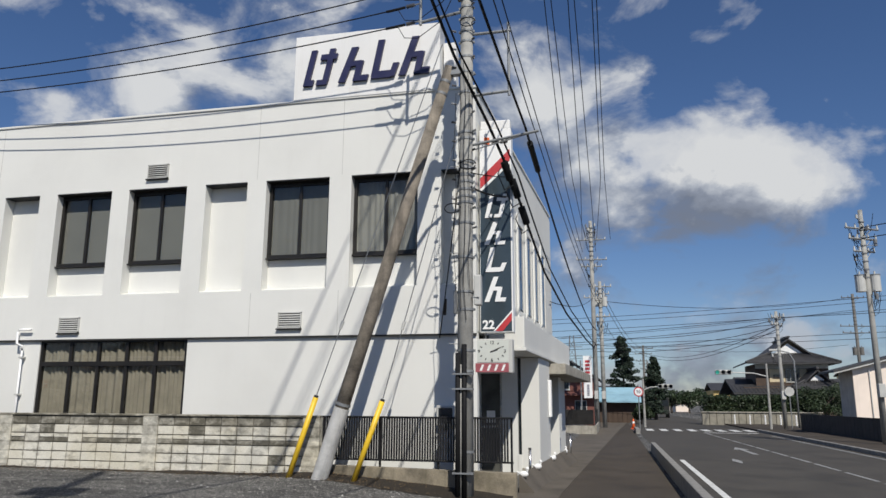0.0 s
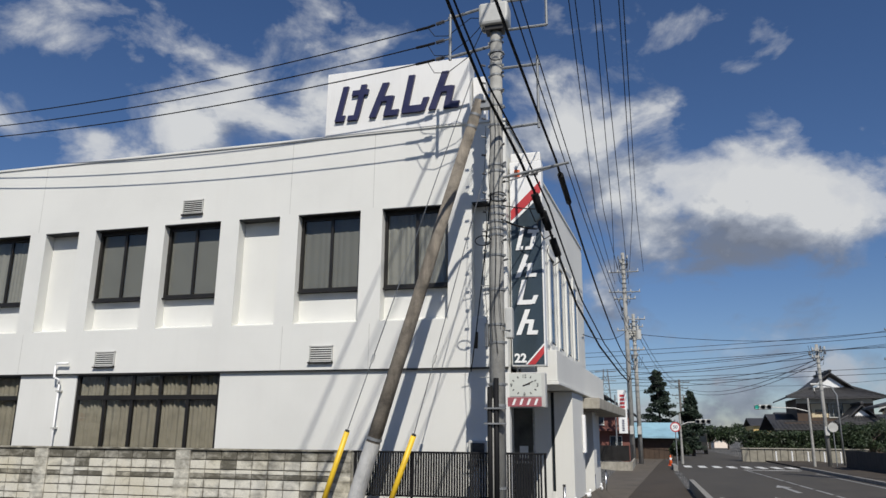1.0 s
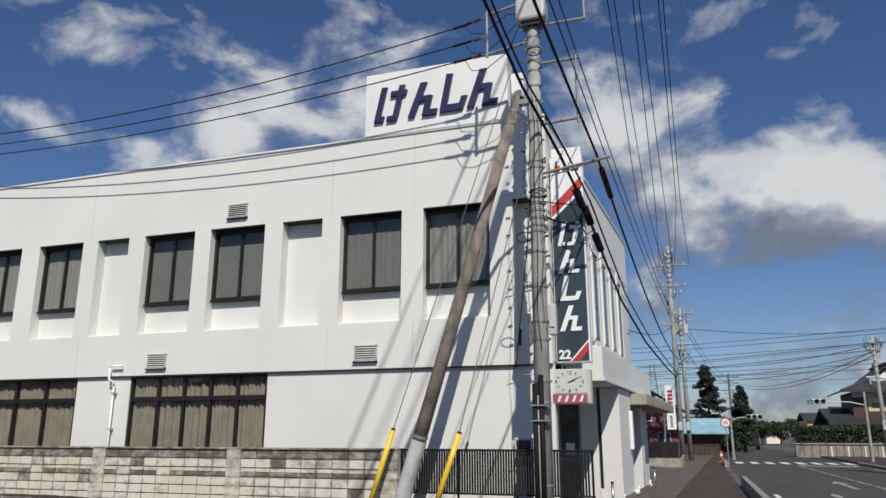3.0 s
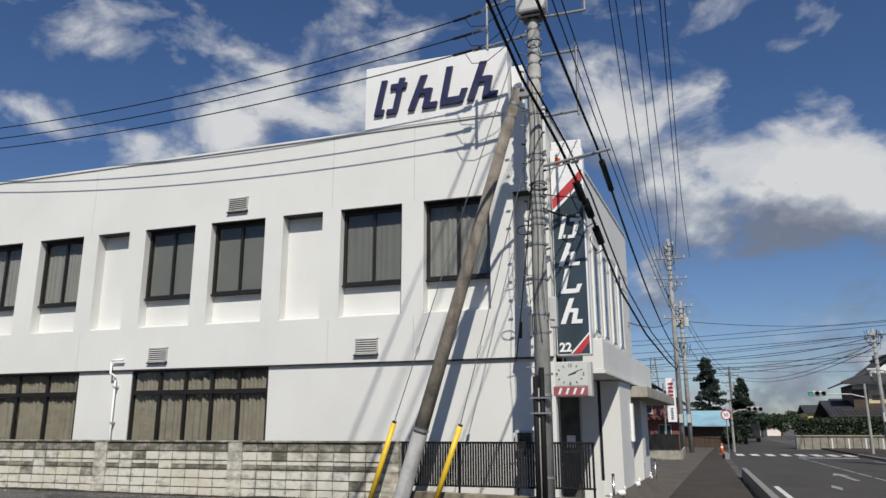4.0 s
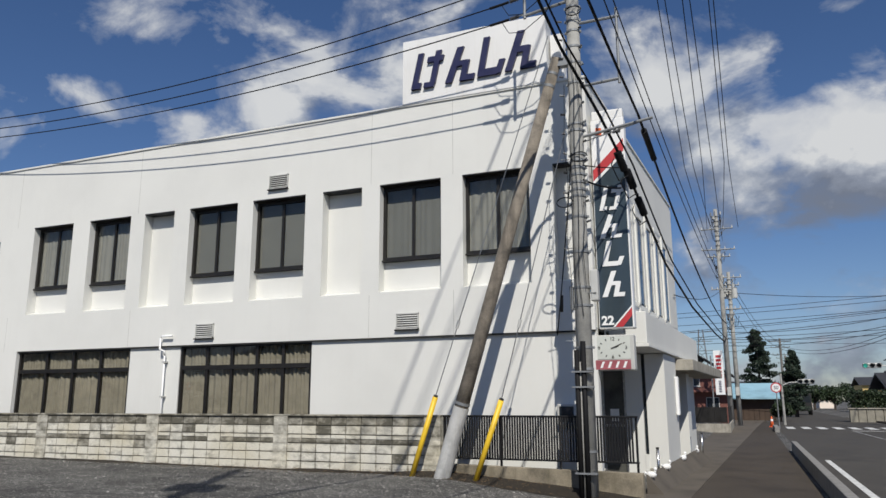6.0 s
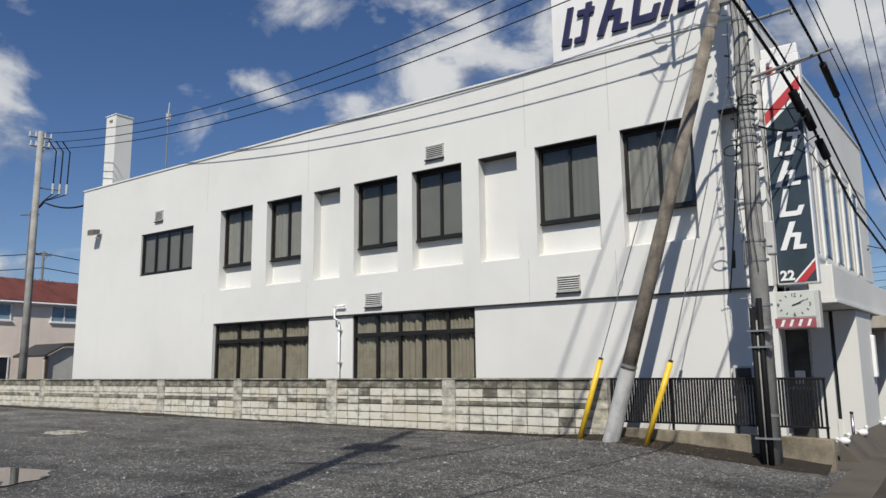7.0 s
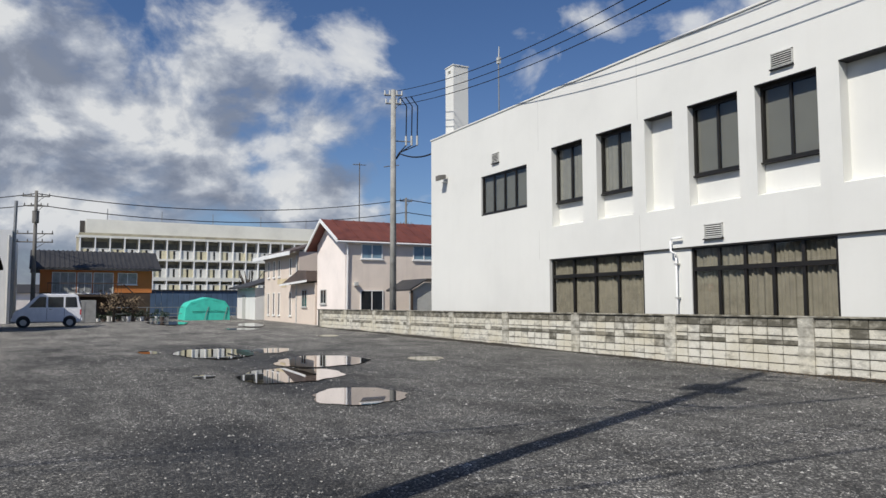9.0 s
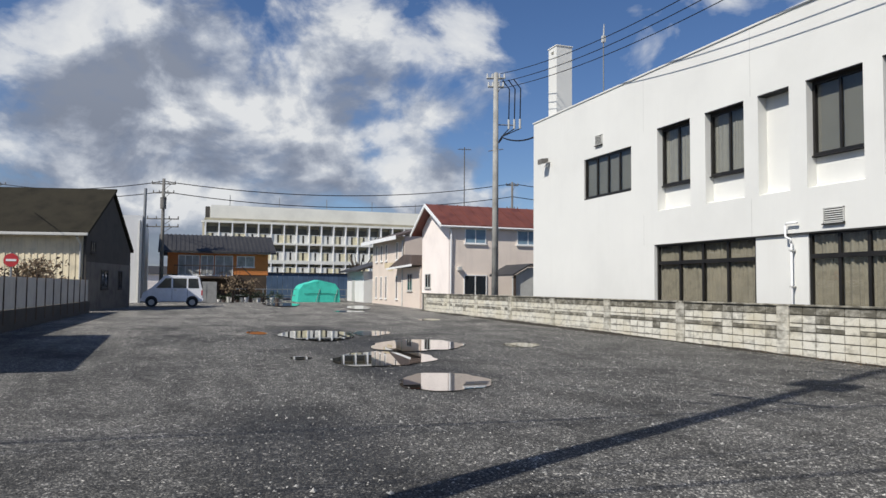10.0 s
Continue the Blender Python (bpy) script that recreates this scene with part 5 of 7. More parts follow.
def signal(x, y, arm, z, lit):
    s = thing("traffic_signal", "horizontal traffic signal on a curved arm", "traffic signal", x, y, -0.36)
    part("post", tube([(0, 0, 0), (0, 0, z + 0.95)], 0.10, 12, 0.07), M_POLE, s)
    part("arm", tube([(0, 0, z + 0.05), (arm * 0.3, 0, z + 0.28), (arm, 0, z + 0.36)], 0.035, 8), M_GREYBOX, s)
    part("housing", box(arm - 0.56, arm + 0.56, -0.14, 0.10, z + 0.18, z + 0.52, 0.05), M_GREYBOX, s)
    for k in range(3):
        cx = arm - 0.40 + 0.40 * k
        part("lamp", tube([(cx, -0.16, z + 0.35), (cx, -0.142, z + 0.35)], 0.13, 16), M_LAMPGREEN if k == 0 and lit else M_TYRE, s)
        bm = bmesh.new()
        pts = [(cx + 0.17 * math.cos(a), -0.145, z + 0.35 + 0.17 * math.sin(a)) for a in (math.pi * i / 8 for i in range(9))]
        for q, r2 in zip(pts, pts[1:]):
            bm.faces.new([bm.verts.new(v) for v in (q, r2, (r2[0], -0.36, r2[2]), (q[0], -0.36, q[2]))])
        part("visor", bm, M_GREYBOX, s)


signal(20.95, 42.4, -2.95, 3.72, True)
signal(12.55, 47.0, 1.7, 2.82, False)


def street_lamp(x, y, h):
    s = thing("street_lamp", "slender steel street lamp with a curved neck", "street lamp", x, y, -0.3)
    part("post", tube([(0, 0, 0), (0, 0, h - 0.8), (-0.3, 0, h - 0.2), (-1.1, 0, h)], 0.07, 10, 0.04), M_GALV, s, smooth=True)
    part("head", box(-1.7, -1.05, -0.12, 0.12, h - 0.06, h + 0.08, 0.03), M_GREYBOX, s)


street_lamp(23.6, 46.0, 5.8)

# wires that cross the road beyond the crossing


def cross_wires():
    runs = [((-20, 62, 7.4), (22.0, 42.9, 7.65), 0.5), ((-20, 60, 6.5), (22.0, 42.9, 7.15), 0.5), ((9.0, 44, 9.4), (35.2, 70, 12.6), 0.9), ((-24, 75, 8.2), (35.2, 70, 11.2), 0.8),
            ((22.0, 42.9, 7.65), (50, 40, 9.5), 0.4), ((35.2, 70, 9.5), (60, 66, 10.0), 0.4), ((21.6, 22.7, 9.6), (44, 14, 13.0), 0.4), ((21.6, 22.7, 9.1), (44, 15, 12.2), 0.4),
            ((22.0, 42.9, 7.1), (14.6, 95, 8.6), 1.4), ((22.0, 42.9, 6.8), (14.6, 95, 8.2), 1.4), ((9.5, 44.8, 10.6), (14.6, 95, 9.3), 1.2), ((9.5, 44.8, 10.0), (14.6, 95, 8.5), 1.2),
            ((14.6, 95, 9.2), (40, 90, 9.0), 0.7), ((-30, 100, 8.0), (14.6, 95, 8.5), 0.8), ((9.5, 44.8, 8.2), (14.6, 95, 7.5), 1.3)]
    runs += [((-26, 58, z0), (46, 52, z1), d) for z0, z1, d in ((9.2, 11.4, 1.0), (8.9, 11.1, 1.1), (8.0, 10.2, 0.9), (7.0, 8.0, 0.7), (6.4, 7.4, 0.5))]
    runs += [((9.0, 44, z0), (22.0, 42.9, z1), d) for z0, z1, d in ((6.4, 7.5, 0.5), (5.9, 7.0, 0.6), (5.4, 6.6, 0.5))]
    for a, b, d in runs:
        cable("overhead_wire", "thin dark overhead wire at the crossing", sag(a, b, d, 18), 0.022)
    cable("service_wire", "thin service wire to the bank front", sag((8.95, 44, 9.6), (8.05, 13.0, 5.2), 0.4), 0.016)


cross_wires()

# ---- far side and far end of the street ----


def gable_roof(parent, x0, x1, y0, y1, ze, zr, material, over=0.5, along="x", thick=0.12, name="roof", yr=None):
    """Two roof slabs over a rectangle; the ridge runs along the given axis."""
    bm = bmesh.new()
    if along == "x":
        m = (y0 + y1) / 2 if yr is None else yr
        a0, a1 = x0 - over, x1 + over
        for e, s in ((y0, -1), (y1, 1)):
            k = over * (zr - ze) / abs(m - e)
            add_prism(bm, [(e + s * over, ze - k), (m, zr), (m, zr + thick), (e + s * over, ze - k + thick)], a0, a1, "x")
    else:
        m = (x0 + x1) / 2 if yr is None else yr
        a0, a1 = y0 - over, y1 + over
        for e, s in ((x0, -1), (x1, 1)):
            k = over * (zr - ze) / abs(m - e)
            add_prism(bm, [(e + s * over, ze - k), (m, zr), (m, zr + thick), (e + s * over, ze - k + thick)], a0, a1, "y")
    return part(name, bm, material, parent)


def simple_window(parent, face, a, b, z0, z1, at, frame_mat=None, bars=1, pane=None):
    """A framed window on an east (+x), south (-y) face, slightly proud of the wall."""
    w = new("window")
    w.parent = parent
    fm = frame_mat or M_GREYBOX

    def bx(u0, u1, v0, v1, d0, d1):
        return box(at + d0, at + d1, u0, u1, v0, v1) if face == "x" else box(u0, u1, at - d1, at - d0, v0, v1)
    f = 0.05
    part("pane", bx(a + f, b - f, z0 + f, z1 - f, 0.004, 0.018), pane or M_CARGLASS, w)
    for u0, u1, v0, v1 in ((a, b, z1 - f, z1), (a, b, z0, z0 + f), (a, a + f, z0 + f, z1 - f), (b - f, b, z0 + f, z1 - f)):
        part("frame", bx(u0, u1, v0, v1, 0.002, 0.05), fm, w)
    for k in range(bars):
        u = a + (b - a) * (k + 1) / (bars + 1)
        part("mullion", bx(u - 0.025, u + 0.025, z0 + f, z1 - f, 0.02, 0.045), fm, w)
    part("sill", bx(a - 0.05, b + 0.05, z0 - 0.06, z0 - 0.002, 0.002, 0.09), fm, w)


def tile_rows(parent, x0, x1, y_eave, z_eave, y_ridge, z_ridge, material, pitch=0.33):
    """Round tile ribs running down a slope, joined as one part."""
    bm = bmesh.new()
    n = int((x1 - x0) / pitch)
    for i in range(n + 1):
        x = x0 + (x1 - x0) * i / n
        add_tube(bm, [(x, y_eave, z_eave), (x, y_ridge, z_ridge)], 0.07, 5, caps=False)
    return tagged(part("tile_rib", bm, material, parent), kind="stuff")


def irimoya(parent, x0, x1, y0, y1, ze, zr, name):
    """A hip-and-gable roof: sloping skirts all round, and a small gable over the front one; eaves at ze, ridge at zr."""
    m, t = (x0 + x1) / 2, 0.16
    zg = ze + 0.42 * (zr - ze)
    gy, hw = y0 + 0.20 * (y1 - y0), 0.40 * (x1 - x0) / 2
    bm = bmesh.new()

    def slab(pts):
        lo, hi = [bm.verts.new(p) for p in pts], [bm.verts.new((p[0], p[1], p[2] + t)) for p in pts]
        bm.faces.new(lo)
        bm.faces.new(hi[::-1])
        for i in range(len(pts)):
            k = (i + 1) % len(pts)
            bm.faces.new((lo[i], hi[i], hi[k], lo[k]))
    for s, e in ((-1, x0), (1, x1)):
        slab([(e, y0, ze + 0.12), (m + s * hw * 1.12, gy, zg - 0.05), (m + s * hw * 1.12, y1, zg - 0.05), (e, y1, ze)])
        slab([(m + s * hw * 1.2, gy - 0.55, zg - 0.12), (m, gy - 0.55, zr), (m, y1, zr), (m + s * hw * 1.2, y1, zg - 0.12)])
    slab([(x0, y0, ze + 0.12), (m, y0, ze), (x1, y0, ze + 0.12), (m + hw * 1.15, gy + 0.05, zg - 0.02), (m - hw * 1.15, gy + 0.05, zg - 0.02)])
    part(name, bm, M_GREYROOF, parent)
    part("gable", prism([(m - hw * 0.86, zg), (m + hw * 0.86, zg), (m, zr - 0.38)], gy, gy + 0.1), M_WHITE, parent, "white plaster gable")
    part("ridge", box(m - 0.16, m + 0.16, gy - 0.65, y1, zr + t, zr + t + 0.28, 0.05), M_GREYROOF, parent)
    ribs = bmesh.new()
    n = int((x1 - x0) / 0.42)
    for i in range(n + 1):
        u = i / n
        xa, xb = x0 + (x1 - x0) * u, m - hw * 1.12 + 2.24 * hw * u
        add_tube(ribs, [(xa, y0 - 0.02, ze + t + 0.12 * abs(2 * u - 1)), (xb, gy, zg + t)], 0.065, 5, caps=False)
    tagged(part("tile_rib", ribs, M_GREYROOF, parent), kind="stuff")
    # hip ridges
    for s, e in ((-1, x0), (1, x1)):
        part("hip_ridge", tube([(e, y0, ze + 0.30), (m + s * hw * 1.12, gy, zg + 0.2)], 0.13, 6), M_GREYROOF, parent)


def japanese_house():
    h = thing("tiled_house", "two-storey house with grey tile roofs and white gables", "house")
    part("lower_wall", box(25.0, 36.5, 78, 88, -0.4, 3.4), M_BROWNWOOD, h)
    part("upper_wall", box(26.6, 34.5, 79, 86, 3.4, 6.1), M_BROWNWOOD, h)
    part("eaves_band", box(26.6, 34.5, 78.95, 78.998, 5.55, 6.05), M_GREYBOX, h)
    part("plaster_panel", box(28.1, 29.8, 78.96, 78.998, 4.0, 5.5), M_BEIGE, h)
    part("plaster_panel", box(31.4, 33.4, 78.96, 78.998, 4.0, 5.5), M_BEIGE, h)
    irimoya(h, 25.4, 35.6, 77.6, 87.5, 5.95, 8.9, "roof")
    gable_roof(h, 24.3, 37.0, 76.6, 88, 2.75, 4.3, M_GREYROOF, 0.7, "x", 0.16, "lower_roof")
    tile_rows(h, 23.8, 37.6, 75.9, 2.72, 79.0, 3.55, M_GREYROOF, 0.42)
    part("porch_wall", box(30.6, 34.0, 75.2, 78, -0.4, 3.4), M_BROWNWOOD, h)
    irimoya(h, 29.4, 35.2, 74.0, 80.5, 3.05, 5.1, "porch_roof")
    simple_window(h, "y", 28.5, 29.3, 4.5, 4.85, 78.955, M_BROWNWOOD, 0)
    simple_window(h, "y", 29.9, 31.3, 4.0, 5.5, 79, M_GREYBOX, 2)


japanese_house()


def leaf_mass(name, parent, seeds, count, size, material, label="", seed=1):
    """Many small leaf cards scattered through a list of (centre, radii) clumps; kind stuff."""
    rnd = random.Random(seed)
    vs, fs = [], []
    for k in range(count):
        c, r = seeds[rnd.randrange(len(seeds))]
        d = Vector((rnd.gauss(0, 1), rnd.gauss(0, 1), rnd.gauss(0, 1))).normalized() * (rnd.random() ** 0.35)
        p = Vector((c[0] + d.x * r[0], c[1] + d.y * r[1], c[2] + d.z * r[2]))
        u = Vector((rnd.gauss(0, 1), rnd.gauss(0, 1), rnd.gauss(0, 1))).normalized()
        v = u.cross(Vector((rnd.gauss(0, 1), rnd.gauss(0, 1), rnd.gauss(0, 1)))).normalized()
        s = size * (0.6 + 0.8 * rnd.random())
        i = len(vs)
        vs += [p - u * s, p + v * s * 0.45, p + u * s, p - v * s * 0.45]
        fs.append((i, i + 1, i + 2, i + 3))
    return raw(name, vs, fs, material, parent, label)


def hedge():
    h = thing("hedge", "dense clipped dark green hedge behind a low stone wall", "hedge", kind="stuff")
    seeds = []
    for i in range(46):
        x = 18.4 + 0.21 * i
        for z in (0.9, 1.4, 1.9):
            seeds.append(((x, 58 + 0.2 * math.sin(i), z), (0.5, 0.9, 0.42)))
    leaf_mass("foliage", h, seeds, 16000, 0.11, M_LEAF, seed=3)
    w = thing("retaining_wall", "low pale stone retaining wall under the hedge", "wall", kind="structure")
    for i in range(16):
        x = 17.9 + 0.62 * i
        part("stone", box(x + 0.01, x + 0.60, 56.6, 57.2, -0.5, 0.72, 0.03), M_STONE, w)
    part("coping", box(17.8, 27.9, 56.5, 57.3, 0.722, 0.80), M_CONC, w)
    for i in range(5):
        p = thing("marker_post", "short white roadside post by the wall", "post", 20.5 + 1.25 * i, 55.6, -0.35, group="white posts by the wall")
        part("post", tube([(0, 0, 0), (0, 0, 0.85)], 0.06, 10), M_WHITE, p)
        part("cap", tube([(0, 0, 0.85), (0, 0, 0.9)], 0.065, 10, 0.03), M_WHITE, p)


hedge()


def conifer(x, y, h, r, seed):
    t = thing("conifer", "tall dark conifer with drooping branches", "tree", x, y, -0.4)
    part("trunk", tube([(0, 0, 0), (0.1, 0, h * 0.5), (0, 0, h)], 0.22, 10, 0.03), M_BARK, t)
    rnd = random.Random(seed)
    seeds = []
    for k in range(70):
        z = h * (0.14 + 0.86 * (k / 70))
        rr = r * (1.06 - z / h) ** 0.75 * (0.55 + 0.6 * rnd.random())
        a = rnd.random() * 6.28
        seeds.append(((rr * 0.75 * math.cos(a), rr * 0.75 * math.sin(a), z), (0.42 * rr + 0.14, 0.42 * rr + 0.14, 0.30)))
    tagged(leaf_mass("crown", t, seeds, 9000, 0.16, M_CONIFER, seed=seed), kind="stuff")


conifer(11.35, 75, 9.5, 2.6, 5)
conifer(14.9, 76, 7.1, 1.9, 6)


def broadleaf(x, y, h, r, seed, material=M_LEAF, z0=-0.4, count=5000, leaf=0.10, label="dark evergreen shrub beside the road"):
    t = thing("tree", label, "tree", x, y, z0)
    rnd = random.Random(seed)
    part("trunk", tube([(0, 0, 0), (0.05, 0.03, h * 0.45), (0, 0, h * 0.7)], 0.05 * h, 10, 0.02 * h), M_BARK, t)
    seeds = []
    for k in range(18):
        a, q = rnd.random() * 6.28, rnd.random()
        c = (r * q * math.cos(a), r * q * math.sin(a), h * (0.4 + 0.5 * rnd.random()))
        seeds.append((c, (0.45 * r, 0.45 * r, 0.3 * r)))
        part("limb", tube([(0, 0, h * 0.35), (c[0] * 0.6, c[1] * 0.6, c[2] * 0.8), c], 0.02 * h, 6, 0.006 * h), M_BARK, t)
    if count:
        tagged(leaf_mass("crown", t, seeds, count, leaf, material, seed=seed), kind="stuff")


broadleaf(27.8, 57.5, 3.4, 1.8, 11)
broadleaf(29.2, 60, 3.8, 1.6, 12)
broadleaf(12.6, 56, 1.6, 1.0, 13)
for k, (x, y, h, r) in enumerate(((17.6, 135, 3.6, 2.4), (21.4, 142, 4.4, 2.6), (24.4, 138, 4.0, 2.4), (13.4, 140, 3.4, 2.2), (28.5, 150, 5.0, 3.0))):
    broadleaf(x, y, h, r, 61 + k, count=1600, leaf=0.28, label="dark round tree far down the road")


def far_street():
    s = thing("blue_roofed_shed", "weathered timber shed under a light blue metal roof", "shed")
    for i in range(9):
        part("board", box(8.3 + 0.45 * i, 8.72 + 0.45 * i, 60.0, 60.1, -0.4, 1.6), M_BROWNWOOD, s)
    part("body", box(8.3, 12.3, 60.1, 66, -0.4, 1.7), M_BROWNWOOD, s)
    bm = prism([(59.2, 1.55), (63, 2.95), (63, 3.05), (59.2, 1.65)], 7.9, 12.8, "x")
    add_prism(bm, [(63, 2.95), (67, 1.55), (67, 1.65), (63, 3.05)], 7.9, 12.8, "x")
    part("roof", bm, M_BLUEROOF, s)
    r = thing("red_brown_house", "low house with dull red-brown cladding and roof", "house")
    part("wall", box(4.5, 8.8, 50, 58, -0.4, 3.6), M_BRICKRED, r)
    part("eaves_roof", prism([(49.2, 2.1), (50.0, 2.35), (50, 2.45), (49.2, 2.2)], 4.2, 9.0, "x"), M_BRICKRED, r)
    gable_roof(r, 4.5, 8.8, 50, 58, 3.6, 5.0, M_GREYROOF, 0.4, "y")
    simple_window(r, "y", 5.6, 6.6, 2.6, 3.4, 50)
    simple_window(r, "y", 7.0, 8.0, 0.6, 1.7, 50)
    w = thing("low_wall", "low concrete wall beyond the bank", "wall", kind="structure")
    part("wall", box(6.4, 9.0, 31.8, 32.0, -0.5, 0.15), M_CONC, w)
    part("return_wall", box(9.0, 9.15, 31.8, 41, -0.5, 0.15), M_CONC, w)
    m = thing("mesh_fence", "black mesh fence on the low wall", "fence")
    for i in range(9):
        part("post", box(6.4 + 0.32 * i, 6.43 + 0.32 * i, 31.88, 31.92, 0.15, 1.1), M_BLACK, m)
    part("panel", box(6.4, 9.0, 31.90, 31.915, 0.2, 1.08), M_BLACK, m)
    part("side_panel", box(9.06, 9.075, 31.9, 40.5, 0.2, 1.08), M_BLACK, m)
    b = thing("banner_sign", "upright white banner with red and grey bars", "sign")
    part("post", tube([(7.9, 42.05, -0.4), (7.9, 42.05, 4.6)], 0.05), M_GALV, b)
    part("panel", box(8.1, 8.72, 42.0, 42.08, 1.85, 4.95), M_WHITE, b)
    part("stay", tube([(7.9, 42.05, 4.3), (8.2, 42.05, 4.3)], 0.03), M_GALV, b)
    for k in range(6):
        part("red_bar", box(8.24, 8.58, 41.985, 41.998, 4.45 - 0.27 * k, 4.62 - 0.27 * k), M_RED, b)
    for k in range(7):
        part("grey_bar", box(8.33, 8.50, 41.985, 41.998, 2.75 - 0.12 * k, 2.82 - 0.12 * k), M_NAVY, b)
    t = thing("lattice_tower", "distant steel lattice power pylon", "pylon", -7.0, 320, 0)
    for sx, sy in ((-1, -1), (1, -1), (1, 1), (-1, 1)):
        part("leg", tube([(3.2 * sx, 3.2 * sy, 0), (0.8 * sx, 0.8 * sy, 31)], 0.2, 4), M_GALV, t)
    for k in range(8):
        z, w0 = 3.6 * k, 3.2 - 2.4 * (3.6 * k) / 31
        w1 = 3.2 - 2.4 * (3.6 * (k + 1)) / 31
        part("brace", tube([(-w0, -w0, z), (w1, -w1, z + 3.6)], 0.10, 4), M_GALV, t)
        part("brace", tube([(w0, -w0, z), (-w1, -w1, z + 3.6)], 0.10, 4), M_GALV, t)
    for z in (22, 26, 30):
        part("crossarm", tube([(-4.5, 0, z), (4.5, 0, z)], 0.15, 4), M_GALV, t)
    # buildings at the end of the road
    for x0, x1, y0, z1, m_, nm, lab in ((25.6, 29.8, 110, 3.6, M_YELLOWB, "shop", "low yellow shop far down the road"), (19.2, 21.6, 150, 2.6, M_PINKWALL, "shop", "pale pink shop front far down the road"),
                                        (24.0, 27.0, 165, 3.0, M_PINKWALL, "shop", "cream building far down the road"), (6.0, 11.0, 130, 3.6, M_APT, "house", "pale house far down the road"), (12.5, 16.0, 150, 2.2, M_GREYBOX, "house", "grey house closing the road"),
                                        (-6, 2, 95, 4.6, M_CREAM, "house", "pale house behind the bank"), (32, 44, 125, 5.0, M_APT, "house", "pale house in the distance"), (46, 62, 110, 6.0, M_BEIGE, "house", "beige house in the distance")):
        o = thing(nm, lab, nm)
        part("wall", box(x0, x1, y0, y0 + 9, -0.5, z1), m_, o)
        gable_roof(o, x0, x1, y0, y0 + 9, z1, z1 + 1.1, M_GREYROOF, 0.4, "x")
        for k in range(3):
            u = x0 + (x1 - x0) * (0.12 + 0.3 * k)
            simple_window(o, "y", u, u + (x1 - x0) * 0.16, 1.0, 2.2, y0)
    v = thing("parked_truck", "dark parked truck far down the road", "truck", 16.2, 88, -0.36)
    part("body", box(-1.1, 1.1, 0, 5, 0.5, 2.6, 0.08), M_TYRE, v)
    part("windscreen", box(-0.95, 0.95, -0.012, -0.002, 1.5, 2.3), M_CARGLASS, v)
    for sx in (-1, 1):
        for yy in (0.8, 4):
            part("wheel", tube([(sx * 0.85, yy, 0.4), (sx * 1.1, yy, 0.4)], 0.4, 14), M_TYRE, v)
    # far side of the road
    f = thing("black_fence", "low black slatted fence on the far pavement", "fence")
    for i in range(40):
        part("slat", box(22.8, 22.85, 18 + 0.6 * i, 18.56 + 0.6 * i, -0.25, 0.78), M_SHEDDARK, f)
    part("rail", box(22.78, 22.87, 18, 42, 0.782, 0.83), M_SHEDDARK, f)
    s = thing("pink_shed", "small shed with pale pink render and a dark roof", "shed")
    part("south_wall", box(24.12, 34, 34, 34.15, -0.3, 3.6), M_PINKWALL, s)
    part("gable", prism([(24.12, 3.6), (34, 3.6), (29.06, 4.9)], 34, 34.15), M_PINKWALL, s)
    part("west_wall", box(24.12, 24.27, 34.15, 36.7, -0.3, 3.6), M_PANEL, s)
    part("back_wall", box(24.12, 34, 36.7, 36.85, -0.3, 3.6), M_PANEL, s)
    bm = prism([(23.0, 3.33), (29.06, 4.92), (29.06, 5.04), (23.0, 3.45)], 33.6, 37.2)
    add_prism(bm, [(29.06, 4.92), (35.1, 3.33), (35.1, 3.45), (29.06, 5.04)], 33.6, 37.2)
    part("roof", bm, M_GREYROOF, s)
    part("bargeboard", prism([(23.0, 3.25), (29.06, 4.84), (29.06, 4.91), (23.0, 3.32)], 33.6, 33.66), M_GREYBOX, s)
    part("downpipe", tube([(25.0, 33.95, -0.2), (25.0, 33.95, 3.5)], 0.035), M_GREYBOX, s)
    r2 = thing("round_mirror", "grey round sign plate on a pole at the crossing", "road sign", 22.35, 42.5, -0.25)
    part("post", tube([(0, 0, 0), (0, 0, 3.0)], 0.035, 8), M_GALV, r2)
    part("disc", tube([(0, -0.06, 2.6), (0, -0.04, 2.6)], 0.32, 24), M_GREYBOX, r2)


far_street()

# ---- the lot: neighbours at the back ----


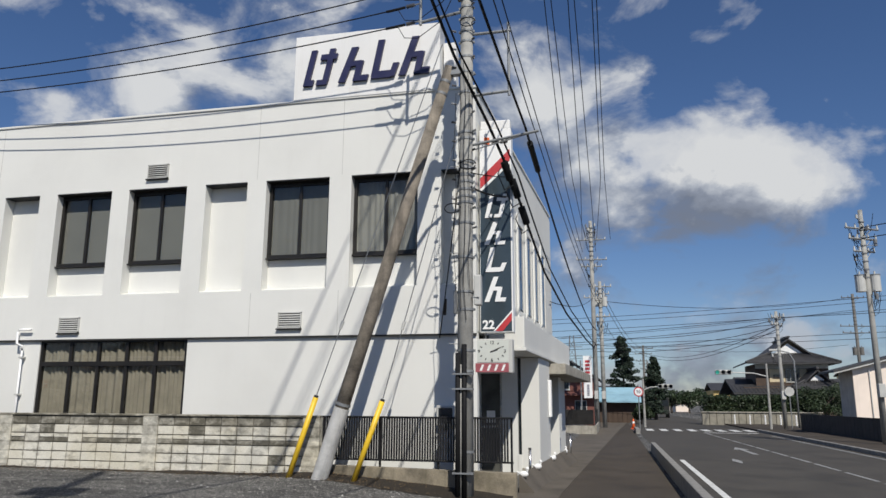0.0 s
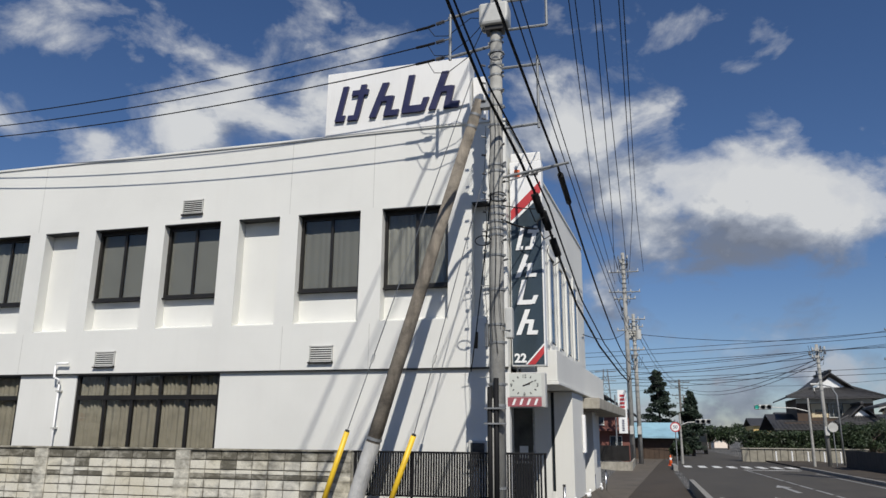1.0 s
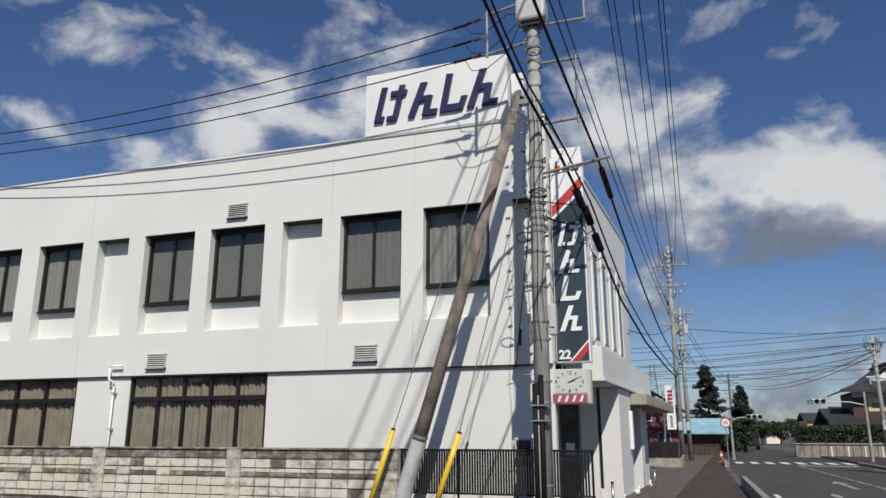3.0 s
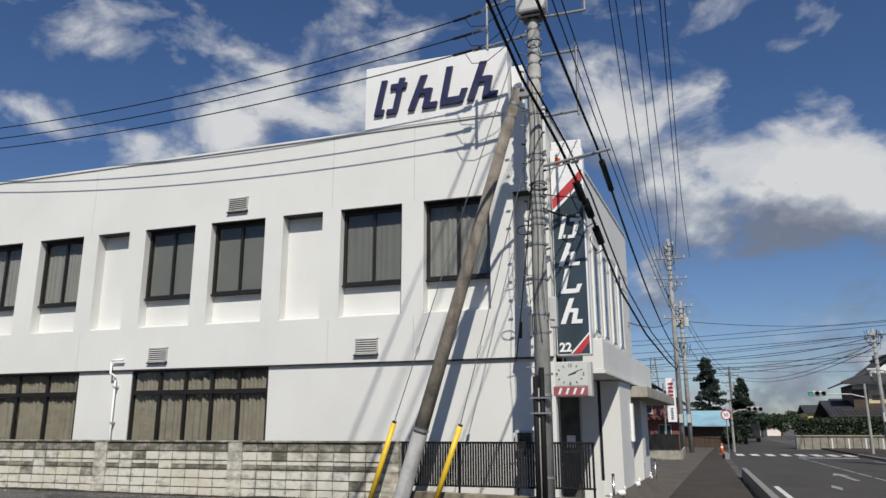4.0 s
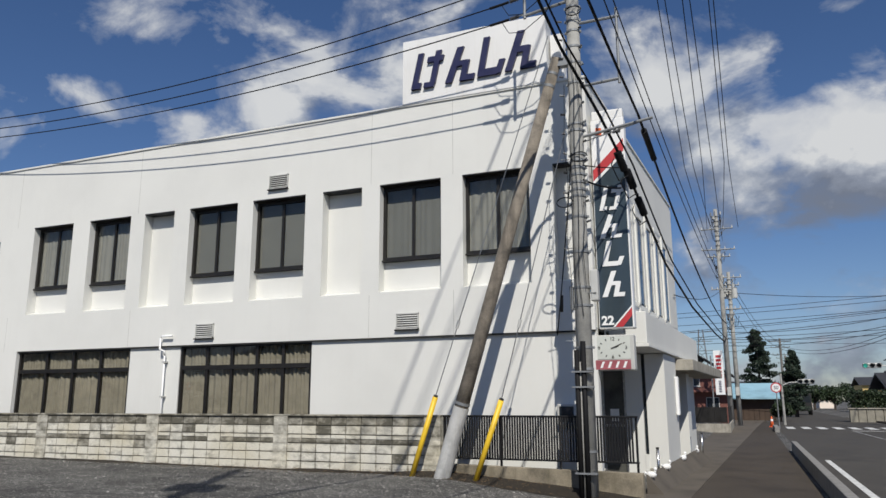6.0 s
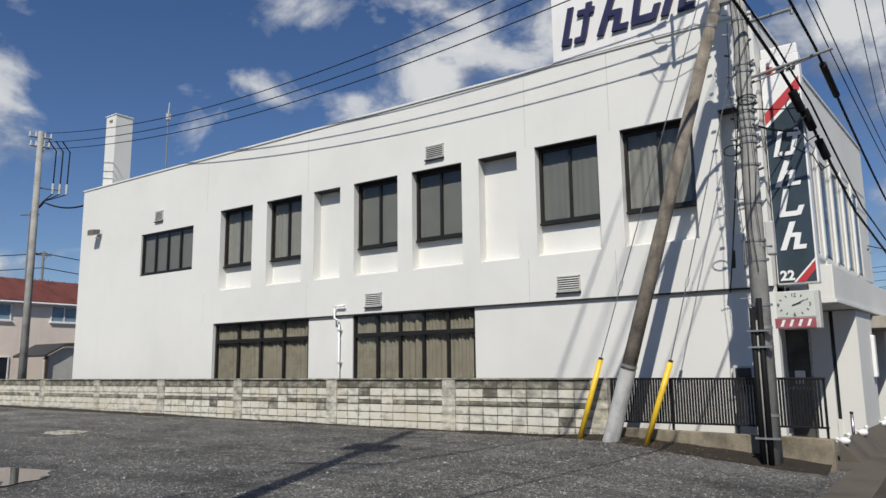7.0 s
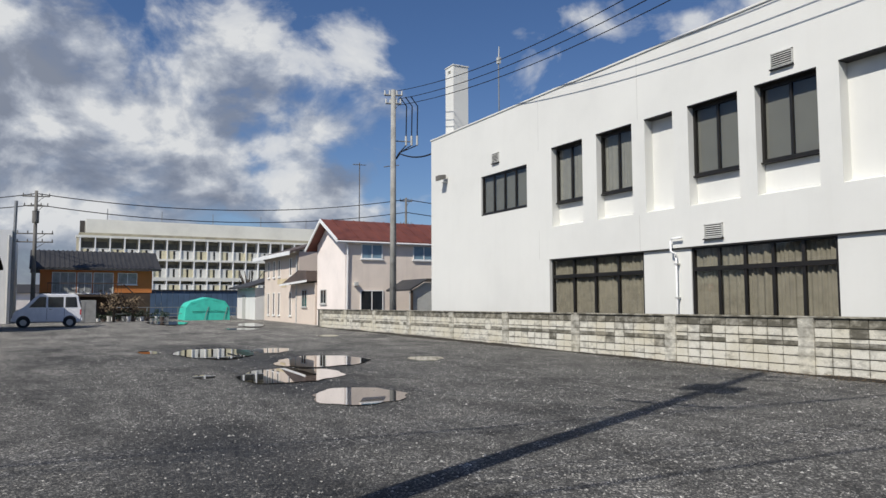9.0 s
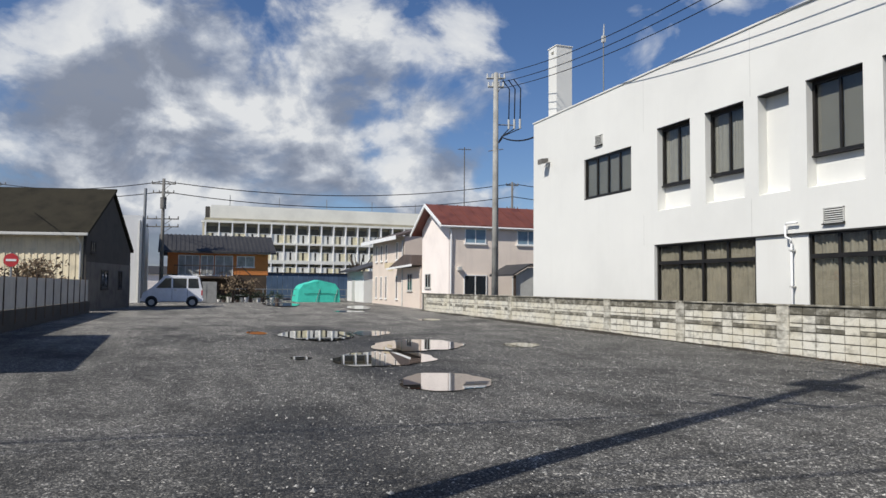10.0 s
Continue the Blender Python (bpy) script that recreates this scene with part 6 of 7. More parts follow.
def red_roof_house():
    h = thing("red_roofed_house", "pale pink house with a red metal gable roof", "house")
    xw, xe, y0, y1, ze, zr = -33.0, -28.3, 1.0, 12.0, 5.05, 6.35
    m = -30.9
    bm = prism([(xw, -0.1), (xe, -0.1), (xe, ze), (m, zr - 0.05), (xw, ze)], y0, y0 + 0.2)
    part("south_wall", bm, M_CREAM, h)
    part("east_wall", box(xe - 0.2, xe, y0 + 0.2, y1, -0.1, ze), M_PINKWALL, h)
    part("west_wall", box(xw, xw + 0.2, y0 + 0.2, y1, -0.1, ze), M_PINKWALL, h)
    part("north_wall", box(xw, xe, y1, y1 + 0.2, -0.1, ze), M_PINKWALL, h)
    bm = bmesh.new()
    for e, s in ((xw, -1), (xe, 1)):
        o = 0.2 if s > 0 else 0.55
        k = o * (zr - ze) / abs(m - e)
        add_prism(bm, [(e + s * o, ze - k), (m, zr), (m, zr + 0.10), (e + s * o, ze - k + 0.10)], y0 - 0.55, y1 + 0.4)
    part("roof", bm, M_REDROOF, h)
    for i in range(18):
        y = y0 - 0.5 + 0.66 * i
        part("seam", prism([(m, zr + 0.10), (xe + 0.2, ze), (xe + 0.2, ze + 0.035), (m, zr + 0.135)], y, y + 0.04), M_REDROOF, h)
    for s, e in ((-1, xw), (1, xe)):
        o = 0.2 if s > 0 else 0.55
        k = o * (zr - ze) / abs(m - e)
        part("bargeboard", prism([(e + s * (o + 0.05), ze - k - 0.06), (m, zr - 0.08), (m, zr + 0.11), (e + s * (o + 0.05), ze - k + 0.11)], y0 - 0.62, y0 - 0.552), M_WHITE, h)
    part("gutter", tube([(xe + 0.24, y0 - 0.6, ze - 0.12), (xe + 0.24, y1, ze - 0.12)], 0.06), M_WHITE, h)
    part("downpipe", tube([(xe + 0.24, y0 - 0.1, ze - 0.15), (xe + 0.10, y0 + 0.1, ze - 0.4), (xe + 0.06, y0 + 0.1, 0.2)], 0.045), M_WHITE, h)
    simple_window(h, "x", 1.95, 3.25, 4.02, 4.86, xe, M_WHITE, pane=M_SKYPANE)
    simple_window(h, "x", 5.2, 6.6, 4.02, 4.86, xe, M_WHITE, pane=M_SKYPANE)
    simple_window(h, "x", 1.9, 3.3, 0.6, 2.25, xe, M_WHITE, 1)
    part("window_transom", box(xe + 0.02, xe + 0.05, 1.95, 3.25, 1.0, 1.06), M_WHITE, h)
    simple_window(h, "y", -32.3, -31.3, 1.5, 2.35, y0, M_GREYBOX)
    part("flood_lamp", box(xe, xe + 0.25, 1.5, 1.7, 2.5, 2.7), M_GREYBOX, h)
    c = thing("carport", "small timber lean-to with a sloping roof", "shed")
    part("roof", prism([(2.9, 2.15), (3.9, 2.72), (8.5, 2.72), (8.5, 2.80), (3.9, 2.80), (2.9, 2.25)], -27.0, -24.0, "x"), M_GREYROOF, c)
    for y in (3.0, 4.6, 6.2, 8.2):
        part("post", box(-24.15, -24.05, y, y + 0.1, 0, 2.7 if y > 3.5 else 2.2), M_BROWNWOOD, c)
    for k in range(5):
        part("rail", box(-24.14, -24.06, 4.7, 8.2, 0.6 + 0.4 * k, 0.75 + 0.4 * k), M_BROWNWOOD, c)
    part("panel", prism([(3.0, 0.2), (4.6, 0.2), (4.6, 2.6), (3.9, 2.6), (3.0, 2.1)], -24.3, -24.2, "x"), M_GREYBOX, c)


red_roof_house()


def clinic():
    h = thing("pink_clinic", "two-storey pale pink house with slit windows", "house")
    part("body", box(-45.0, -36.7, 1.0, 9, 0, 4.95), M_CLINIC, h)
    part("roof", prism([(0.35, 4.80), (5, 6.2), (10, 4.8), (10, 4.95), (5, 6.38), (0.35, 4.95)], -46.0, -36.55, "x"), M_BROWNROOF, h)
    part("eaves_trim", box(-46.0, -36.55, 0.30, 0.345, 4.70, 4.96), M_WHITE, h)
    for u in (-44.0, -42.6, -41.3, -38.6):
        for z0, z1 in ((3.4, 4.6), (0.7, 2.3)):
            simple_window(h, "y", u, u + 0.42, z0, z1, 1.0, M_WHITE, 0, pane=M_BROWNWOOD)
    part("lettering_bar", box(-41.6, -39.2, 0.985, 0.997, 2.9, 3.25), M_BEIGE, h)
    part("lettering_bar", box(-40.6, -39.4, 0.985, 0.997, 2.65, 2.82), M_BEIGE, h)
    part("downpipe", tube([(-36.85, 0.9, 4.7), (-36.85, 0.92, 0.2)], 0.06), M_GREYBOX, h)
    p = thing("porch", "low porch with a brown pent roof", "porch")
    part("body", box(-36.7, -33.1, 0.9, 2.0, 0, 2.8), M_CLINIC, p)
    part("roof", prism([(-38.4, 2.78), (-33.0, 2.9), (-33.0, 3.5), (-34.6, 3.6)], 0.3, 2.0), M_BROWNROOF, p)
    part("fascia", prism([(-38.5, 2.70), (-32.9, 2.82), (-32.9, 2.95), (-38.5, 2.82)], 0.24, 0.298), M_WHITE, p)
    simple_window(p, "y", -35.6, -34.6, 1.3, 2.4, 0.9, M_GREYBOX)
    a = thing("annex", "small white outbuilding with a dark roof", "shed")
    part("body", box(-52.0, -46.2, 0.6, 5, 0, 2.75), M_WALL2, a)
    part("roof", prism([(0.0, 2.7), (3, 3.6), (5.5, 2.7), (5.5, 2.85), (3, 3.75), (0.0, 2.85)], -52.6, -45.9, "x"), M_GREYROOF, a)
    part("door", box(-50.2, -49.2, 0.57, 0.598, 0.3, 2.2), M_GREYBOX, a)


clinic()
street_pole(FAR_POLE[0], FAR_POLE[1], 11.6, 0.165, [(11.35, 0.42, 1.2), (10.95, 0.36, 1.2)], label="concrete pole behind the block fence", z0=0.0, boxes=False)


def rear_pole_fittings():
    x, y = FAR_POLE
    s = thing("line_hardware", "hanging switches and black service loop on the rear pole", "pole hardware")
    for k in range(3):
        dx, dy = 0.15 * k, 0.35 + 0.22 * k
        part("loop", tube([(x + dx, y + dy, 11.3), (x + dx, y + dy + 0.35, 10.9), (x + dx, y + dy + 0.32, 9.4)], 0.03, 6), M_CABLE, s)
        part("cutout", tube([(x + dx, y + dy + 0.32, 9.0), (x + dx, y + dy + 0.32, 9.45)], 0.055, 8), M_GREYBOX, s)
        part("lead", tube([(x + dx, y + dy + 0.32, 9.0), (x, y + 0.3, 8.6), (x, y + 0.12, 8.3)], 0.025, 6), M_CABLE, s)
    part("service_loop", tube([Vector((x, y + 0.15, 8.3)), *sag((x + 0.1, y + 0.3, 8.55), (x + 3.1, 2.0, 8.75), 0.42, 12)], 0.035, 6), M_CABLE, s)
    part("bracket", tube([(x, y, 9.15), (x, y + 0.9, 9.2)], 0.03, 6), M_GALV, s)
    a = thing("tv_antenna", "thin aerial mast behind the red roof", "antenna")
    part("mast", tube([(-30.9, 5, 6.2), (-30.9, 5, 10.2)], 0.04), M_GALV, a)
    part("crossbar", tube([(-30.9, 4.5, 9.9), (-30.9, 5.5, 10.1)], 0.03), M_GALV, a)


rear_pole_fittings()


def van():
    v = thing("van", "white compact van parked at the back of the lot", "van", -37.2, -13.45, 0.235, 180)
    W = 0.74
    # outline seen from its side: local y runs forwards
    side = [(-1.70, 0.30), (-1.72, 0.9), (-1.66, 1.10), (-1.52, 1.78), (-1.40, 1.86), (0.30, 1.88), (0.52, 1.80), (1.15, 1.08), (1.62, 0.86), (1.70, 0.62), (1.70, 0.32)]
    bm = prism(side, -W, W, "x")
    bmesh.ops.bevel(bm, geom=list(bm.edges), offset=0.05, segments=2, affect="EDGES")
    part("body", bm, M_VAN, v)
    for s in (-1, 1):
        x0, x1 = (W + 0.001, W + 0.008) if s > 0 else (-W - 0.008, -W - 0.001)
        for poly in ([(-1.50, 1.12), (-1.42, 1.70), (-0.88, 1.70), (-0.88, 1.12)], [(-0.78, 1.12), (-0.78, 1.70), (-0.02, 1.70), (-0.02, 1.12)], [(0.08, 1.12), (0.08, 1.70), (0.40, 1.70), (0.92, 1.12)]):
            part("side_window", prism(poly, x0, x1, "x"), M_CARGLASS, v)
        for y in (-0.84, 0.03):
            part("door_seam", box(min(x0, x1), max(x0, x1) - 0.004, y - 0.008, y + 0.008, 0.42, 1.1), M_DARK, v)
        part("door_handle", box(min(x0, x1) - 0.01, max(x0, x1) + 0.01, -0.22, -0.08, 0.98, 1.02), M_GREYBOX, v)
        part("tail_light", box(min(x0, x1), max(x0, x1), -1.70, -1.62, 0.7, 1.0), M_RED, v)
    part("windscreen", prism([(0.58, 1.72), (1.10, 1.14), (1.115, 1.15), (0.595, 1.735)], -0.62, 0.62, "x"), M_CARGLASS, v)
    part("rear_window", prism([(-1.705, 1.15), (-1.60, 1.66), (-1.61, 1.665), (-1.72, 1.15)], -0.58, 0.58, "x"), M_CARGLASS, v)
    part("bumper", box(-0.73, 0.73, 1.66, 1.76, 0.34, 0.52, 0.03), M_VAN, v)
    part("rear_bumper", box(-0.73, 0.73, -1.76, -1.68, 0.34, 0.52, 0.03), M_VAN, v)
    for s in (-1, 1):
        for y in (-1.12, 1.16):
            w = new("wheel")
            w.parent = v
            x0, x1 = (W - 0.16, W + 0.005) if s > 0 else (-W - 0.005, -W + 0.16)
            part("tyre", tube([(x0, y, 0.28), (x1, y, 0.28)], 0.28, 20), M_TYRE, w)
            e = x1 if s > 0 else x0
            part("rim", tube([(e, y, 0.28), (e + s * 0.012, y, 0.28)], 0.17, 16), M_GREYBOX, w)
            part("arch", tube([(e - s * 0.02, y, 0.32), (e - s * 0.004, y, 0.32)], 0.34, 20), M_DARK, w)


van()


def tent():
    t = thing("tarpaulin_shelter", "turquoise tarpaulin drawn over a low frame", "tarpaulin")
    rnd = random.Random(4)
    n, m = 18, 12
    prof = [(0.0, 0.0), (0.02, 0.9), (0.12, 1.35), (0.5, 1.72), (0.88, 1.45), (0.98, 1.0), (1.0, 0.0)]
    vs, fs = [], []

    def height(u):
        for (a, za), (b, zb) in zip(prof, prof[1:]):
            if a <= u <= b:
                return za + (zb - za) * (u - a) / (b - a)
        return 0
    for j in range(m + 1):
        for i in range(n + 1):
            u, w = i / n, j / m
            z = height(u) * (1 - 0.10 * abs(2 * w - 1) ** 4) + (0.04 * rnd.random() if 0 < i < n else 0)
            vs.append((-47.0 - 3.2 * w + 0.06 * rnd.random(), -4.4 + 3.3 * u, 0.30 + z))
    for j in range(m):
        for i in range(n):
            a = j * (n + 1) + i
            fs.append((a, a + 1, a + n + 2, a + n + 1))
    raw("cover", vs, fs, M_TENT, t)
    front = [(-4.4 + 3.3 * u, 0.30 + z) for u, z in prof]
    part("front_flap", prism(front, -47.02, -46.98, "x"), M_TENT, t)
    for y in (-3.0, -1.6):
        part("pole", tube([(-46.9, y, 0.3), (-46.95, y + 0.3, 1.3)], 0.025), M_GALV, t)
    part("rope", tube([(-46.94, -3.9, 0.95), (-46.94, -2.2, 1.0), (-46.94, -1.3, 0.9)], 0.015), M_CABLE, t)


tent()


def left_side():
    # shed with a dark roof, turned a little against the lot
    s = thing("old_shed", "old shed with corrugated siding and a dark roof", "shed", -30.0, -17.5, 0.1, 165.4)
    # local x runs along the gable away from the street, local y away to the far left (local -y faces the lot)
    gable = [(0, 0), (6.7, 0), (6.7, 3.3), (3.4, 6.35), (0, 4.05)]
    part("gable_wall", prism(gable, 0.0, 0.15), M_SHEDDARK, s)
    for i in range(22):
        u = 0.02 + 0.3027 * i
        part("gable_board", box(u, u + 0.29, -0.025, -0.002, 0.05, 2.55), M_OLDBOARD, s)
    part("street_wall", box(0.0, 0.15, 0.15, 14, 0, 4.0), M_SHEDWALL, s)
    part("back_wall", box(6.55, 6.7, 0.15, 14, 0, 3.3), M_SHEDDARK, s)
    part("roof", prism([(-0.5, 3.80), (3.4, 6.45), (3.4, 6.6), (-0.5, 3.95)], -0.25, 14.3), M_SHEDROOF, s)
    part("roof", prism([(3.4, 6.45), (6.88, 3.29), (6.88, 3.44), (3.4, 6.6)], -0.12, 14.3), M_SHEDROOF, s)
    part("gutter", box(-0.58, -0.502, -0.25, 14.3, 3.80, 3.94, 0.02), M_GREYBOX, s)
    for i in range(46):
        part("corrugation", box(-0.03, -0.001, 0.2 + 0.3 * i, 0.32 + 0.3 * i, 0.9, 3.7), M_SHEDWALL, s)
    part("downpipe", tube([(-0.45, 0.3, 3.75), (-0.08, 0.25, 3.4), (-0.08, 0.25, 0)], 0.05), M_GREYBOX, s)
    for k, (a, b) in enumerate(((2.0, 3.0), (4.6, 5.2))):
        simple_window(s, "y", a, b, 1.2, 2.2, -0.025, M_SHEDDARK)
    simple_window(s, "y", 0.6, 1.2, 3.0, 3.6, 0.0, M_SHEDDARK)
    # bank wall with a panel fence along the lot
    w = thing("retaining_wall", "dark low retaining wall along the lot", "wall", kind="structure")
    a, b = Vector((-8.0, -18.6, 0)), Vector((-28.6, -17.25, 0))
    d = (b - a)
    nrm = Vector((-d.y, d.x, 0)).normalized() * 0.12
    bm = bmesh.new()
    add_prism(bm, [tuple((a + nrm)[:2]), tuple((b + nrm)[:2]), tuple((b - nrm)[:2]), tuple((a - nrm)[:2])], -0.2, 0.72, "z")
    part("wall", bm, M_SHEDDARK, w)
    f = thing("panel_fence", "pale panel fence with rusty posts on the low wall", "fence")
    n = 16
    for i in range(n):
        p, q = a.lerp(b, i / n), a.lerp(b, (i + 1) / n)
        bm = bmesh.new()
        k = nrm * 0.2
        add_prism(bm, [tuple((p + k)[:2]), tuple((q + k)[:2]), tuple((q - k)[:2]), tuple((p - k)[:2])], 0.74, 1.74, "z")
        part("panel", bm, M_PANEL, f)
        part("post", tube([(p.x, p.y + 0.12, 0.3), (p.x, p.y + 0.12, 1.85)], 0.022, 6), M_BROWNWOOD, f)
    g = thing("no_entry_sign", "round red no-entry sign on a post", "road sign", -21.0, -19.09, 0.2)
    part("post", tube([(0, 0, 0), (0, 0, 2.5)], 0.04), M_GALV, g)
    part("disc", tube([(0.03, 0, 2.2), (0.05, 0, 2.2)], 0.25, 24), M_RED, g)
    part("bar", box(0.052, 0.058, -0.17, 0.17, 2.16, 2.24), M_WHITE, g)
    broadleaf(-27.5, -19.2, 2.7, 1.1, 21, z0=0.2, material=M_TWIG, count=420, label="thin leafless shrub behind the fence")
    broadleaf(-26.3, -19.6, 2.5, 1.0, 22, z0=0.2, material=M_TWIG, count=420, label="thin leafless shrub behind the fence")
    # white building and orange house
    o = thing("white_building", "plain white rendered building beyond the shed", "building")
    part("body", wall_panel(-60.0, -45.0, -0.1, 6.35, -21.5, -15.55, []), M_WALL2, o)
    part("downpipe", tube([(-44.9, -15.7, 0.2), (-44.9, -15.7, 6.0)], 0.07), M_GREYBOX, o)
    part("mast", tube([(-45.2, -15.5, 0), (-45.2, -15.4, 8.3)], 0.10), M_GALV, o)
    h = thing("orange_house", "two-storey house with orange cladding and grey tiles", "house")
    X = -52.0
    part("lower_body", box(X - 6, X, -13.9, -6.2, 0, 2.4), M_BROWNWOOD, h)
    part("upper_body", box(X - 6, X, -13.9, -6.1, 2.4, 4.45), M_ORANGE, h, "orange weatherboard")
    for k in range(8):
        part("weatherboard", box(X + 0.002, X + 0.03, -13.9, -6.1, 2.42 + 0.25 * k, 2.655 + 0.25 * k), M_ORANGE, h)
    part("eaves_board", box(X + 0.45, X + 0.5, -14.0, -6.1, 4.1, 4.22), M_WHITE, h)
    gable_roof(h, X - 6, X, -14.0, -6.1, 4.35, 5.6, M_GREYROOF, 0.6, "y", 0.15)
    for i in range(26):
        y = -14.4 + 0.33 * i
        part("tile_rib", prism([(X + 0.6, 4.24), (X - 3, 5.74), (X - 3, 5.80), (X + 0.6, 4.30)], y, y + 0.13), M_GREYROOF, h)
    for k, (u0, u1, z0) in enumerate(((-13.1, -11.5, 2.35), (-11.4, -10.4, 2.35), (-10.3, -8.9, 2.35), (-8.6, -7.2, 3.05))):
        simple_window(h, "x", u0, u1, z0, 3.95, X + 0.03, M_WHITE, 2 if k == 0 else 1, pane=M_PALEPANE)
    part("balcony_floor", box(X, X + 1.4, -13.4, -8.4, 2.1, 2.25), M_BROWNWOOD, h)
    for i in range(20):
        part("baluster", box(X + 1.35, X + 1.37, -13.4 + 0.26 * i, -13.38 + 0.26 * i, 2.25, 3.05), M_BROWNWOOD, h)
    part("handrail", box(X + 1.32, X + 1.40, -13.4, -8.4, 3.05, 3.12), M_BROWNWOOD, h)
    part("stair", prism([(-8.4, 2.25), (-6.6, 0.4), (-6.4, 0.4), (-8.2, 2.25)], X + 0.5, X + 1.4, "x"), M_BROWNWOOD, h)
    part("stair_rail", tube([(X + 1.4, -8.3, 3.05), (X + 1.4, -6.5, 1.3)], 0.04), M_BROWNWOOD, h)
    # clutter before the orange house
    rnd = random.Random(9)
    for k in range(16):
        y = -10.5 + 0.32 * k
        hgt = 0.35 + 0.5 * rnd.random()
        p = thing("plant_pot", "potted shrub in front of the orange house", "plant pot", -46.5 - rnd.random(), y, 0.30, group="pots by the orange house")
        part("pot", tube([(0, 0, 0), (0, 0, hgt * 0.5)], 0.12, 10, 0.16), (M_GREYBOX, M_WHITE, M_BROWNROOF)[k % 3], p)
        tagged(leaf_mass("leaves", p, [((0, 0, hgt * 0.9), (0.22, 0.22, 0.3 * hgt + 0.1))], 90, 0.06, M_LEAF, seed=40 + k), kind="stuff")
    M_STORE = mat("dull_cabinet", (0.28, 0.28, 0.27), 0.6)
    st = thing("storage_box", "grey metal storage cabinet behind the van", "cabinet", -45.0, -11.2, 0.29)
    part("body", box(-0.4, 0.4, -0.7, 0.7, 0, 1.5, 0.02), M_STORE, st)
    part("door", box(0.402, 0.42, -0.66, 0.0, 0.08, 1.42), M_STORE, st)
    broadleaf(-46.0, -9.3, 2.2, 1.0, 31, z0=0.3, material=M_TWIG, count=260, label="bare brown shrub by the orange house")
    broadleaf(-46.6, -8.0, 1.9, 0.9, 32, z0=0.3, material=M_TWIG, count=260, label="bare brown shrub by the orange house")
    broadleaf(-60, 3.5, 5.0, 2.2, 33, z0=0.3, count=0, label="bare winter tree behind the lot")
    # rail and blue wall at the back
    r = thing("pipe_rail", "low steel pipe rail at the end of the lot", "railing")
    for i in range(9):
        part("post", tube([(-48.8, -9 + 1.1 * i, 0.2), (-48.8, -9 + 1.1 * i, 1.3)], 0.035, 6), M_GALV, r)
    for z in (0.8, 1.28):
        part("rail", tube([(-48.8, -9, z), (-48.8, -0.2, z)], 0.03, 6), M_GALV, r)
    b = thing("blue_hoarding", "dull blue corrugated hoarding behind the lot", "fence")
    m_ = mat("blue_hoarding_paint", (0.07, 0.12, 0.20), 0.7, vary=0.15, scale=1)
    for i in range(34):
        part("sheet", box(-62.1 - 0.03 * (i % 2), -62.0, -7 + 0.5 * i, -6.52 + 0.5 * i, 0.2, 2.75), m_, b)
    part("cap", box(-62.2, -61.9, -7, 10, 2.752, 2.85), M_DARK, b)


left_side()


def apartments():
    M_APTWIN = mat("dull_balcony_window", (0.15, 0.145, 0.12), 0.5, vary=0.25)
    M_CREAMBAY = mat("cream_balustrade", (0.72, 0.66, 0.45), 0.85, vary=0.1)
    a = thing("apartment_block", "long pale apartment block with rows of balconies", "building")
    X, y0, y1 = -110.0, -9.0, 46.0
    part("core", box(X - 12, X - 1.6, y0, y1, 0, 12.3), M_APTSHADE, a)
    part("penthouse", box(X - 10, X - 4, y0 + 1.0, y1, 12.3, 14.6), M_APT, a)
    part("stack", box(X - 6, X - 5, y0 + 0.2, y0 + 0.9, 12.3, 14.4), M_SHEDDARK, a)
    bay = 2.02
    n = int((y1 - y0) / bay)
    levels = ((0.4, 2.55, 0.16), (3.1, 2.2, 0.16), (5.55, 2.62, 0.42), (8.35, 3.1, 0.16), (11.6, 0, 0.16))
    for lev, (z, clear, half) in enumerate(levels):
        part("floor_edge", box(X - 1.6, X + 0.1, y0 - 0.5, y1, z - half, z + 0.16), M_APT, a)
        if not clear:
            continue
        for i in range(n):
            y = y0 + bay * i
            part("dividing_wall", box(X - 1.6, X + 0.12, y, y + 0.17, z + 0.16, z + 0.16 + clear - 0.16), M_WHITE, a)
            part("window", box(X - 1.6, X - 1.55, y + 0.35, y + bay - 0.2, z + 0.3, z + clear - 0.5), M_APTWIN, a)
            part("balustrade", box(X - 0.10, X - 0.04, y + 0.17, y + 0.17 + (bay - 0.17) * 0.44, z + 0.16, z + 1.45), (M_APT, M_CREAMBAY)[(i * 7 + lev * 3) % 2], a)
            part("balustrade", box(X - 0.10, X - 0.04, y + bay - 0.72, y + bay, z + 0.16, z + 1.40), (M_APT, M_CREAMBAY, M_APT)[(i * 5 + lev) % 3], a)
            part("handrail", box(X - 0.12, X - 0.02, y + 0.17, y + bay, z + 1.452, z + 1.52), M_WHITE, a)
            if (i * 5 + lev) % 3 == 0:
                part("air_conditioner", box(X - 0.7, X - 0.3, y + 0.9, y + 1.25, z + 0.16, z + 0.85), M_GREYBOX, a)
    for k in range(5):
        part("roof_aerial", tube([(X - 5, y0 + 4 + 8 * k, 14.6), (X - 5, y0 + 4 + 8 * k, 16.4)], 0.06), M_GALV, a)


apartments()


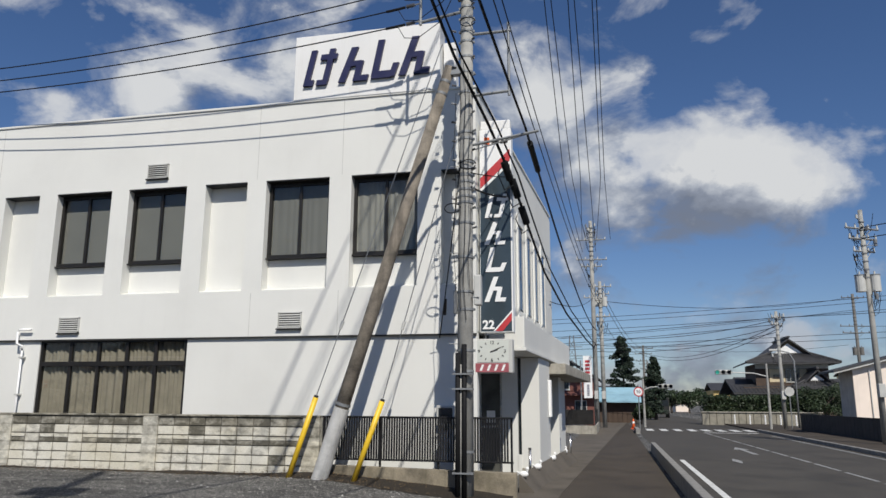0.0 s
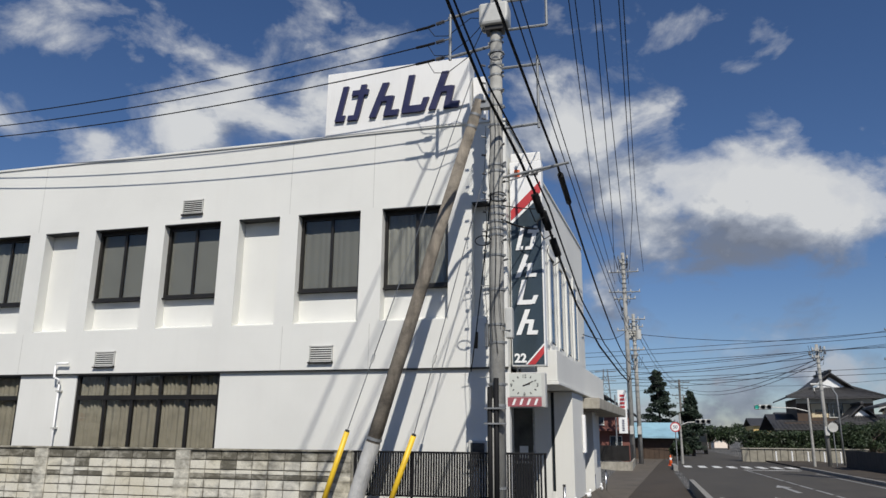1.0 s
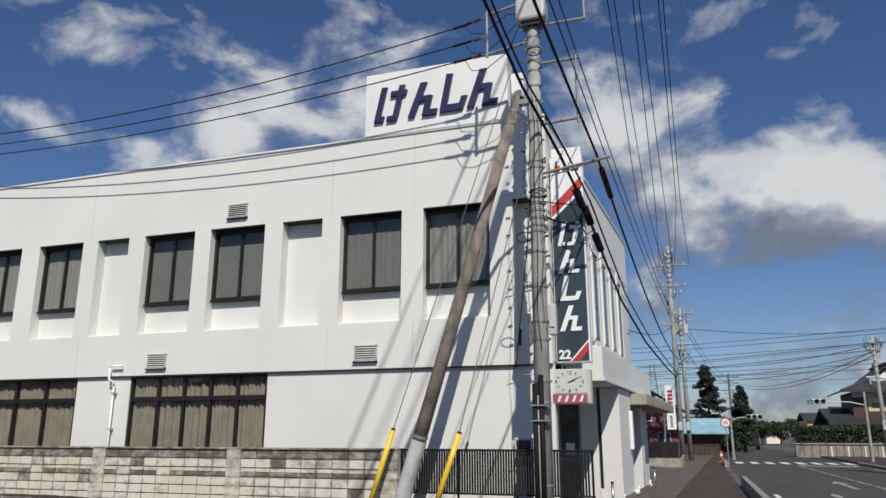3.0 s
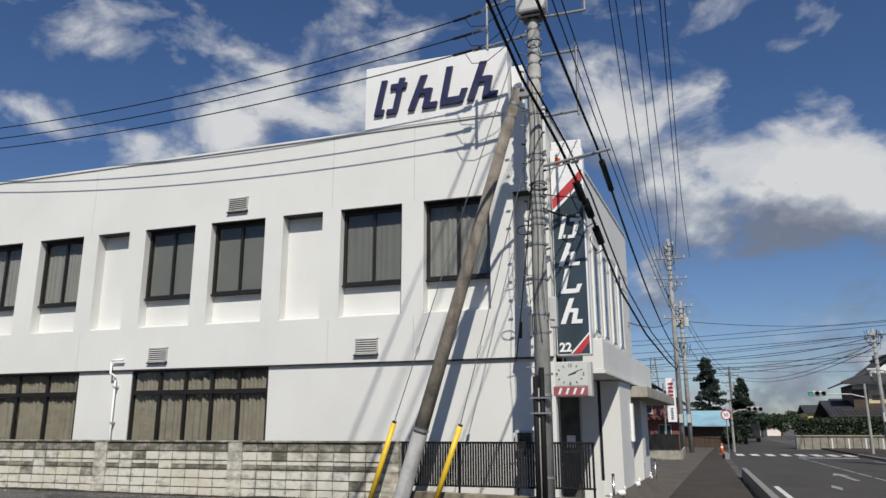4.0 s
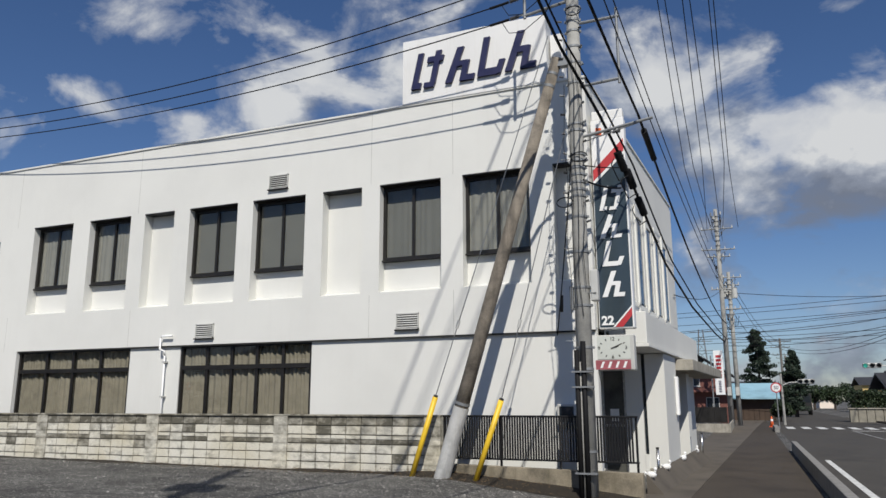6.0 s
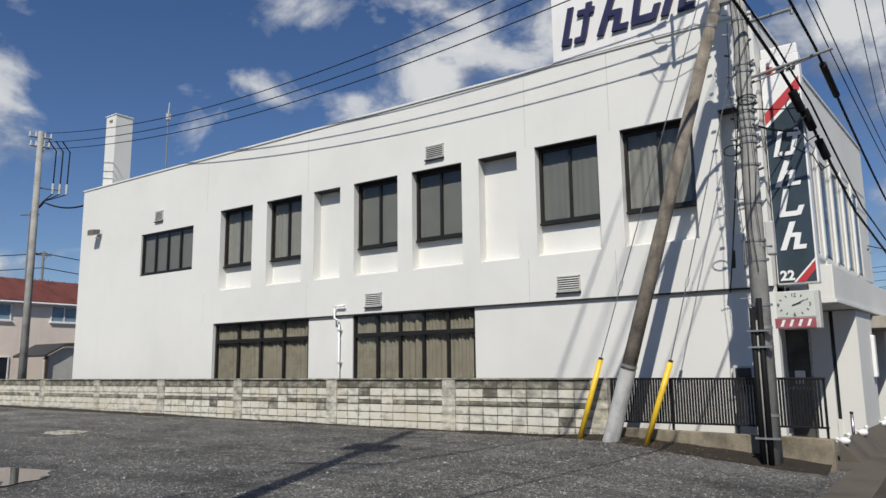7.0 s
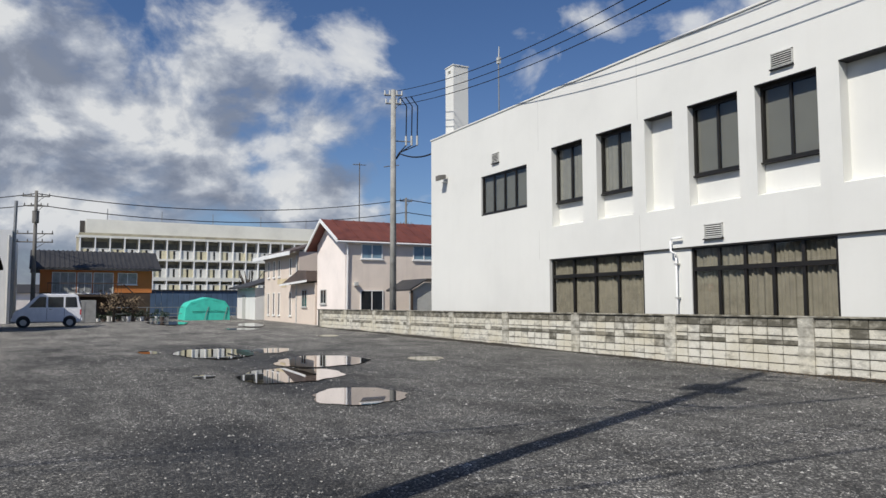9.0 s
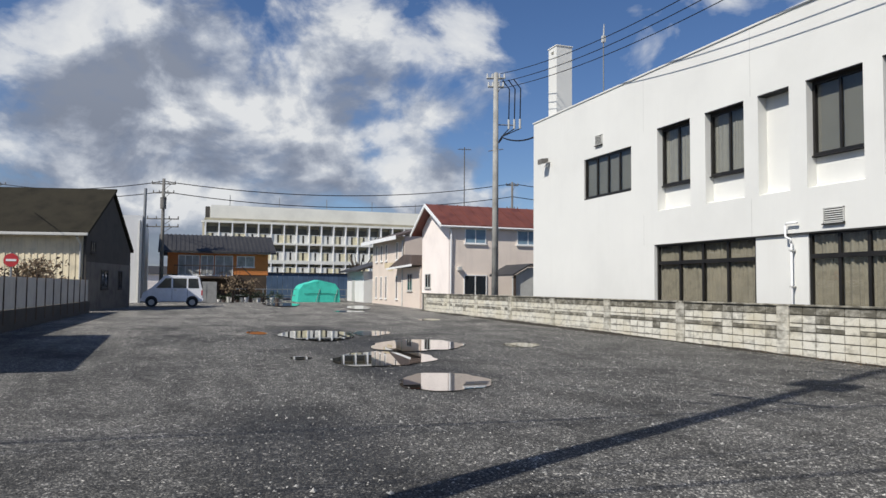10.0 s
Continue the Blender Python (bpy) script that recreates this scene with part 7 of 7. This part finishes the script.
def back_poles():
    street_pole(-50.0, -14.3, 9.7, 0.16, [(9.3, 0.9, 1.3), (8.6, 0.8, 1.3), (6.6, 1.2, 1.3), (6.0, 1.2, 1.3)], transformer=7.4, z0=0.3, boxes=False, dark=True, label="utility pole behind the white building")
    street_pole(-75.0, -30.5, 12.0, 0.16, [(11.6, 0.9, 1.3)], z0=0.3, boxes=False, dark=True, label="utility pole far behind the shed")
    street_pole(-48.5, 14.5, 10.9, 0.13, [(10.6, 0.55, 1.4), (8.5, 0.5, 1.4)], z0=0.3, boxes=False, dark=True, label="utility pole behind the red roof")
    for z, ze in ((9.5, 10.75), (8.7, 9.6)):
        cable("overhead_wire", "thin dark overhead wire behind the lot", sag((-50, -14.3, z), (-48.5, 14.5, ze), 1.1, 24), 0.035)
        cable("overhead_wire", "thin dark overhead wire behind the lot", sag((-50, -14.3, z), (-75, -30.5, z + 2.2), 0.6, 16), 0.035)
        cable("overhead_wire", "thin dark overhead wire behind the lot", sag((-48.5, 14.5, ze), (-46, 55, ze), 1.0, 16), 0.035)
    m = thing("tv_mast", "tall thin aerial mast on the clinic roof", "antenna", -36.6, 5.2, 6.1)
    part("mast", tube([(0, 0, 0), (0, 0, 5.1)], 0.035, 8), M_DARKPOLE, m)
    part("boom", tube([(-0.1, -0.45, 4.95), (0.1, 0.45, 4.95)], 0.02, 6), M_DARKPOLE, m)
    for k in range(6):
        part("element", tube([(-0.2, -0.4 + 0.16 * k, 4.95), (0.2, -0.4 + 0.16 * k, 4.95)], 0.014, 5), M_DARKPOLE, m)


back_poles()


def far_belt():
    """Low roofs and trees that close the distance."""
    rnd = random.Random(17)
    for k in range(26):
        a = math.radians(95 + 150 * k / 26 + rnd.uniform(-2, 2))
        d = rnd.uniform(150, 220)
        x, y = d * math.cos(a), d * math.sin(a)
        if -30 < x < 30 and y > 0:
            continue
        h = thing("distant_house", "distant low house with a grey roof", "house", x, y, 0.2, math.degrees(a) + 90, group="houses in the distance")
        w = rnd.uniform(5, 9)
        part("wall", box(-w, w, -4, 4, 0, 4.2), M_APT if k % 2 else M_CREAM, h)
        gable_roof(h, -w, w, -4, 4, 4.2, 6.0, M_GREYROOF, 0.5, "x")


far_belt()

# ---- what stands behind the camera and throws its shade on the lot ----
street_pole(6.35, -14.75, 16.2, 0.17, [(15.4, 0.95, 0.43), (14.6, 0.95, 0.43), (10.2, 0.8, 0.43)], transformer=12.2, label="concrete utility pole at the mouth of the lot", boxes=True)
cable("overhead_wire", "thin dark overhead wire over the mouth of the lot", sag((6.35, -14.75, 11.0), (-30, -24, 9.5), 0.8), 0.02)
cable("overhead_wire", "thin dark overhead wire over the mouth of the lot", sag((6.35, -14.75, 9.2), (-30, -26, 8.5), 0.8), 0.02)


def neighbour():
    n = thing("neighbour_house", "low plain house south of the lot", "house")
    part("body", box(-11.0, -2.6, -27, -19.0, -0.1, 4.0), M_SHEDWALL, n)
    part("roof", box(-11.3, -2.3, -27.3, -18.7, 4.002, 4.2), M_GREYROOF, n)


neighbour()


def opposite_side():
    """Unseen plain houses added across the road and behind, so that glass and water have something to mirror."""
    for x0, y0, w, d, h in ((26, -10, 9, 9, 5.5), (27, -28, 10, 12, 6.0), (-8, -48, 16, 10, 5.5), (-32, -46, 14, 10, 5.0), (4, -60, 14, 10, 6)):
        o = thing("house", "unseen plain house added outside the lot for reflections", "house")
        part("wall", box(x0, x0 + w, y0, y0 + d, -0.4, h), M_CREAM, o)
        gable_roof(o, x0, x0 + w, y0, y0 + d, h, h + 1.6, M_GREYROOF, 0.5, "y")


opposite_side()

# ---- puddles, dirt and loose stones on the lot ----


def puddle(cx, cy, rx, ry, seed, ang=0.0):
    rnd = random.Random(seed)
    ph = [rnd.uniform(0, 6.28) for _ in range(4)]
    n = 56
    vs = []
    for i in range(n):
        t = 2 * math.pi * i / n
        r = 1 + 0.07 * math.sin(2 * t + ph[0]) + 0.05 * math.sin(3 * t + ph[1]) + 0.04 * math.sin(7 * t + ph[2]) + 0.02 * math.sin(13 * t + ph[3])
        x, y = rx * r * math.cos(t), ry * r * math.sin(t)
        X, Y = cx + x * math.cos(ang) - y * math.sin(ang), cy + x * math.sin(ang) + y * math.cos(ang)
        vs.append((X, Y, ground_z(cx, cy) + 0.004 + 0.0048 * rx))
    ob = raw("puddle", vs, [tuple(range(n))], M_WATER)
    tagged(ob, "still rain puddle on the gravel lot", "puddle", "puddles on the lot", "structure")


for k, (cx, cy, rx, ry, an) in enumerate(((-1.05, -9.27, 1.06, 0.80, -0.3), (-4.75, -9.27, 1.55, 1.06, -0.25), (-11.7, -9.37, 2.3, 1.06, -0.18), (-12.2, -7.58, 1.2, 0.58, -0.25), (-7.75, -7.55, 1.85, 1.16, -0.3),
                                      (-7.2, -4.88, 0.72, 0.5, -0.35), (-5.22, -10.9, 0.4, 0.23, -0.2), (-13.0, -11.0, 0.8, 0.30, 0.0), (-35, -2.5, 4.5, 0.7, -0.2), (-29, -4.4, 1.6, 0.8, -0.2), (-41, -6.5, 5.0, 1.2, -0.1), (-20, -3.0, 0.9, 0.5, -0.3))):
    puddle(cx, cy, rx, ry, 60 + k, an)


def loose_stones():
    rnd = random.Random(23)
    vs, fs = [], []
    for k in range(9000):
        x, y = rnd.uniform(-14, 8.2), -12.9 + 12.6 * (1 - rnd.random()) ** 1.2
        if rnd.random() < 0.10:
            x, y = rnd.uniform(-20, 8), rnd.uniform(-0.6, -0.12)
        s = rnd.uniform(0.006, 0.016) * (2.0 if rnd.random() < 0.04 else 1)
        z = ground_z(x, y)
        i = len(vs)
        a = rnd.random() * 6.28
        for j in range(4):
            r = s * rnd.uniform(0.7, 1.3)
            vs.append((x + r * math.cos(a + 1.57 * j), y + r * math.sin(a + 1.57 * j), z - 0.002))
        vs.append((x + s * rnd.uniform(-0.3, 0.3), y + s * rnd.uniform(-0.3, 0.3), z + s * rnd.uniform(0.5, 0.9)))
        fs += [(i, i + 1, i + 4), (i + 1, i + 2, i + 4), (i + 2, i + 3, i + 4), (i + 3, i, i + 4)]
    m_ = mat("loose_stone", (0.38, 0.37, 0.34), 0.9, vary=0.4, scale=9, fine=30)
    tagged(raw("loose_gravel", vs, fs, m_), "loose pale gravel strewn over the lot", "gravel", kind="stuff")
    vs, fs = [], []
    for k in range(1500):
        x, y = rnd.triangular(-6, 8.2, 5.5), -0.12 - 0.75 * rnd.random() ** 1.6
        z = ground_z(x, y) + 0.03 + 0.10 * max(0.0, 1 + y / 0.6) * (1 if x > 3 else 0.4)
        i, a, r = len(vs), rnd.random() * 6.28, rnd.uniform(0.012, 0.034)
        for j in range(4):
            q = r if j % 2 else r * 0.45
            vs.append((x + q * math.cos(a + 1.57 * j), y + q * math.sin(a + 1.57 * j), z + rnd.uniform(0.0, 0.014)))
        fs.append((i, i + 1, i + 2, i + 3))
    m_ = mat("dry_leaf", (0.17, 0.115, 0.06), 0.9, vary=0.45, scale=14, fine=40)
    tagged(raw("leaf_litter", vs, fs, m_), "dry brown leaf litter along the fence foot", "leaves", kind="stuff")
    # soil heaped along the foot of the fence and plinth
    vs, fs = [], []
    n = 320
    w = 0.2
    for i in range(n + 1):
        x = -30 + 38.3 * i / n
        g = ground_z(x, 0)
        w = min(0.42, max(0.05, w + rnd.uniform(-0.07, 0.07)))
        k = max(0.0, min(1.0, (x - 2.8) / 1.6))
        h = 0.02 + 0.11 * w + 0.06 * k
        w_edge = w
        w = w + 0.38 * k
        vs += [(x, -w - 0.05, g - 0.01), (x, -w * 0.45 - 0.05, g + h * 0.6), (x, -0.02, g + h)]
        w = w_edge
    for i in range(n):
        a = 3 * i
        fs += [(a, a + 3, a + 4, a + 1), (a + 1, a + 4, a + 5, a + 2)]
    tagged(raw("soil_bank", vs, fs, M_WETDIRT, smooth=True), "bare soil and grit heaped along the fence", "soil", kind="structure")


loose_stones()

# ---- blocks of the fence ----


def fence_blocks():
    rnd = random.Random(8)
    hgt = 1.16 / 6
    meshes = {}

    def unit(w, f0, f1, material):
        key = (round(w, 3), f0, f1, material.name)
        if key not in meshes:
            bm = box(0.008, w - 0.009, 0.0, 0.05, f0 * hgt + (0.008 if f0 == 0 else 0.0), f1 * hgt - (0.009 if f1 == 1 else 0.0), 0.008)
            me = bpy.data.meshes.new("block")
            bm.to_mesh(me)
            bm.free()
            me.materials.append(material)
            meshes[key] = me
        return meshes[key]
    rest, rest_dark = bmesh.new(), bmesh.new()
    xs = sorted(PIERS)
    for k, px in enumerate(xs):
        lo = px + 0.36
        hi = xs[k + 1] if k + 1 < len(xs) else None
        if hi is None:
            continue
        n = 9
        w = (hi - lo) / n
        for row in range(6):
            top = row == 5
            for c in range(n):
                x, z = lo + c * w, row * hgt
                split = row == 3 and rnd.random() < 0.94
                cells = ((0.0, 0.56, True), (0.56, 1.0, False)) if split else ((0.0, 1.0, top or rnd.random() < 0.03),)
                for f0, f1, dark in cells:
                    dy = -0.008 + rnd.uniform(-0.003, 0.003) + (0.012 if dark else 0)
                    if lo > -13.5:
                        o = new("block", unit(w, f0, f1, (M_BLOCKD if top else M_BLOCKM) if dark else M_BLOCK))
                        o.location = (x, dy, z)
                        o.parent = fence
                    else:
                        add_box(rest_dark if dark else rest, x + 0.004, x + w - 0.006, dy, 0.05, z + f0 * hgt + 0.005, z + f1 * hgt - 0.006)
    tagged(part("far_dark_blocks", rest_dark, M_BLOCKD, fence), kind="stuff")
    tagged(part("far_blocks", rest, M_BLOCKFAR, fence), kind="stuff")


fence_blocks()
